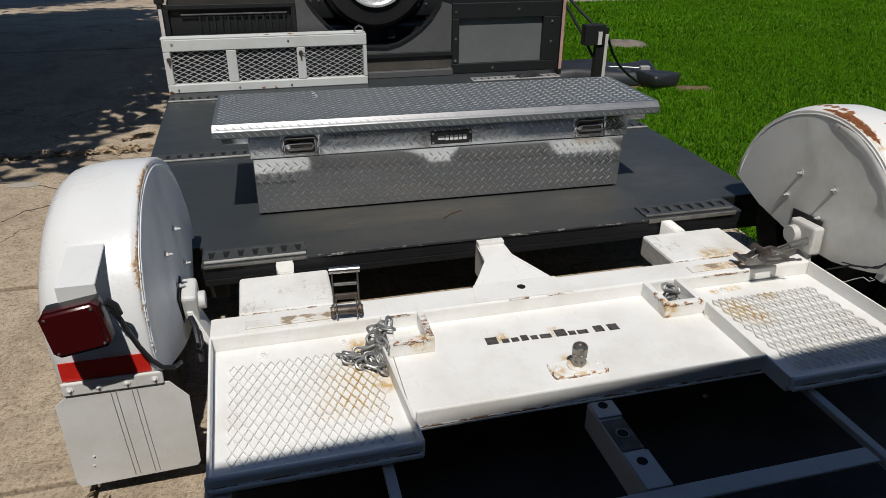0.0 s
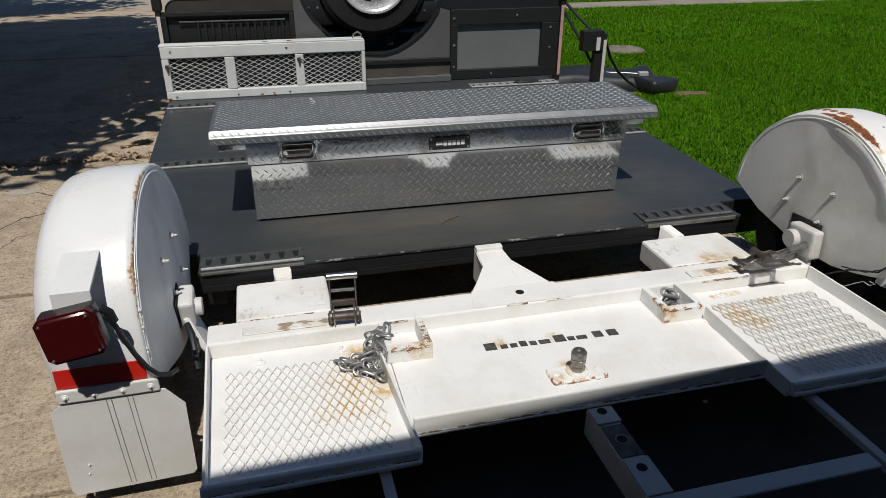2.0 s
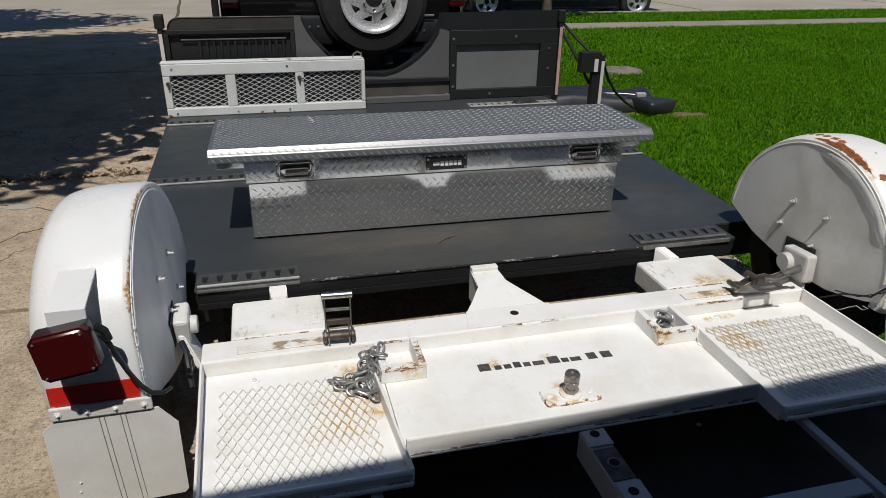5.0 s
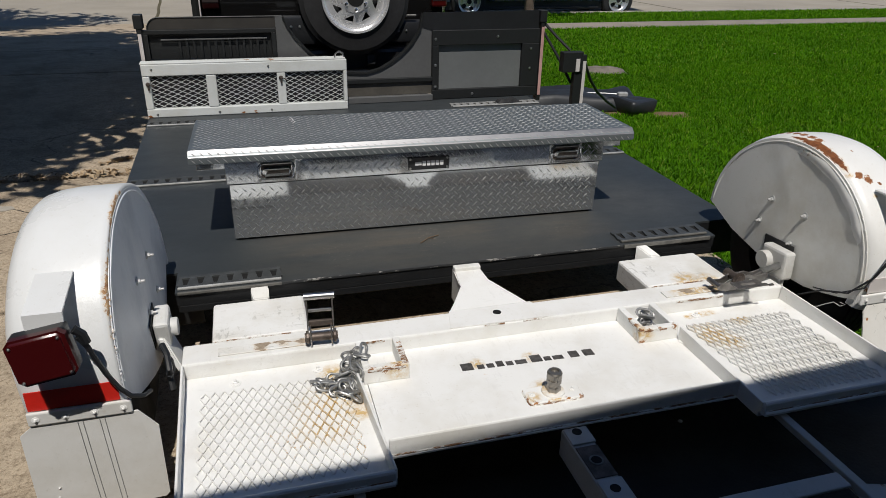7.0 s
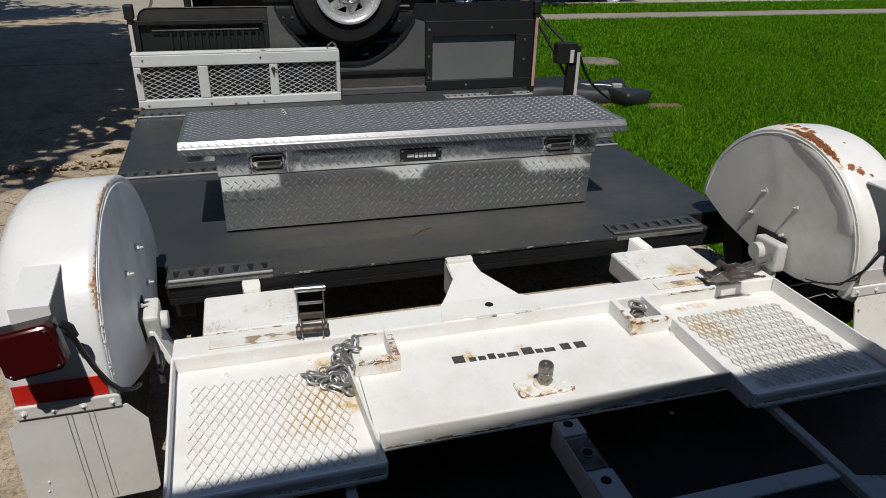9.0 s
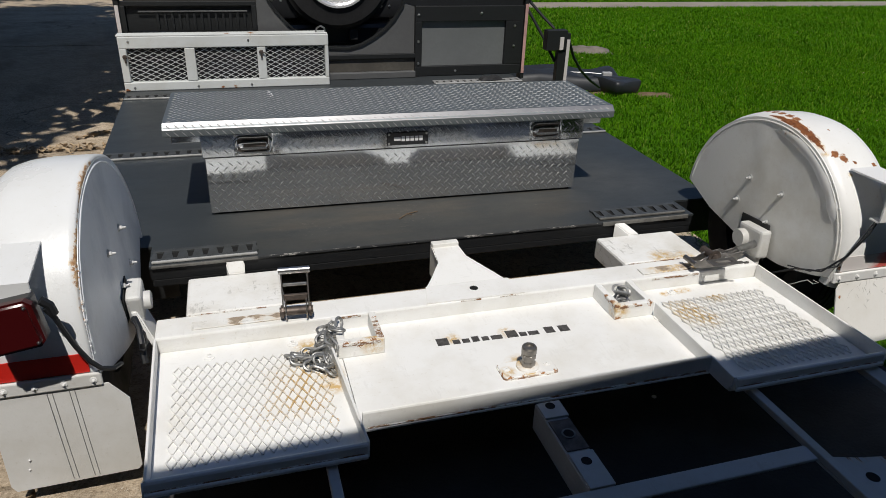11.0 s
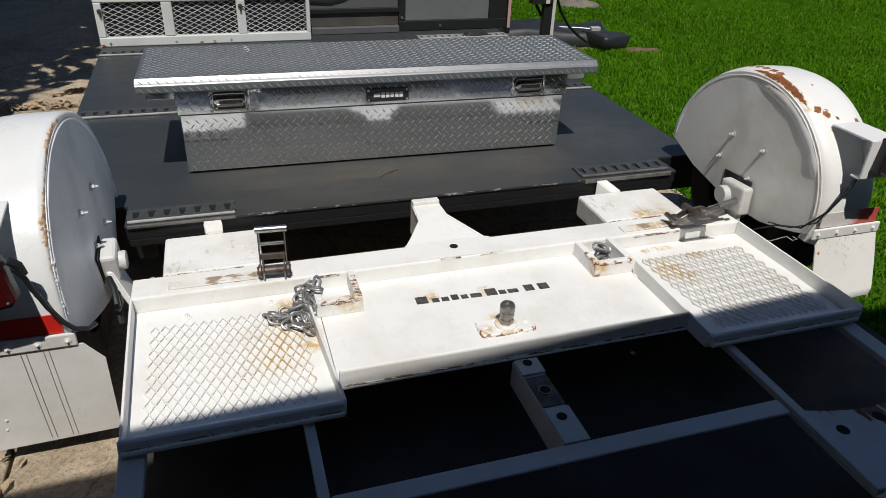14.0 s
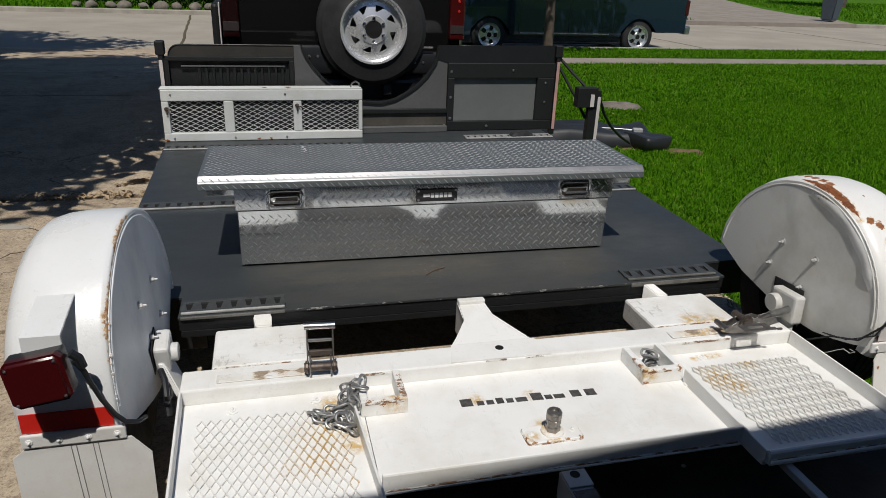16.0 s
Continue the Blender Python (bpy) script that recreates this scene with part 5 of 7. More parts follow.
def wheel(parent, x0, x1, y, z, r_tyre, r_rim, rim_paint, out):
    """Tyre with grooves, and a dished rim on the out side (-1 or 1 along x)."""
    w = abs(x1 - x0)
    o = (x1, y, z)
    ax = (-out, 0, 0)
    root = thing("wheel", "", "")
    root.parent = parent
    bm = bmesh.new()
    prof = [(r_rim * 0.98, 0.012), (r_rim + 0.012, 0.004), (r_tyre * 0.8, 0.0), (r_tyre * 0.94, 0.012), (r_tyre * 0.985, 0.03)]
    for k in range(5):
        h = 0.035 + (w - 0.07) * k / 5
        d = (w - 0.07) / 5
        prof += [(r_tyre, h), (r_tyre, h + d * 0.75), (r_tyre - 0.01, h + d * 0.8), (r_tyre - 0.01, h + d * 0.95)]
    prof += [(r_tyre * 0.985, w - 0.03), (r_tyre * 0.94, w - 0.012), (r_tyre * 0.8, w), (r_rim, w - 0.01)]
    lathe(bm, prof, o, ax, 44, True)
    part("tyre", bm, RUBBER, root, "black rubber tyre", True, 30)
    bm = bmesh.new()
    lathe(bm, [(0.0, w * 0.55), (r_rim * 0.6, w * 0.5), (r_rim * 0.75, w * 0.42), (r_rim, w * 0.42), (r_rim, w * 0.48), (r_rim * 0.7, w * 0.5), (0.0, w * 0.6)], o, ax, 32)
    part("rim", bm, BLACK_STEEL, root, "dark steel wheel centre", True, 30)
    return root


for s, p, d, tp, fl in ((-1, FENDER_L, DISC_PAINT, RED_TAPE, FLAP_PAINT), (1, FENDER_R, painted("white_disc_paint", colour=(0.76, 0.76, 0.73), rough=0.42, grime=0.8, scuff=0.06), FADED_TAPE, FLAP_R_PAINT)):
    fender(s, p, d, tp, fl)
    wheel(trailer, s * (1.145 if s < 0 else 1.152), s * 1.355, YC - 0.005, 0.33, 0.33, 0.19, WHITE, s)


# ---- ratchets ----
def ratchet(m, handle_turn, label):
    """A strap winder: two side plates, a slotted spool, and a hinged handle."""
    root = thing("strap_ratchet", label, "ratchet", "strap ratchets")
    root.matrix_basis = m
    for x in (-0.033, 0.029):
        bm = bmesh.new()
        prism(bm, [(-0.018, -0.012), (0.018, -0.012), (0.022, 0.012), (0.014, 0.05), (-0.014, 0.05), (-0.022, 0.012)], 0, x, x + 0.004)
        part("side_plate", bm, DARK_ZINC, root)
    bm = bmesh.new()
    sweep(bm, [(-0.05, 0, 0.008), (0.05, 0, 0.008)], 0.0135, 14)
    part("spool", bm, BROWN_STEEL, root, "rust-brown slotted spool", True)
    for x in (-0.046, 0.036):
        bm = bmesh.new()
        lathe(bm, [(0.018, 0), (0.0205, 0.002), (0.0205, 0.008), (0.018, 0.010)], (x, 0, 0.008), (1, 0, 0), 12)
        part("ratchet_wheel", bm, BROWN_STEEL, root)
    handle = thing("handle", "", "")
    handle.parent = root
    handle.matrix_local = pose(0, 0, 0.008, handle_turn, 0, 0)
    for x in (-0.0405, 0.0365):
        bm = bmesh.new()
        prism(bm, [(-0.012, -0.01), (0.012, -0.01), (0.011, 0.05), (0.006, 0.135), (-0.006, 0.135), (-0.011, 0.05)], 0, x, x + 0.004)
        part("handle_side", bm, DARK_ZINC, handle)
    bm = bmesh.new()
    sweep(bm, [(-0.046, 0, 0.132), (0.046, 0, 0.132)], 0.0105, 14)
    part("grip_bar", bm, ZINC, handle, "bright worn steel grip", True)
    boxed("cross_strap", (-0.036, -0.003, 0.082), (0.036, 0.004, 0.092), ZINC, handle, 0.002)
    boxed("pawl", (-0.036, -0.006, 0.036), (0.036, 0.006, 0.056), BROWN_STEEL, handle, 0.003)
    return root


ratchet(pose(-0.624, 0.034, 0.314, 0, 0, -4), -8, "steel strap ratchet standing open on the beam")


def folded_ratchet():
    """The same winder folded down flat along the beam, overhanging its front edge."""
    root = thing("strap_ratchet", "steel strap ratchet folded down beside the fender", "ratchet", "strap ratchets")
    for y in (-0.012, 0.020):
        bm = bmesh.new()
        prism(bm, [(0.745, 0.330), (0.775, 0.318), (0.86, 0.317), (0.93, 0.335), (0.955, 0.352), (0.945, 0.372), (0.90, 0.360), (0.87, 0.372), (0.845, 0.366), (0.82, 0.376), (0.80, 0.362), (0.775, 0.348), (0.75, 0.352)], 1, y, y + 0.005)
        bmesh.ops.bevel(bm, geom=bm.edges[:], offset=0.001, segments=1, affect="EDGES")
        part("side_plate", bm, DARK_ZINC, root)
    for nm, a, c, r, mt in (("anchor_pin", (0.748, -0.022, 0.341), (0.748, 0.045, 0.341), 0.0095, DARK_ZINC), ("spool", (0.822, -0.026, 0.362), (0.822, 0.05, 0.362), 0.015, BROWN_STEEL), ("pawl_pin", (0.875, -0.018, 0.352), (0.875, 0.04, 0.352), 0.006, ZINC),
                            ("grip_bar", (0.935, 0.012, 0.363), (1.055, 0.044, 0.366), 0.0135, ZINC), ("handle_side", (0.84, -0.016, 0.352), (0.945, 0.014, 0.363), 0.008, DARK_ZINC)):
        bm = bmesh.new()
        sweep(bm, [a, c], r, 14)
        part(nm, bm, mt, root, "bright worn steel grip" if nm == "grip_bar" else "", True)
    bm = bmesh.new()
    lathe(bm, [(0.024, 0), (0.026, 0.002), (0.026, 0.006), (0.018, 0.007)], (0.822, -0.014, 0.362), (0, -1, 0), 12)
    part("ratchet_wheel", bm, BROWN_STEEL, root)
    # Added slotted frame whose shadow falls on the front of the beam.
    bm = bmesh.new()
    for a, c in (((0.772, -0.054, 0.362), (0.881, -0.0375, 0.367)), ((0.772, -0.084, 0.362), (0.896, -0.070, 0.367)), ((0.772, -0.0695, 0.362), (0.796, -0.0545, 0.367)), ((0.858, -0.0695, 0.362), (0.881, -0.0545, 0.367)), ((0.896, -0.088, 0.362), (0.914, -0.080, 0.368))):
        box(bm, a, c, 0.001)
    part("shadow_frame", bm, DARK_ZINC, root, "dull slotted steel frame added to cast a shadow on the beam")
    root.matrix_basis = pose(0.026, 0.030, -0.014)


folded_ratchet()


# ---- chains ----
def chain(label, spots, parent=None):
    root = thing("chain", label, "chain")
    bm = bmesh.new()
    pts = []
    for k in range(20):
        a = 2 * math.pi * k / 20
        pts.append((0.0145 * math.cos(a) + 0.010 * (1 if math.cos(a) > 0 else -1), 0.0135 * math.sin(a), 0))
    sweep(bm, pts, 0.0043, 8, closed=True)
    me_ob = part("chain_link", bm, CHAIN_STEEL, root, "", True)
    mesh = me_ob.data
    first = True
    for i, (x, y, z, rx, ry, rz) in enumerate(spots):
        m = pose(x, y, z, rx, ry, rz)
        if first:
            me_ob.matrix_local = m
            first = False
        else:
            shared("chain_link", mesh, root, m)
    return root


CHAIN_STEEL = simple("galvanised_chain", (0.44, 0.44, 0.43), 0.5, 0.85, 0.3, 40, 160, 0.2, 0.001)
rnd = random.Random(11)
line = [(-0.505, -0.06, 0.318), (-0.515, -0.09, 0.322), (-0.535, -0.075, 0.31), (-0.555, -0.055, 0.29), (-0.56, -0.09, 0.285), (-0.575, -0.12, 0.27), (-0.60, -0.125, 0.262), (-0.63, -0.12, 0.258), (-0.655, -0.13, 0.256),
        (-0.635, -0.15, 0.258), (-0.605, -0.15, 0.26), (-0.575, -0.15, 0.262), (-0.555, -0.165, 0.262), (-0.56, -0.195, 0.258), (-0.585, -0.205, 0.256), (-0.555, -0.215, 0.256), (-0.575, -0.175, 0.268), (-0.60, -0.175, 0.258), (-0.535, -0.13, 0.285), (-0.54, -0.10, 0.30), (-0.53, -0.05, 0.30), (-0.565, -0.10, 0.272)]
spots = []
for i, (x, y, z) in enumerate(line):
    nx, ny, nz = line[(i + 1) % len(line)] if i + 1 < len(line) else line[i - 1]
    yaw = math.degrees(math.atan2(ny - y, nx - x)) + rnd.uniform(-20, 20)
    spots.append((x - 0.004, y + 0.012, z - (0.013 if z > 0.29 else 0.0), (22 if i % 2 else -58) + rnd.uniform(-15, 15), rnd.uniform(-25, 25), yaw))
chain("grey galvanised safety chain heaped on the wheel pan", spots)
spots = []
for i in range(7):
    spots.append((0.450 + 0.014 * math.cos(i * 1.7), -0.052 + 0.014 * math.sin(i * 2.1), 0.256 + 0.008 * i, rnd.uniform(-70, 70), rnd.uniform(-30, 30), rnd.uniform(0, 180)))
chain("dull safety chain bunched in its steel pocket", spots)


# ---- headboard at the front of the bed ----
GY = 3.05
head = thing("headboard", "grey sheet and black steel headboard with a round cutout", "headboard")
cut = [(-0.495, 0.922), (-0.468, 0.856), (-0.426, 0.79), (-0.371, 0.727), (-0.308, 0.662), (-0.205, 0.59), (-0.085, 0.547), (0.045, 0.538), (0.143, 0.562), (0.232, 0.609), (0.304, 0.66), (0.371, 0.727), (0.43, 0.816), (0.454, 0.931)]
bm = bmesh.new()
prism(bm, [(-0.545, 0.43), (0.515, 0.43), (0.515, 0.931)] + cut[::-1] + [(-0.545, 0.922)], 1, GY, GY + 0.006)
part("centre_sheet", bm, GREY_SHEET, head, "grey sheet metal with a round cutout")
bm = bmesh.new()
a = [Vector((x, GY - 0.012, z)) for x, z in cut]
strip_in = []
for i, p in enumerate(a):
    d = (a[min(i + 1, len(a) - 1)] - a[max(i - 1, 0)]).normalized()
    n = Vector((d.z, 0, -d.x))
    q = p - n * 0.005
    strip_in.append([bm.verts.new(p + n * 0.006), bm.verts.new(q), bm.verts.new(q + Vector((0, 0.05, 0))), bm.verts.new(p + n * 0.006 + Vector((0, 0.05, 0)))])
for u, w in zip(strip_in, strip_in[1:]):
    for k in range(4):
        bm.faces.new((u[k], u[(k + 1) % 4], w[(k + 1) % 4], w[k]))
part("cutout_liner", bm, HEAD_BLACK, head, "black rubber edging round the cutout", True, 50)
# left: smoked sheet over a barred black frame
bm = bmesh.new()
prism(bm, [(-1.335, 0.68), (-0.55, 0.68), (-0.50, 0.918)] + [(-1.265 - 0.07 * math.sin(radians(q)), 0.848 + 0.07 * math.cos(radians(q))) for q in range(0, 91, 15)], 1, GY + 0.03, GY + 0.035)
part("smoked_panel", bm, SMOKED, head, "dusty brown smoked panel with a rounded corner")
bm = bmesh.new()
sweep(bm, [(-0.50, GY + 0.03, 0.921), (-1.265, GY + 0.03, 0.921)] + [(-1.265 - 0.073 * math.sin(radians(q)), GY + 0.03, 0.848 + 0.073 * math.cos(radians(q))) for q in range(15, 91, 15)], 0.005, 6)
part("panel_trim", bm, HEAD_BLACK, head)
lf = thing("barred_frame", "", "")
lf.parent = head
for nm, a, b in (("top_bar", (-1.365, GY - 0.02, 0.825), (-0.548, GY + 0.025, 0.85)), ("bottom_bar", (-1.365, GY - 0.02, 0.64), (-0.548, GY + 0.025, 0.665)), ("end_bar", (-1.365, GY - 0.02, 0.666), (-1.335, GY + 0.025, 0.824)), ("end_bar", (-0.578, GY - 0.02, 0.666), (-0.548, GY + 0.025, 0.824)), ("backing", (-1.334, GY + 0.01, 0.667), (-0.579, GY + 0.014, 0.823))):
    boxed(nm, a, b, HEAD_BLACK, lf, 0.002)
boxed("bright_strip", (-1.262, GY - 0.012, 0.786), (-0.605, GY - 0.004, 0.794), GREY_SHEET, lf, 0.001)
for k in range(13):
    x = -1.16 + k * 0.044
    boxed("slat", (x, GY - 0.006, 0.668), (x + 0.016, GY + 0.006, 0.79), HEAD_BLACK, lf, 0.002)
boxed("lower_sheet", (-1.36, GY, 0.337), (-0.546, GY + 0.006, 0.639), HEAD_BLACK, head, 0.001)
# right: black frame round a grey sheet
rf = thing("panel_frame", "", "")
rf.parent = head
boxed("grey_panel", (0.55, GY + 0.004, 0.39), (1.21, GY + 0.009, 0.73), WINDOW_SHEET, rf, 0.001, "dusty pale grey sheet")
for nm, a, b in (("top_bar", (0.517, GY - 0.025, 0.716), (1.325, GY + 0.02, 0.818)), ("bottom_bar", (0.517, GY - 0.025, 0.338), (1.325, GY + 0.02, 0.406)), ("end_bar", (0.517, GY - 0.025, 0.407), (0.566, GY + 0.02, 0.715)), ("end_bar", (1.192, GY - 0.025, 0.407), (1.325, GY + 0.02, 0.715))):
    boxed(nm, a, b, HEAD_BLACK, rf, 0.003)
for x, z in ((0.54, 0.76), (0.54, 0.58), (0.54, 0.43), (1.0, 0.77), (1.26, 0.68), (1.26, 0.54), (0.82, 0.37)):
    shared("rivet", SMALL_BOLT, rf, pose(x, GY - 0.025, z, 90, 0, 0))
bm = bmesh.new()
prism(bm, [(0.516, 0.8185), (1.323, 0.8185), (1.323, 0.942), (0.45, 0.935), (0.435, 0.84), (0.46, 0.835)], 1, GY - 0.004, GY + 0.002)
part("top_sheet", bm, BLACK_PLASTIC, head, "black top strip")
boxed("lower_bar", (-0.53, GY - 0.03, 0.47), (0.516, GY - 0.001, 0.50), HEAD_BLACK, head, 0.003)
boxed("kick_sheet", (-0.53, GY - 0.012, 0.3815), (0.516, GY - 0.006, 0.4695), KICK_SHEET, head, 0.001)
boxed("floor_angle", (-0.53, GY - 0.05, 0.3365), (0.516, GY - 0.007, 0.38), GREY_SHEET, head, 0.004)
for s, x in ((-1, -1.395), (1, 1.327)):
    post = boxed("post", (x, GY - 0.03, 0.30), (x + 0.03, GY + 0.04, 0.93), HEAD_BLACK, head, 0.003)
    boxed("cap", (x - 0.012, GY - 0.035, 0.86), (x + 0.042, GY + 0.045, 0.945), HEAD_BLACK, post, 0.006)
    boxed("reflector", (x + 0.004, GY - 0.034, 0.60 if s < 0 else 0.34), (x + 0.026, GY - 0.0305, 0.83), PALE_TAPE if s < 0 else PINK_TAPE, post, 0.0005, "faded reflective strip")

# marker post beside the bed with its stays
mp = thing("marker_post", "", "")
mp.parent = trailer
boxed("upright", (1.545, 2.86, -0.045), (1.603, 2.91, 0.60), HEAD_BLACK, mp, 0.003)
boxed("outrigger", (1.2405, 2.87, 0.22), (1.5445, 2.90, 0.26), HEAD_BLACK, mp, 0.003)
boxed("side_post", (1.6035, 2.862, -0.045), (1.634, 2.90, 0.648), HEAD_BLACK, mp, 0.002)
boxed("reflector", (1.607, 2.857, 0.12), (1.631, 2.8615, 0.605), PALE_TAPE, mp, 0.0005, "dirty white reflective strip")
boxed("reflector", (1.545, 2.8445, 0.535), (1.575, 2.849, 0.625), PALE_TAPE, mp, 0.0005, "dirty white reflective strip")
boxed("head_block", (1.445, 2.85, 0.530), (1.602, 2.92, 0.672), HEAD_BLACK, mp, 0.004)
for pth in ([(1.355, GY, 0.86), (1.45, GY - 0.06, 0.755), (1.53, GY - 0.12, 0.672)], [(1.355, GY, 0.80), (1.47, GY - 0.08, 0.60), (1.548, GY - 0.14, 0.44)],
            [(1.62, 2.88, 0.62), (1.72, 2.95, 0.46), (1.86, 3.08, 0.33), (2.02, 3.2, 0.22), (2.25, 3.45, 0.10)]):
    bm = bmesh.new()
    sweep(bm, pth, 0.0105, 8)
    part("stay", bm, HEAD_BLACK, mp, "thin black stay rod", True)


# ---- tool box ----
BX = pose(-0.107, 0.7815, BED, 0, 0, -1.2)
tool = thing("tool_box", "long diamond-plate aluminium truck tool box, closed, standing on the black deck", "tool box")
tool.matrix_basis = BX
hw = 0.763
bm = bmesh.new()
box(bm, (-hw, -0.0028, 0.009), (hw, 0.40, 0.236), 0.003)
for v in bm.verts:
    if v.co.y < 0.2:
        v.co.y -= 0.0092 * (v.co.z - 0.009) / 0.227
body = part("body", bm, ALUMINIUM, tool)
# Black slab paints the contact shadow along the foot of the box.
boxed("contact_shadow", (-hw + 0.012, 0.012, 0.0), (hw - 0.012, 0.388, 0.0085), SHADE_BLACK, body, 0.001, "black slab painted as the contact shadow under the box")
bm = bmesh.new()
box(bm, (-hw - 0.008, -0.0145, 0.2365), (hw + 0.012, 0.41, 0.332), 0.003)
for v in bm.verts:
    if v.co.y < 0.2:
        v.co.y += 0.0185 * (v.co.z - 0.2365)
upper = part("upper_band", bm, ALUMINIUM, tool)
bm = bmesh.new()
box(bm, (-hw - 0.11, 0.006, 0.292), (hw + 0.10, 0.415, 0.3315), 0.003)
part("wing", bm, ALUMINIUM, tool)
x0, x1, y0, y1, zt = -0.893, 0.889, -0.055, 0.428, 0.382
bm = bmesh.new()
prism(bm, [(y0, 0.333), (y0, 0.362), (y0 + 0.022, zt), (y1, zt - 0.002), (y1, 0.333)], 0, x0, x1)
bmesh.ops.bevel(bm, geom=bm.edges[:], offset=0.004, segments=2, affect="EDGES")
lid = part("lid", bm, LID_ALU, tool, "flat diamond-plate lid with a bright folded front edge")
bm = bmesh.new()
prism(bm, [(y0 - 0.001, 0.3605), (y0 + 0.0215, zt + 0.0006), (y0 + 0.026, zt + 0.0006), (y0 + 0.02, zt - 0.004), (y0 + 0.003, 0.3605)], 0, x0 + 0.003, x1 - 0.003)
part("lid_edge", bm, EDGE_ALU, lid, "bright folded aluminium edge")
for nm, parent, args, fn in (
        ("tread_pattern", body, (-hw + 0.01, hw - 0.01, 0.012, 0.232), lambda u, v, h: Vector((u, -0.0028 - 0.0405 * (v - 0.009) - h, v))),
        ("tread_pattern", upper, (-hw, hw, 0.242, 0.330), lambda u, v, h: Vector((u, -0.0145 + 0.0185 * (v - 0.2365) - h, v))),
        ("tread_pattern", lid, (x0 + 0.01, x1 - 0.01, y0 + 0.028, y1 - 0.006), lambda u, v, h: Vector((u, v, zt - 0.0005 + h))),
        ("tread_pattern", lid, (x0 + 0.01, x1 - 0.01, 0.334, 0.362), lambda u, v, h: Vector((u, y0 - h, v)))):
    bm = bmesh.new()
    low = args[3] - args[2] < 0.04
    lug_field(bm, *args, fn, 0.0275 if low else 0.033)
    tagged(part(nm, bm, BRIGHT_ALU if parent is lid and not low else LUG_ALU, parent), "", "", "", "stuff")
bm = bmesh.new()
lug_field(bm, x0 + 0.01, x1 - 0.01, 0.0, 0.0285, lambda u, v, h: Vector((u, y0 + v * 0.76 - h * 0.6, 0.3625 + v * 0.68 + h * 0.6)), 0.0285, 0.0135, 0.0030, 0.0009)
tagged(part("edge_pattern", bm, EDGE_LUG, lid), "", "", "", "stuff")


def paddle_latch(x):
    """A recessed folding paddle handle in its pan."""
    root = thing("latch", "bright folding paddle latch", "")
    root.parent = tool
    root.matrix_local = pose(x, -0.0138, 0.2815)
    bm = bmesh.new()
    box(bm, (-0.072, -0.004, -0.040), (0.072, 0.0, 0.042), 0.002)
    part("latch_plate", bm, ALUMINIUM, root)
    bm = bmesh.new()
    for z in (-0.030, 0.032):
        sweep(bm, [(-0.05, -0.007, z), (0.055, -0.007, z)], 0.005, 8)
    sweep(bm, [(-0.05, -0.007, -0.030), (-0.066, -0.007, -0.018), (-0.066, -0.007, 0.018), (-0.05, -0.007, 0.032)], 0.005, 8)
    sweep(bm, [(0.055, -0.007, -0.030), (0.064, -0.007, -0.018), (0.064, -0.007, 0.018), (0.055, -0.007, 0.032)], 0.005, 8)
    part("rim", bm, ALUMINIUM, root, "", True)
    # Thin brown sheet paints the shade and brown reflections inside the pan.
    boxed("recess_shade", (-0.058, -0.0046, -0.025), (0.055, -0.0042, 0.027), BROWN_STEEL, root, 0.0, "thin brown sheet that paints the shade in the latch pan")
    bm = bmesh.new()
    sweep(bm, [(-0.045, -0.012, -0.012), (0.045, -0.012, -0.012), (0.05, -0.012, 0.0), (0.045, -0.012, 0.012), (-0.045, -0.012, 0.012)], 0.0055, 8)
    part("paddle", bm, ALUMINIUM, root, "", True)
    bm = bmesh.new()
    lathe(bm, [(0.012, 0), (0.012, 0.004), (0.008, 0.006)], (-0.046, -0.0047, 0.0), (0, -1, 0), 18)
    part("keyhole", bm, CHROME, root)
    for a, c in ((-0.064, -0.034), (0.064, -0.034), (-0.064, 0.036), (0.064, 0.036)):
        shared("rivet", SMALL_BOLT, root, pose(a, -0.004, c, 90, 0, 0) @ Matrix.Scale(0.5, 4))


paddle_latch(-0.583)
paddle_latch(0.601)
badge = boxed("badge", (-0.0735, -0.0205, 0.250), (0.0935, -0.0148, 0.302), BLACK_PLASTIC, tool, 0.002, "black maker's badge with pale bars")
for a, w, h in ((-0.046, 0.026, 0.014), (-0.016, 0.014, 0.020), (0.002, 0.014, 0.020), (0.020, 0.014, 0.020), (0.038, 0.014, 0.020), (0.056, 0.014, 0.020)):
    boxed("print_bar", (a, -0.0215, 0.276 - h / 2), (a + w, -0.0207, 0.276 + h / 2), PALE_PRINT, badge, 0.0)
for a, c in ((-0.066, 0.257), (0.086, 0.257), (-0.066, 0.295), (0.086, 0.295)):
    shared("screw", SMALL_BOLT, badge, pose(a, -0.0205, c, 90, 0, 0) @ Matrix.Scale(0.5, 4))


# ---- white mesh gate standing on the deck ----
rack = thing("mesh_ramp_gate", "white steel frame with expanded mesh standing on edge on the deck", "ramp gate")
rack.matrix_basis = pose(-0.750, 2.87, BED + 0.001)
W, H = 0.637, 0.331
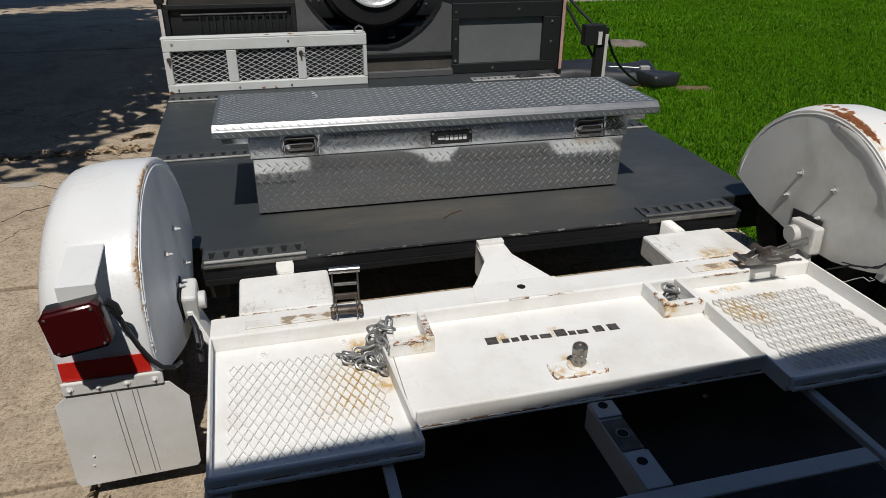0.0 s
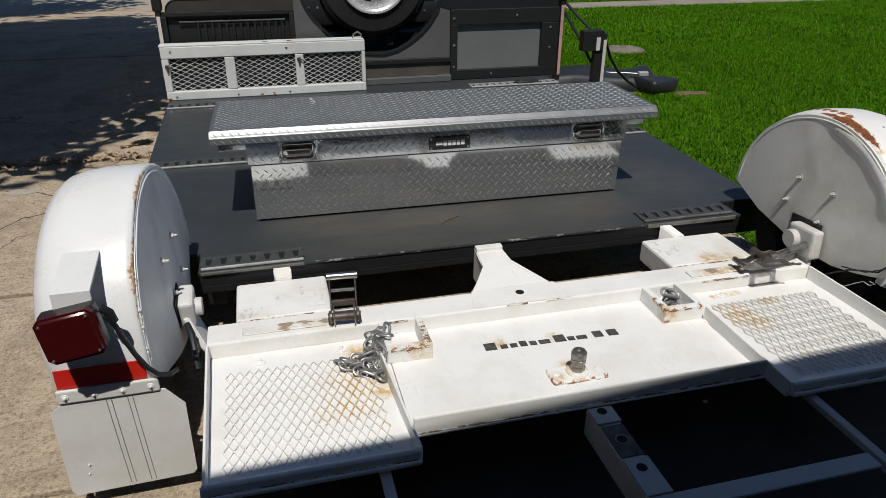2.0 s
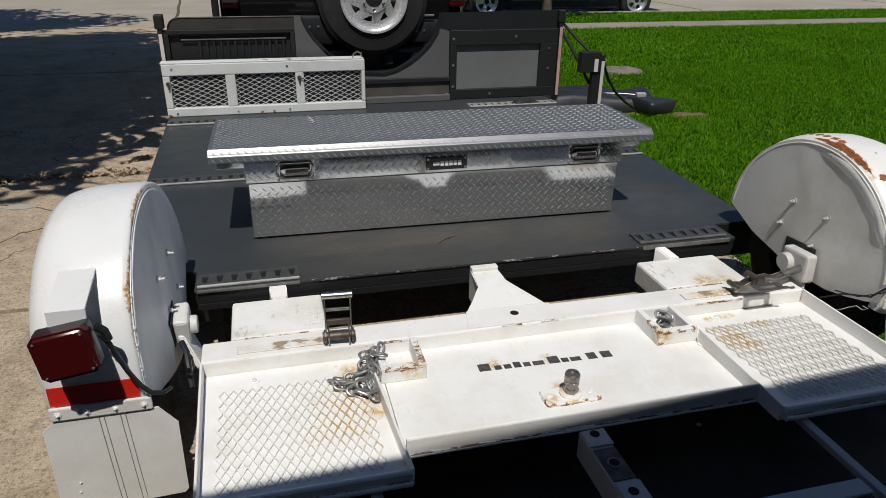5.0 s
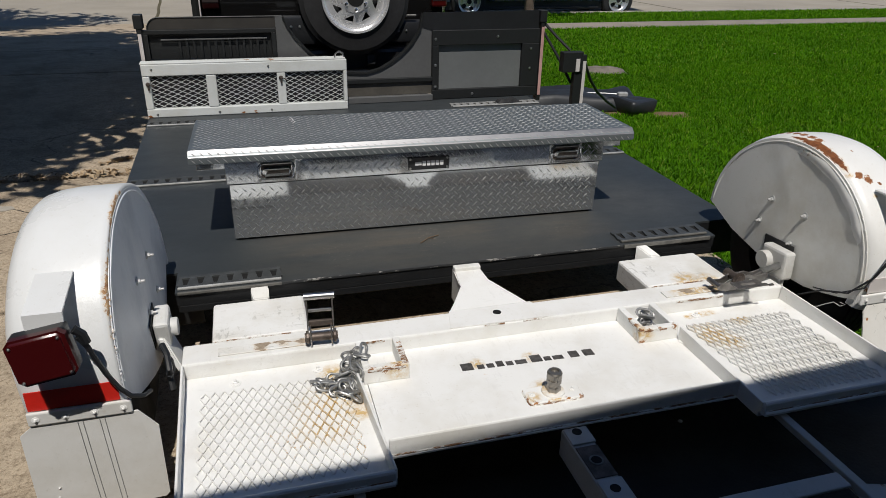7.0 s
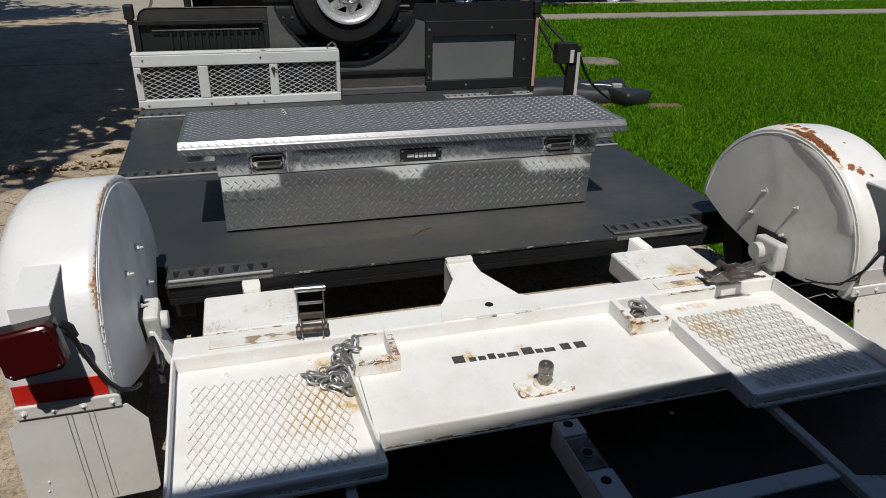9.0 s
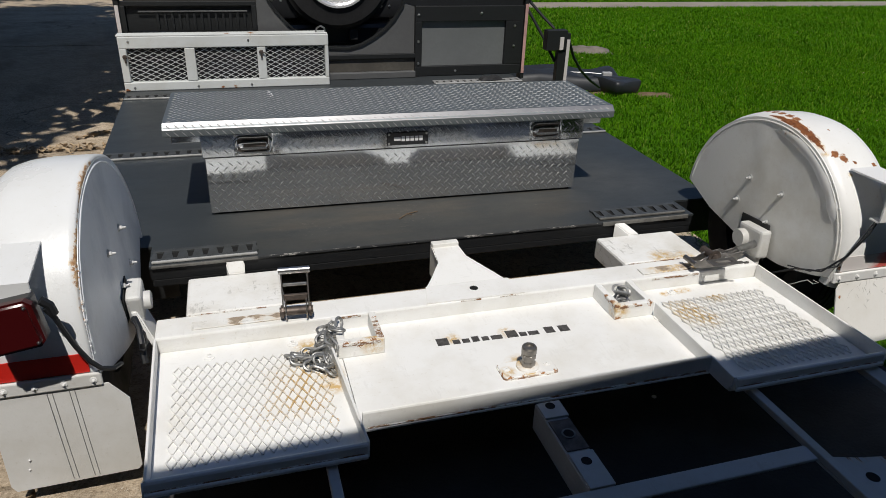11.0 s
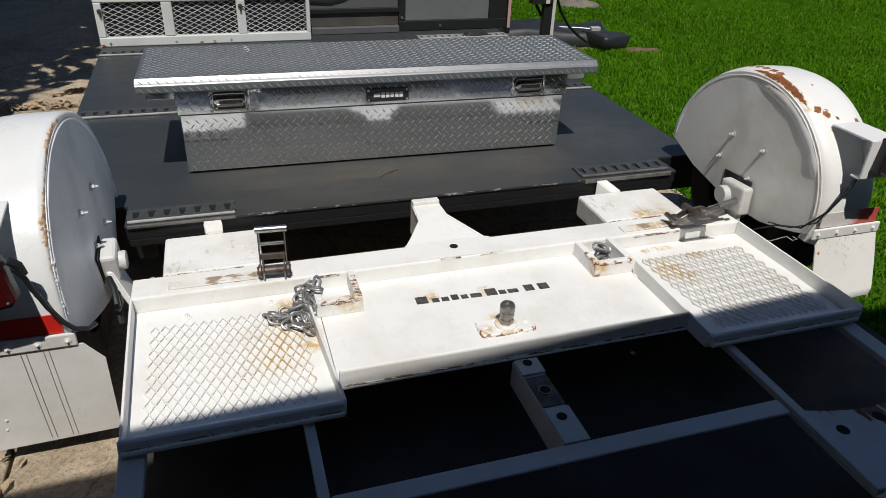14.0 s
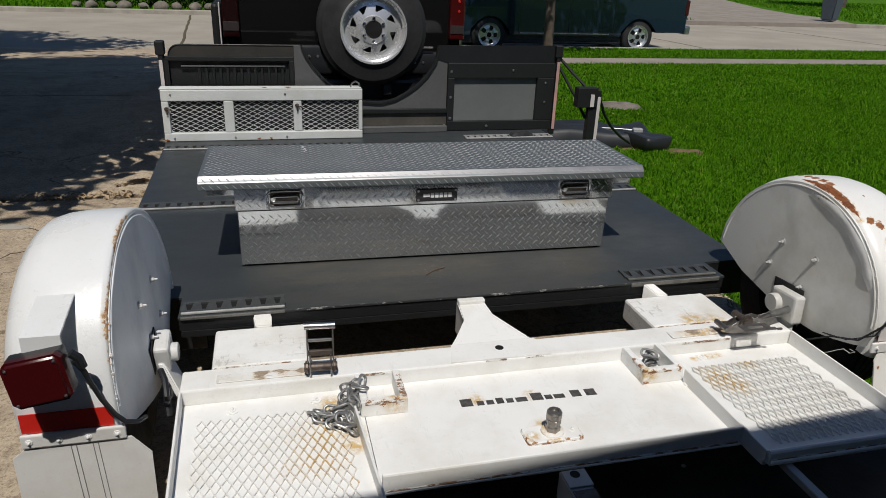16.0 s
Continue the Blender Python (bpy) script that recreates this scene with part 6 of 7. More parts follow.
for nm, a, b in (("bottom_rail", (-W, 0, 0), (W, 0.045, 0.054)), ("top_rail", (-W, 0, H - 0.072), (W, 0.045, H)), ("end_stile", (-W, 0.001, 0.0545), (-W + 0.043, 0.044, H - 0.0725)), ("end_stile", (W - 0.024, 0.001, 0.0545), (W, 0.044, H - 0.0725)),
                 ("mid_stile", (-0.260, 0.0012, 0.0545), (-0.198, 0.0435, H - 0.0725)), ("mid_stile", (0.180, 0.0012, 0.0545), (0.234, 0.0435, H - 0.0725))):
    boxed(nm, a, b, RACK_PAINT, rack, 0.005)
boxed("top_flange", (-W - 0.004, 0.002, H + 0.0005), (W - 0.006, 0.09, H + 0.009), RACK_PAINT, rack, 0.002)
boxed("backing", (-W + 0.02, 0.10, 0.02), (W - 0.02, 0.106, H - 0.02), BLACK_STEEL, rack, 0.001, "dark sheet behind the mesh")
for a, b in ((-W + 0.041, -0.259), (-0.199, 0.181), (0.233, W - 0.023)):
    bm = bmesh.new()
    diamond_mesh(bm, 0.053, H - 0.071, a, b, lambda u, v, h: Vector((v, 0.022 - h, u)), 0.030, 0.060, 0.0036, 0.005)
    tagged(part("expanded_mesh", bm, RACK_PAINT, rack), "", "", "", "stuff")
for x, z in ((-W + 0.03, 0.20), (0.205, 0.215)):
    bm = bmesh.new()
    lathe(bm, [(0.0, -0.001), (0.013, 0.0), (0.014, 0.006), (0.010, 0.010), (0.0, 0.011)], (x, -0.0005, z + 0.012), (0, -1, 0), 14)
    box(bm, (x - 0.004, -0.009, z - 0.026), (x + 0.007, -0.0005, z + 0.002), 0.002)
    sweep(bm, [(x + 0.006, -0.008, z + 0.012), (x + 0.024, -0.011, z + 0.006), (x + 0.034, -0.008, z - 0.004)], 0.0035, 6)
    part("catch", bm, BROWN_STEEL, rack, "small rusty catch", True)
for x, z in ((-W + 0.06, 0.02), (-W + 0.06, H - 0.03), (0.13, 0.02), (0.13, H - 0.03), (-0.2, 0.02)):
    shared("rivet", SMALL_BOLT, rack, pose(x, 0.0, z, 90, 0, 0) @ Matrix.Scale(0.7, 4))


bm = bmesh.new()
sweep(bm, [(W - 0.075, 0.02, H + 0.008), (W - 0.07, 0.02, H + 0.035), (W - 0.045, 0.018, H + 0.05), (W - 0.02, 0.02, H + 0.035), (W - 0.015, 0.02, H + 0.008)], 0.006, 7)
part("shackle", bm, ZINC, rack, "small bright shackle on the rail", True)
bm = bmesh.new()
for k in range(3):
    sweep(bm, [(-0.505 + 0.006 * k, 0.385 - 0.028 * k, zt + 0.0012), (-0.495 + 0.004 * k, 0.37 - 0.03 * k, zt + 0.0014), (-0.508 + 0.005 * k, 0.35 - 0.03 * k, zt + 0.0012)], 0.0022, 5, flat=0.4)
part("chalk_mark", bm, PALE_PRINT, lid, "pale scrawl on the lid", True)


# ---- vehicles ----
def spoke_wheel(root, o, out, r_tyre, r_rim, w, rim_mat, spokes, tyre_label, rim_label):
    """A wheel whose face looks along `out` (a vector); parts under root."""
    out = Vector(out).normalized()
    o = Vector(o)
    bm = bmesh.new()
    prof = [(r_rim * 0.97, 0.02), (r_rim + 0.012, 0.008), (r_tyre * 0.80, 0.0), (r_tyre * 0.92, -0.01), (r_tyre * 0.975, -0.03)]
    n = 6
    for k in range(n):
        h, d = -0.035 - (w - 0.07) * k / n, (w - 0.07) / n
        prof += [(r_tyre, h), (r_tyre, h - d * 0.72), (r_tyre - 0.011, h - d * 0.78), (r_tyre - 0.011, h - d * 0.95)]
    prof += [(r_tyre * 0.97, -w + 0.03), (r_tyre * 0.9, -w), (r_rim, -w + 0.01)]
    lathe(bm, prof, o, out, 56, True)
    part("tyre", bm, RUBBER, root, tyre_label, True, 30)
    bm = bmesh.new()
    lathe(bm, [(r_rim * 1.03, 0.018), (r_rim * 1.02, 0.024), (r_rim * 0.95, 0.018), (r_rim * 0.90, -0.02), (r_rim * 0.80, -0.035), (r_rim * 0.79, -0.045), (r_rim * 0.9, -0.05), (r_rim * 1.0, 0.0)], o, out, 56, True)
    rim = part("rim", bm, rim_mat, root, rim_label, True, 35)
    ref = Vector((0, 0, 1))
    u = out.cross(ref).normalized()
    v = u.cross(out)
    for k in range(spokes):
        a = 2 * math.pi * k / spokes
        d = u * math.cos(a) + v * math.sin(a)
        e = out.cross(d)
        wi, wo = r_rim * 0.20, r_rim * (0.06 if spokes > 6 else 0.17)
        bm = bmesh.new()
        c = []
        for r, wd, h in ((r_rim * 0.30, wi * 0.62, -0.005), (r_rim * 0.55, wo, 0.002), (r_rim * 0.84, wo * 2.2, -0.03)):
            c.append([bm.verts.new(o + d * r + e * wd + out * h), bm.verts.new(o + d * r - e * wd + out * h), bm.verts.new(o + d * r - e * wd + out * (h - 0.02)), bm.verts.new(o + d * r + e * wd + out * (h - 0.02))])
        for p, q in zip(c, c[1:]):
            for i in range(4):
                bm.faces.new((p[i], p[(i + 1) % 4], q[(i + 1) % 4], q[i]))
        bm.faces.new(c[0])
        bm.faces.new(c[-1][::-1])
        part("spoke", bm, rim_mat, root)
    bm = bmesh.new()
    lathe(bm, [(r_rim * 0.40, -0.03), (r_rim * 0.40, -0.004), (r_rim * 0.37, 0.002), (r_rim * 0.24, 0.003), (r_rim * 0.22, 0.0)], o, out, 30)
    part("hub", bm, rim_mat, root, "", True, 30)
    bm = bmesh.new()
    lathe(bm, [(r_rim * 0.21, 0.0), (r_rim * 0.21, 0.006)], o, out, 24)
    part("hub_bore", bm, SHADE_BLACK, root)
    for k in range(6):
        a = 2 * math.pi * (k + 0.5) / 6
        p = o + (u * math.cos(a) + v * math.sin(a)) * r_rim * 0.335 + out * 0.002
        bm = bmesh.new()
        lathe(bm, [(0.013, 0), (0.013, 0.014), (0.008, 0.018)], p, out, 8)
        part("lug_nut", bm, CHROME, root)
    bm = bmesh.new()
    lathe(bm, [(r_rim * 0.9, -0.06), (r_rim * 0.9, -0.058)], o, out, 30)
    part("drum", bm, BLACK_STEEL, root)


def dish_wheel(root, o, out, r_tyre, r_rim, w, rim_mat, tyre_label, rim_label):
    """A steel off-road wheel: a dished disc with eight small triangular windows, inside a deep rim."""
    out, o = Vector(out).normalized(), Vector(o)
    bm = bmesh.new()
    prof = [(r_rim * 0.97, 0.02), (r_rim + 0.012, 0.008), (r_tyre * 0.80, 0.0), (r_tyre * 0.92, -0.01), (r_tyre * 0.975, -0.03)]
    n = 6
    for k in range(n):
        h, d = -0.035 - (w - 0.07) * k / n, (w - 0.07) / n
        prof += [(r_tyre, h), (r_tyre, h - d * 0.72), (r_tyre - 0.011, h - d * 0.78), (r_tyre - 0.011, h - d * 0.95)]
    prof += [(r_tyre * 0.97, -w + 0.03), (r_tyre * 0.9, -w), (r_rim, -w + 0.01)]
    lathe(bm, prof, o, out, 56, True)
    part("tyre", bm, RUBBER, root, tyre_label, True, 30)
    bm = bmesh.new()
    lathe(bm, [(r_rim * 1.03, 0.018), (r_rim * 1.02, 0.026), (r_rim * 0.97, 0.024), (r_rim * 0.95, 0.010), (r_rim * 0.90, 0.002), (r_rim * 0.885, -0.045), (r_rim * 0.9, -0.05), (r_rim * 1.0, -0.01)], o, out, 64, True)
    rim = part("rim", bm, rim_mat, root, rim_label, True, 35)
    u = out.cross(Vector((0, 0, 1))).normalized()
    v = u.cross(out)
    bm = bmesh.new()
    levels = [(0.40, -0.004, 6.0), (0.52, -0.012, 3.0), (0.70, -0.026, 11.5), (0.82, -0.034, 11.5), (0.893, -0.036, 11.5)]
    grid = []
    for f, h, half in levels:
        ring = []
        for k in range(8):
            mid = 45 * k + 10
            for a in (mid - half, mid - half * 0.33, mid + half * 0.33, mid + half, mid + half + (45 - 2 * half) * 0.33, mid + half + (45 - 2 * half) * 0.66):
                q = radians(a + (8 if 0.6 < f < 0.75 else 0))
                ring.append(bm.verts.new(o + (u * math.cos(q) + v * math.sin(q)) * (r_rim * f) + out * h))
        grid.append(ring)
    for lv in range(4):
        for k in range(48):
            if lv == 1 and k % 6 < 3:
                continue
            bm.faces.new((grid[lv][k], grid[lv][(k + 1) % 48], grid[lv + 1][(k + 1) % 48], grid[lv + 1][k]))
    bmesh.ops.recalc_face_normals(bm, faces=bm.faces)
    bmesh.ops.solidify(bm, geom=bm.faces[:], thickness=0.006)
    part("wheel_disc", bm, rim_mat, root, "white dished disc with eight triangular windows", True, 30)
    bm = bmesh.new()
    lathe(bm, [(r_rim * 0.43, -0.02), (r_rim * 0.42, 0.002), (r_rim * 0.40, 0.008), (r_rim * 0.27, 0.010), (r_rim * 0.255, 0.004)], o, out, 40)
    part("hub", bm, rim_mat, root, "", True, 30)
    bm = bmesh.new()
    lathe(bm, [(r_rim * 0.25, 0.004), (r_rim * 0.25, 0.0115)], o, out, 30)
    part("hub_bore", bm, SHADE_BLACK, root)
    for k in range(6):
        a = 2 * math.pi * (k + 0.5) / 6
        p = o + (u * math.cos(a) + v * math.sin(a)) * r_rim * 0.335 + out * 0.008
        bm = bmesh.new()
        lathe(bm, [(0.012, 0), (0.012, 0.012), (0.007, 0.016)], p, out, 8)
        part("lug_nut", bm, CHROME, root)
    bm = bmesh.new()
    lathe(bm, [(r_rim * 0.9, -0.075), (r_rim * 0.9, -0.072)], o, out, 30)
    part("drum", bm, BLACK_STEEL, root)


WHEEL_WHITE = simple("white_wheel_paint", (0.74, 0.74, 0.74), 0.26, 0.6, 0.12, 12, 90, 0.05, 0.0008)
WHEEL_ALLOY = simple("silver_alloy", (0.78, 0.78, 0.77), 0.3, 0.85, 0.12, 12, 90, 0.05, 0.0008)


def profile_body(bm, sections):
    """Skins a body through cross-sections; each is a list of points in the same order."""
    rings = [[bm.verts.new(p) for p in s] for s in sections]
    n = len(rings[0])
    for a, b in zip(rings, rings[1:]):
        for k in range(n):
            bm.faces.new((a[k], a[(k + 1) % n], b[(k + 1) % n], b[k]))
    bm.faces.new(rings[0][::-1])
    bm.faces.new(rings[-1])


# One red lens in two tones: darkened for shade left, brighter for light right.
SHADED_LENS = lens_red("shaded_red_lens", (0.012, 0.0012, 0.0012))
LIT_LENS = lens_red("lit_red_lens", (0.055, 0.003, 0.0025))
DUSTY_LENS = simple("dusty_clear_lens", (0.045, 0.036, 0.035), 0.3, 0, 0.2, 20, 90, 0.1, 0.001)
suv = thing("parked_suv", "black off-road vehicle seen from behind with a white-wheeled spare", "car")
SX, SY = -0.135, 3.46


def suv_ring(y, half, z0, z1, tuck):
    pts = []
    for x, z in ((-half + 0.05, z0), (-half, z0 + 0.08), (-half - 0.01, 0.95), (-half + tuck * 0.2, 1.1), (-half + tuck, z1 - 0.12), (-half + tuck + 0.12, z1)):
        pts.append((x, z))
    full = pts + [(-x, z) for x, z in reversed(pts)]
    return [(SX + x, y, z) for x, z in full]


bm = bmesh.new()
profile_body(bm, [suv_ring(SY + 0.03, 0.84, 0.60, 1.74, 0.10), suv_ring(SY + 0.10, 0.88, 0.52, 1.80, 0.10), suv_ring(SY + 2.3, 0.88, 0.50, 1.82, 0.10), suv_ring(SY + 2.7, 0.88, 0.50, 1.74, 0.16), suv_ring(SY + 3.2, 0.88, 0.50, 1.16, 0.1), suv_ring(SY + 4.1, 0.82, 0.50, 1.06, 0.06)])
part("body", bm, SUV_PAINT, suv, "glossy black body", True, 40)
boxed("rear_window", (SX - 0.62, SY - 0.004, 1.28), (SX + 0.62, SY + 0.028, 1.66), CAR_GLASS, suv, 0.01)
boxed("bumper", (SX - 0.86, SY - 0.12, 0.50), (SX + 0.86, SY + 0.029, 0.66), BLACK_PLASTIC, suv, 0.03)
for s in (-1, 1):
    lamp = boxed("tail_light", (SX + s * 0.757, SY - 0.015, 0.93), (SX + s * 0.872, SY + 0.11, 1.32), SHADED_LENS if s < 0 else LIT_LENS, suv, 0.012, "tall red tail light")
    boxed("reverse_lens", (SX + s * 0.762, SY - 0.019, 0.975), (SX + s * 0.867, SY - 0.0152, 1.035), DUSTY_LENS, lamp, 0.002)
    # Bright red discs paint two small reflections in the right lens.
    for z in (1.135, 1.205) if s > 0 else ():
        bm = bmesh.new()
        lathe(bm, [(0.010, 0.0), (0.008, 0.004)], (SX + s * 0.825, SY - 0.0155, z), (0, -1, 0), 14)
        part("reflector", bm, RED_TAPE, lamp, "bright red disc painted for a reflection in the lens")
    for y in (SY + 0.85, SY + 3.3):
        w = thing("wheel", "", "")
        w.parent = suv
        spoke_wheel(w, (SX + s * 0.90, y, 0.37), (s, 0, 0), 0.37, 0.21, 0.24, WHEEL_WHITE, 8, "", "")
    for y in (SY + 0.85, SY + 3.3):
        bm = bmesh.new()
        arc = [(0.47 * math.cos(radians(q)), 0.47 * math.sin(radians(q))) for q in range(0, 181, 12)]
        sweep(bm, [(SX + s * 0.905, y + c, 0.40 + d) for c, d in arc], 0.035, 6)
        part("wheel_arch", bm, BLACK_PLASTIC, suv, "", True)
boxed("corner_strip", (SX - 0.892, SY - 0.006, 0.88), (SX - 0.882, SY + 0.05, 1.16), PALE_TAPE, suv, 0.004, "pale strip at the body corner")
boxed("wheel_flare", (SX - 0.945, SY + 0.06, 0.50), (SX - 0.893, SY + 1.4, 1.15), HEAD_BLACK, suv, 0.03, "black side flare")
spare = thing("spare_wheel", "", "")
spare.parent = suv
dish_wheel(spare, (0.016, SY - 0.235, 1.018), (0, -1, 0), 0.385, 0.230, 0.22, WHEEL_WHITE, "black off-road spare tyre", "white steel rim with a polished lip")
boxed("spare_carrier", (-0.03, SY - 0.015, 0.92), (0.06, SY + 0.028, 1.11), BLACK_STEEL, spare, 0.004)
for x0, x1, z0, z1 in ((-0.56, -0.26, 0.70, 0.90), (0.20, 0.62, 0.70, 0.86)):
    bm = bmesh.new()
    box(bm, (x0, SY - 0.17, z0), (x1, SY - 0.1205, z1), 0.022)
    cap = part("bumper_cap", bm, BLACK_PLASTIC, suv, "glossy black corner of the bumper", True, 40)
    for k in range(2):
        shared("screw", SMALL_BOLT, cap, pose(x0 + 0.13 + 0.06 * k, SY - 0.17, z1 - 0.075, 90, 0, 0))
boxed("step_bar", (0.34, SY - 0.19, 0.885), (0.46, SY - 0.175, 0.90), ANGLE_GREY, suv, 0.004, "pale edge of the step")
boxed("tow_hook", (0.10, SY - 0.16, 0.55), (0.16, SY - 0.121, 0.62), BLACK_STEEL, suv, 0.006)


# pickup on the street
truck = thing("parked_pickup", "dark slate-blue crew-cab pickup parked along the kerb", "pickup truck")
TY, TX0, TX1 = 12.52, 3.15, 8.55
wheels_x = (4.0, 7.42)


def side_outline(lo, hi):
    """Side of the body with the two wheel openings cut out of its lower edge."""
    pts = [(TX0 + 0.05, lo + 0.05)]
    for wx in wheels_x:
        for q in range(180, -1, -15):
            pts.append((wx + 0.43 * math.cos(radians(q)), max(lo + (0.19 if q < 60 and wx > 6 else 0.0), 0.34 + 0.43 * math.sin(radians(q)))))
    pts += [(TX1 - 0.02, lo + 0.20)]
    return pts + hi


hi = [(TX1 + 0.02, 1.10), (TX1 - 0.01, 1.22), (6.86, 1.22), (6.80, 1.23), (4.55, 1.20), (3.5, 1.12), (TX0 + 0.06, 0.98), (TX0, 0.6)]
bm = bmesh.new()
prism(bm, side_outline(0.24, hi), 1, TY, TY + 1.7)
bmesh.ops.bevel(bm, geom=[e for e in bm.edges if abs((e.verts[0].co - e.verts[1].co).y) < 1e-6 and e.verts[0].co.z > 0.5 and e.verts[1].co.z > 0.5], offset=0.05, segments=3, affect="EDGES")
part("body", bm, TRUCK_PAINT, truck, "glossy slate-blue body", True, 40)
bm = bmesh.new()
prism(bm, [(4.5, 1.202), (5.15, 1.72), (5.4, 1.78), (6.5, 1.78), (6.78, 1.70), (6.86, 1.222)], 1, TY + 0.09, TY + 1.61)
bmesh.ops.bevel(bm, geom=bm.edges[:], offset=0.06, segments=3, affect="EDGES")
part("cab", bm, TRUCK_PAINT, truck, "", True, 40)
for x0, x1, x2, x3 in ((4.78, 5.70, 5.70, 5.26), (5.80, 6.72, 6.64, 5.80)):
    bm = bmesh.new()
    prism(bm, [(x0, 1.26), (x1, 1.26), (x2, 1.66), (x3, 1.66)], 1, TY + 0.078, TY + 0.089)
    part("side_window", bm, CAR_GLASS, truck)
for x in (4.62, 5.75, 6.80):
    boxed("door_seam", (x, TY - 0.0015, 0.38), (x + 0.012, TY + 0.0008, 1.18), BLACK_STEEL, truck, 0.0)
for x in (5.45, 6.52):
    boxed("door_handle", (x, TY - 0.03, 1.03), (x + 0.17, TY - 0.0005, 1.065), TRUCK_PAINT, truck, 0.01)
boxed("rub_strip", (4.66, TY - 0.02, 0.375), (6.70, TY - 0.0005, 0.397), ZINC, truck, 0.006, "pale side moulding")
boxed("sill", (4.5, TY + 0.02, 0.18), (6.95, TY + 0.15, 0.219), BLACK_PLASTIC, truck, 0.01)
boxed("chassis", (TX0 + 0.25, TY + 0.12, 0.16), (7.2, TY + 1.58, 0.42), BLACK_STEEL, truck, 0.02, "black underside")
boxed("front_bumper", (TX0 - 0.09, TY + 0.02, 0.38), (TX0 + 0.02, TY + 1.68, 0.60), ZINC, truck, 0.03)
boxed("rear_bumper", (TX1 + 0.0005, TY + 0.02, 0.40), (TX1 + 0.14, TY + 1.68, 0.58), ZINC, truck, 0.03)
boxed("headlight", (TX0 + 0.005, TY - 0.006, 0.76), (TX0 + 0.30, TY + 0.30, 0.92), AMBER, truck, 0.02)
boxed("tail_light", (TX1 - 0.07, TY - 0.006, 0.80), (TX1 + 0.026, TY + 0.14, 1.12), TAIL_RED, truck, 0.015)
for wx in wheels_x:
    for s, y in ((-1, TY + 0.03), (1, TY + 1.67)):
        w = thing("wheel", "", "")
        w.parent = truck
        spoke_wheel(w, (wx, y, 0.335), (0, s, 0), 0.365, 0.235, 0.23, WHEEL_ALLOY, 5, "", "five-spoke silver alloy wheel")

truck.matrix_basis = pose(-0.16, 0.03, -0.235)

bin_ = thing("wheelie_bin", "dark grey-blue wheeled rubbish bin by the far kerb", "bin")
bm = bmesh.new()
prof = [[(sx * w, sy * w, z) for sx, sy in ((-1, -1), (1, -1), (1, 1), (-1, 1))] for w, z in ((0.25, 0.05), (0.33, 1.05))]
profile_body(bm, prof)
bmesh.ops.bevel(bm, geom=bm.edges[:], offset=0.05, segments=2, affect="EDGES")
part("bin_body", bm, BIN_PLASTIC, bin_, "", True)
boxed("bin_lid", (-0.35, -0.36, 1.055), (0.35, 0.36, 1.12), BIN_PLASTIC, bin_, 0.025)
bin_.matrix_basis = pose(20.35, 21.75, -0.105, 0, 0, 20) @ Matrix.Scale(0.92, 4)


# ---- things on the ground ----
def lump(bm, w, d, h, nx, ny, seed, edge=0.35):
    """A sagging sheet-like mound with folds."""
    grid = []
    for i in range(nx + 1):
        row = []
        for j in range(ny + 1):
            u, v = i / nx * 2 - 1, j / ny * 2 - 1
            f = max(0.0, 1 - abs(u) ** 4) * max(0.0, 1 - abs(v) ** 3)
            n = noise.noise(Vector((u * 2.1 + seed, v * 1.3, seed)))
            row.append(bm.verts.new((u * w / 2 * (1 + 0.08 * noise.noise(Vector((v * 2, seed, 0)))), v * d / 2 * (1 + 0.16 * noise.noise(Vector((u * 2.5, seed, 4)))), h * f ** edge * (0.75 + 0.5 * n))))
        grid.append(row)
    for i in range(nx):
        for j in range(ny):
            bm.faces.new((grid[i][j], grid[i + 1][j], grid[i + 1][j + 1], grid[i][j + 1]))


DULL_PLASTIC = simple("dull_black_plastic", (0.022, 0.024, 0.028), 0.5, 0, 0.3, 6, 80, 0.1, 0.001)
shell = thing("plastic_cover", "dull black plastic cover lying on the grass", "plastic cover")


def moulded(w, d, h, flare, seed):
    """A hollow-looking moulded shell: rounded, wider at its rim, a little warped."""
    bm = bmesh.new()
    box(bm, (-w / 2, -d / 2, 0), (w / 2, d / 2, h), 0.035)
    bmesh.ops.subdivide_edges(bm, edges=[e for e in bm.edges if e.calc_length() > 0.12], cuts=5, use_grid_fill=True)
    for v in bm.verts:
        k = 1 + flare * (v.co.z / h)
        v.co.x *= k
        v.co.y *= k
        v.co.z += 0.055 * noise.noise(Vector((v.co.x * 3.2, v.co.y * 5, seed))) * (v.co.z / h)
        v.co.y += 0.03 * noise.noise(Vector((v.co.x * 4, v.co.z * 9, seed + 3)))
    return bm


part("cover_shell", moulded(1.12, 0.60, 0.135, -0.12, 2.3), DULL_PLASTIC, shell, "", True, 50)
end_cap = part("cover_end", moulded(0.30, 0.28, 0.13, 0.16, 5.1), DULL_PLASTIC, shell, "", True, 50)
end_cap.matrix_local = pose(0.40, -0.26, 0.0, 0, 5, 30)
bm = bmesh.new()
sweep(bm, [(-0.42, -0.06, 0.145), (-0.1, -0.07, 0.148), (0.2, -0.09, 0.142), (0.34, -0.14, 0.14)], 0.006, 6)
part("edge_strip", bm, LIP_STEEL, shell, "pale strip along the cover", True)
boxed("clip", (0.30, -0.18, 0.125), (0.39, -0.13, 0.165), LIP_STEEL, shell, 0.008, "pale crumpled clip")
shell.matrix_basis = pose(2.26, 4.12, -0.045, 0, 0, -9)
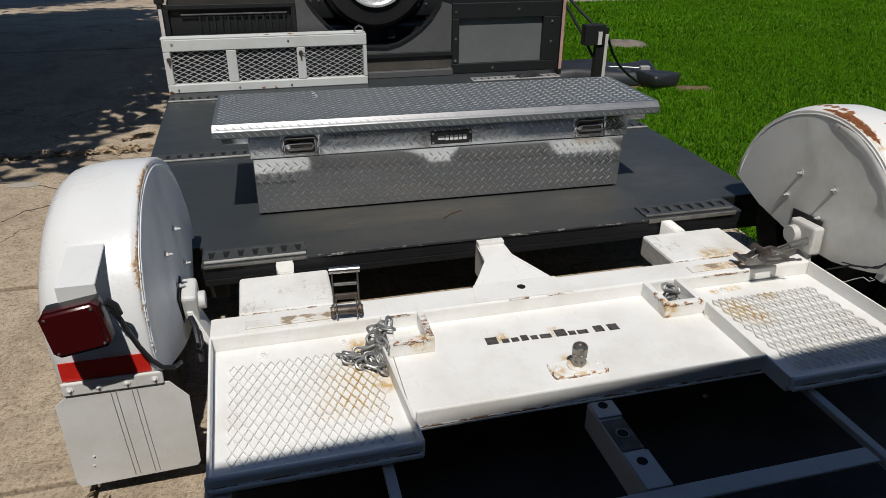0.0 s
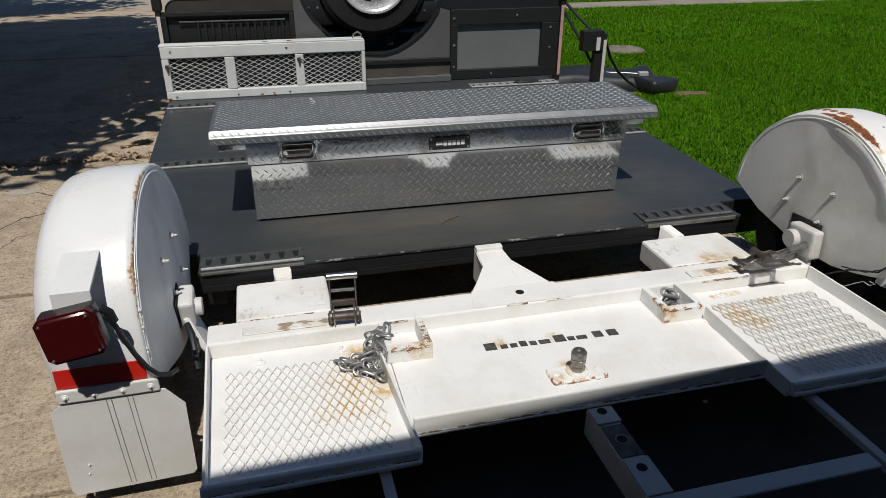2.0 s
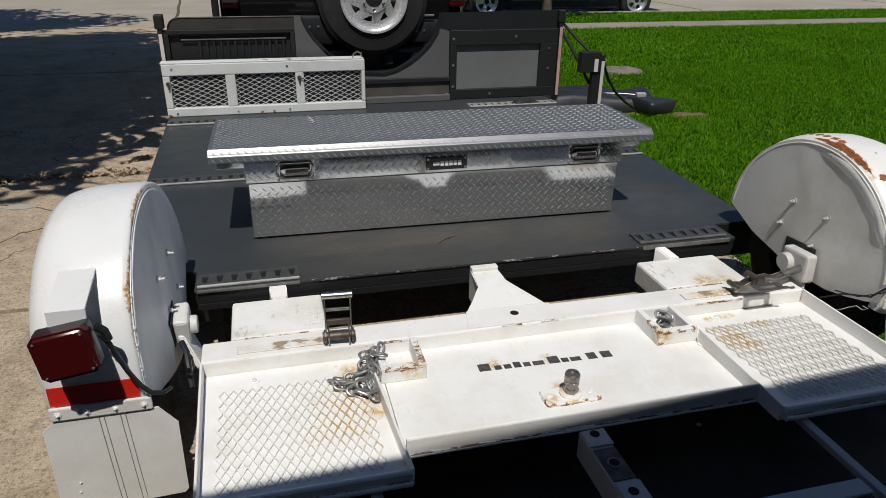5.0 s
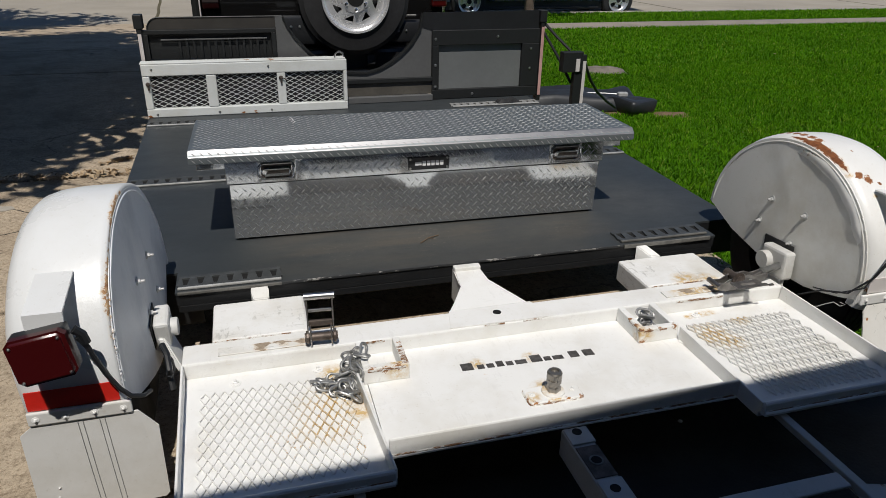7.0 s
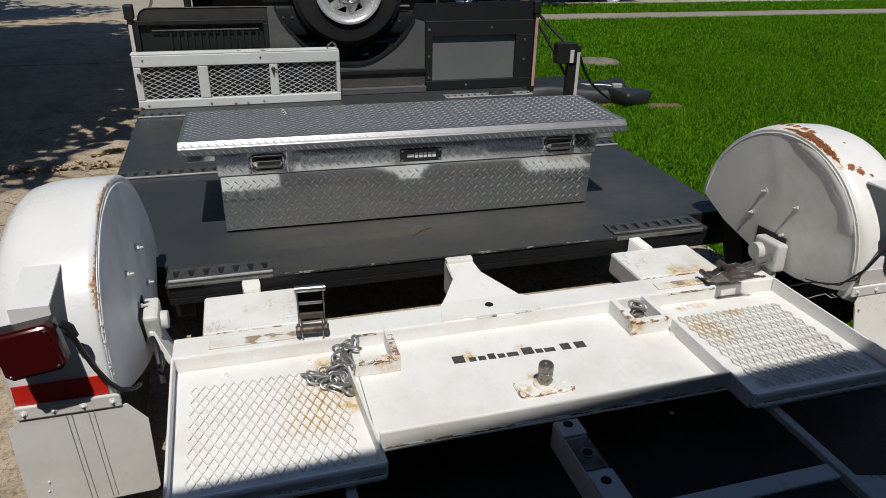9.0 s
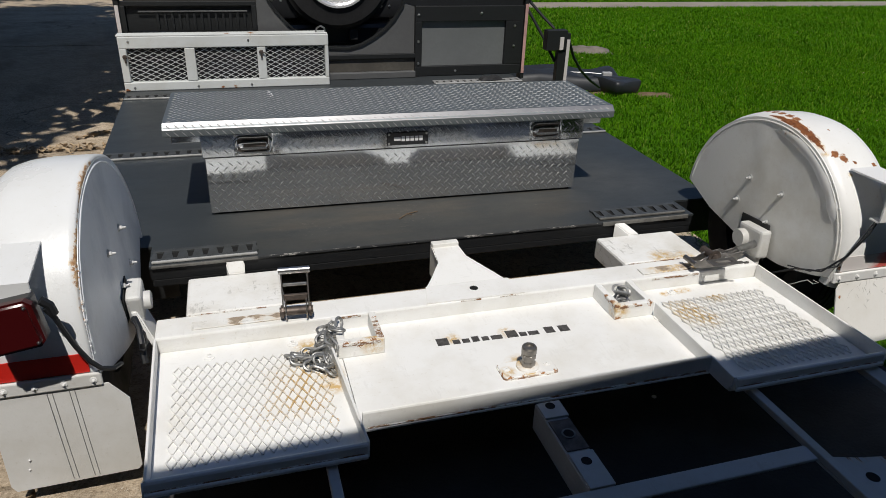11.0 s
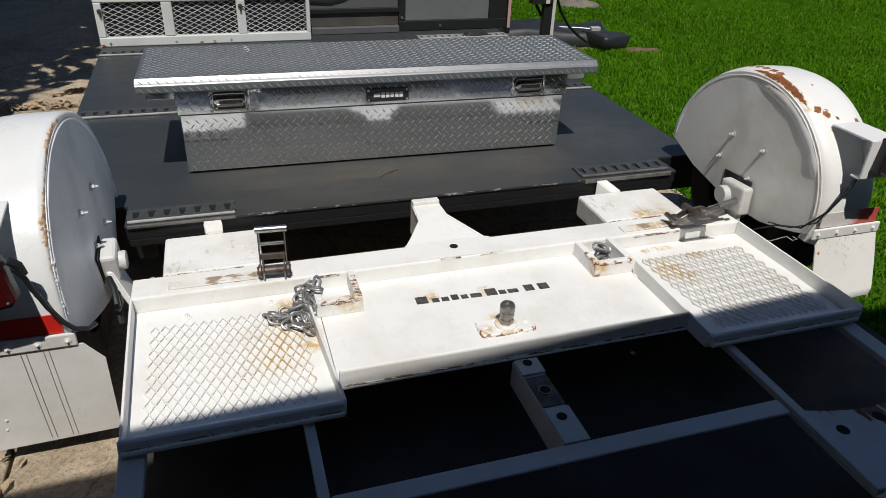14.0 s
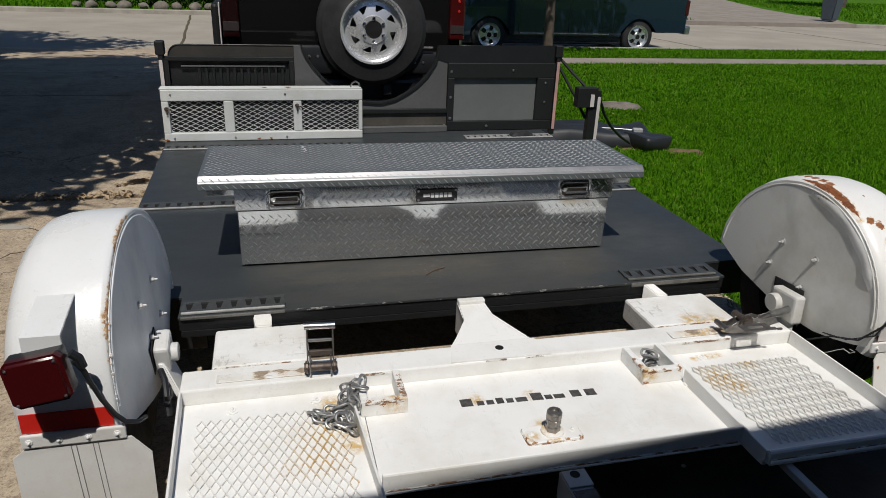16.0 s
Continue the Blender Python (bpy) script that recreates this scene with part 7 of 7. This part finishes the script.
for x, y, w, d in ((2.50, 3.86, 0.46, 0.26), (2.93, 3.64, 0.34, 0.18)):
    bm = bmesh.new()
    lump(bm, w, d, 0.02, 14, 10, x)
    soil = tagged(part("bare_soil", bm, SOIL, None, "", True), "patch of bare brown soil in the lawn", "soil", "", "stuff")
    soil.matrix_basis = pose(x, y, -0.045, 0, 0, -14)
bm = bmesh.new()
lump(bm, 0.50, 0.36, 0.062, 18, 14, 9.2, 0.6)
slab = tagged(part("paving_stone", bm, STONE, None, "", True), "rounded grey stone sunk in the lawn", "stone")
slab.matrix_basis = pose(3.34, 5.70, -0.045, 0, 0, -12)

bm = bmesh.new()
lump(bm, 0.17, 0.075, 0.035, 16, 10, 3.3, 0.6)
strap = tagged(part("rubber_strap", bm, RUBBER, None, "", True), "bunched black strap lying on the tie-down rail", "strap")
strap.matrix_basis = pose(1.02, 2.82, BED + 0.0135, 0, 0, 8)

bm = bmesh.new()
sweep(bm, [(-0.17, 0.60, BED + 0.004), (-0.13, 0.635, BED + 0.007), (-0.08, 0.66, BED + 0.004)], 0.0022, 5)
sweep(bm, [(-0.13, 0.635, BED + 0.006), (-0.11, 0.63, BED + 0.005)], 0.0016, 5)
tagged(part("twig", bm, TWIG), "small dry twig lying on the black deck", "twig")


# White lump put where a small fleck of sunlight shows.
bm = bmesh.new()
bmesh.ops.create_icosphere(bm, subdivisions=2, radius=0.0075)
for v in bm.verts:
    v.co = Vector((v.co.x * 1.2, v.co.y, v.co.z * 0.6)) * (1 + 0.2 * noise.noise(v.co * 90))
pebble = tagged(part("pebble", bm, PALE_PRINT, None, "", True), "small white lump standing for a sun fleck on the near-black slab", "pebble")
pebble.matrix_basis = pose(0.495, -0.264, 0.0062)


def leaf_litter(name, label, spots, seed, size=(0.02, 0.05)):
    """Curled dry leaves and bits, one joined heap."""
    r = random.Random(seed)
    bm = bmesh.new()
    for x, y, z in spots:
        s, w = r.uniform(*size), r.uniform(0.3, 0.6)
        m = pose(x, y, z, r.uniform(-35, 35), r.uniform(-35, 35), r.uniform(0, 360))
        p = [(-s, 0, 0), (0, -s * w, s * 0.25), (s, 0, 0), (0, s * w, s * 0.25), (0, 0, -s * 0.05)]
        vs = [bm.verts.new(m @ Vector(q)) for q in p]
        for i in range(4):
            bm.faces.new((vs[i], vs[(i + 1) % 4], vs[4]))
    return tagged(part(name, bm, DRY_LEAF), label, "leaf litter", "", "stuff")


r = random.Random(3)
leaf_litter("leaf_litter", "dry brown leaves caught in the driveway joint", [(r.uniform(-4.2, -1.2), 2.80 + r.gauss(0, 0.04), 0.012 + r.random() * 0.012) for _ in range(850)] + [(x, 3.08 + (x + 1.65) * 0.6 + r.gauss(0, 0.012), 0.010 + r.random() * 0.008) for x in (r.uniform(-1.76, -1.56) for _ in range(60))], 4, (0.010, 0.028))
leaf_litter("leaf_litter", "dry leaves beside the mud flap", [(-1.365 + r.gauss(0, 0.02), -0.30 + r.gauss(0, 0.07), 0.012 + r.random() * 0.01) for _ in range(8)], 6, (0.010, 0.024))
leaf_litter("leaf_litter", "a few dry leaves fallen on the lawn", [(r.uniform(1.6, 9), r.uniform(1, 9), 0.03) for _ in range(60)], 8, (0.010, 0.018))


# ---- grass, trees ----
def blades(name, count, x0, x1, y0, y1, z, h0, h1, w, seed, label, skip=None):
    g = np.random.default_rng(seed)
    x, y = g.uniform(x0, x1, count), g.uniform(y0, y1, count)
    if skip is not None:
        keep = ~skip(x, y)
        x, y = x[keep], y[keep]
    n = len(x)
    a, lean = g.uniform(0, 2 * np.pi, n), g.uniform(0.4, 1.7, n)
    h = g.uniform(h0, h1, n)
    ww = g.uniform(0.6, 1.2, n) * w
    dirx, diry = np.cos(a), np.sin(a)
    sx, sy = -np.sin(a), np.cos(a)
    base = np.stack([x, y, np.full(n, z) - np.clip(y - 6.0, 0, 6.28) * 0.0129], 1)
    side = np.stack([sx, sy, np.zeros(n)], 1) * ww[:, None]
    tip = base + np.stack([dirx * h * lean * 0.7, diry * h * lean * 0.7, h], 1)
    mid = base + np.stack([dirx * h * lean * 0.2, diry * h * lean * 0.2, h * 0.62], 1)
    v = np.empty((n, 5, 3))
    v[:, 0], v[:, 1], v[:, 2], v[:, 3], v[:, 4] = base - side, base + side, mid + side * 0.8, mid - side * 0.8, tip
    idx = np.arange(n)[:, None] * 5
    quads = (idx + np.array([[0, 1, 2, 3]])).tolist()
    tris = (idx + np.array([[3, 2, 4]])).tolist()
    me = bpy.data.meshes.new(name)
    me.from_pydata(v.reshape(-1, 3).tolist(), [], quads + tris)
    me.materials.append(GRASS)
    return tagged(new(name, me), label, "grass", "", "stuff")


LZ = -0.045
blades("lawn_grass", 180000, 1.43, 6.5, -0.6, 6.0, LZ, 0.014, 0.042, 0.0040, 1, "bright green mown lawn grass", lambda x, y: ((np.abs(x - 2.36) < 0.55) & (np.abs(y - 4.1) < 0.26)) | (((x - 2.5) / 0.22) ** 2 + ((y - 3.86) / 0.12) ** 2 < 1) | (((x - 2.93) / 0.16) ** 2 + ((y - 3.64) / 0.08) ** 2 < 1) | (((x - 3.34) / 0.26) ** 2 + ((y - 5.7) / 0.2) ** 2 < 1))
blades("lawn_grass", 90000, 1.5, 16, 6.0, 9.7, LZ, 0.022, 0.05, 0.006, 2, "bright green mown lawn grass further off")
blades("lawn_grass", 45000, 6.5, 12, 1.5, 6.0, LZ, 0.03, 0.075, 0.0050, 7, "bright green mown lawn grass to the side")
blades("verge_grass", 30000, 2.5, 22, 10.45, 12.27, LZ, 0.025, 0.055, 0.008, 3, "strip of green grass between pavement and kerb")
blades("far_grass", 16000, -14, 14, 20.9, 24, -0.04, 0.05, 0.12, 0.014, 4, "green grass across the street")
blades("far_grass", 16000, 22, 45, 20.9, 40, -0.04, 0.05, 0.12, 0.02, 5, "green lawn across the street", lambda x, y: (x - 20.6) < (y - 20.6) * 0.38)
blades("edge_weeds", 1600, 1.36, 1.47, -0.3, 3.2, -0.03, 0.03, 0.07, 0.003, 6, "grass creeping over the driveway edge")


def tree(x, y, height, crown, seed, label, leaves=5200, leaf=0.16, stem=1.0):
    """A tapered trunk with limbs, and a crown of many small leaves in clumps."""
    root = thing("tree", label, "tree", "street and garden trees")
    r = random.Random(seed)
    bm = bmesh.new()
    top = height * 0.75
    sweep(bm, [(0, 0, -0.1), (0.04, 0.02, top * 0.3), (-0.08, 0.06, top * 0.65), (0.0, 0.0, top)], [0.26 * stem, 0.2 * stem, 0.15 * stem, 0.07 * stem], 12)
    limbs = []
    for k in range(11):
        a = 2 * math.pi * k / 11 + r.uniform(-0.3, 0.3)
        z = top * r.uniform(0.45, 0.95)
        L = crown * r.uniform(0.55, 0.9)
        e = Vector((math.cos(a) * L, math.sin(a) * L, z + L * r.uniform(0.15, 0.6)))
        s = Vector((0, 0, z))
        sweep(bm, [s, s.lerp(e, 0.5) + Vector((0, 0, 0.15)), e], [0.07 * max(stem, 0.5), 0.045 * max(stem, 0.5), 0.015], 7)
        limbs.append((s, e))
    part("trunk", bm, BARK, root, "", True)
    bm = bmesh.new()
    clumps = [s.lerp(e, r.uniform(0.45, 1.08)) + Vector((r.gauss(0, 0.35), r.gauss(0, 0.35), r.gauss(0, 0.3))) for s, e in limbs for _ in range(9)]
    for k in range(leaves):
        c = clumps[k % len(clumps)]
        p = c + Vector((r.gauss(0, 0.38), r.gauss(0, 0.38), r.gauss(0, 0.28)))
        m = Matrix.Translation(p) @ Euler((r.uniform(-0.9, 0.9), r.uniform(-0.9, 0.9), r.uniform(0, 6.3))).to_matrix().to_4x4()
        s = leaf * r.uniform(0.6, 1.25)
        vs = [bm.verts.new(m @ Vector(q)) for q in ((-s, 0, 0), (0, -s * 0.42, s * 0.1), (s, 0, 0), (0, s * 0.42, s * 0.1))]
        bm.faces.new(vs)
    part("crown", bm, LEAF, root)
    root.matrix_basis = pose(x, y, 0, 0, 0, r.uniform(0, 360))
    return root


tree(-4.45, 2.45, 7.4, 2.7, 21, "leafy shade tree beside the driveway", 19000, 0.15)
tree(-4.9, 4.3, 7.6, 2.8, 24, "leafy shade tree further along the driveway", 17500, 0.155)
tree(-7.3, 4.3, 7.5, 3.0, 23, "broad leafy shade tree beside the driveway", 15500, 0.16)
tree(-7.2, 8.2, 7.5, 3.2, 22, "second leafy shade tree beside the driveway", 15500, 0.165)
def shrub(x, y, w, h, seed):
    """A low garden bush: a few stems under a mound of small leaves."""
    root = thing("shrub", "low dark green garden shrub beyond the street", "shrub", "far garden shrubs")
    r = random.Random(seed)
    bm = bmesh.new()
    for k in range(7):
        a = r.uniform(0, 6.3)
        sweep(bm, [(0, 0, -0.02), (0.2 * w * math.cos(a), 0.2 * w * math.sin(a), h * 0.5), (0.36 * w * math.cos(a), 0.36 * w * math.sin(a), h * 0.8)], [0.02, 0.014, 0.006], 6)
    part("stems", bm, BARK, root, "", True)
    bm = bmesh.new()
    for k in range(700):
        a, q, e = r.uniform(0, 6.3), r.random() ** 0.4, r.uniform(0.1, 1.45)
        bump_r = 1 + 0.3 * noise.noise(Vector((math.cos(a) * 2, math.sin(a) * 2, e * 2 + seed)))
        p = Vector((math.cos(a) * math.cos(e) * w * 0.5 * q * bump_r, math.sin(a) * math.cos(e) * w * 0.5 * q * bump_r, 0.06 + math.sin(e) * h * q * bump_r))
        m = Matrix.Translation(p) @ Euler((r.uniform(-1, 1), r.uniform(-1, 1), a)).to_matrix().to_4x4()
        t = r.uniform(0.04, 0.085)
        bm.faces.new([bm.verts.new(m @ Vector(c)) for c in ((-t, 0, 0), (0, -t * 0.45, 0.01), (t, 0, 0), (0, t * 0.45, 0.01))])
    part("foliage", bm, LEAF, root)
    root.matrix_basis = pose(x, y, -0.12)
    return root


for k, (x, w, h) in enumerate(((-5.6, 1.2, 0.75), (-4.75, 1.1, 0.6), (-3.95, 1.2, 0.8), (-3.1, 1.1, 0.65), (-2.3, 1.2, 0.75), (-1.5, 1.1, 0.6))):
    shrub(x, 21.75 + 0.15 * math.sin(k * 2.1), w, h, 60 + k)
r = random.Random(12)
for k in range(11):
    bm = bmesh.new()
    bmesh.ops.create_icosphere(bm, subdivisions=2, radius=0.15)
    wobble = r.random() * 9
    for v in bm.verts:
        v.co = Vector((v.co.x * 1.25, v.co.y, v.co.z * 0.85)) * (1 + 0.28 * noise.noise(v.co * 7 + Vector((wobble, 0, 0))))
    stone = tagged(part("edging_stone", bm, STONE, None, "", True), "pale rough stone edging the far garden bed", "stone", "garden edging stones")
    stone.matrix_basis = pose(-5.9 + 0.46 * k + r.uniform(-0.1, 0.1), 21.05 + r.uniform(-0.04, 0.04), -0.04, 0, 0, r.uniform(0, 360)) @ Matrix.Scale(r.uniform(0.75, 1.2), 4)
for i, (x, y, h) in enumerate(((-11, 24.5, 7), (-3.5, 26, 6.5), (6, 27, 7), (31, 33, 8), (13, 30, 7.5))):
    tree(x, y, h, 2.6, 30 + i, "leafy tree in the far front gardens", 2600, 0.26)

tree(4.69, 11.4, 8.5, 1.6, 41, "slim young street tree on the grass verge", 9000, 0.13, 0.38)
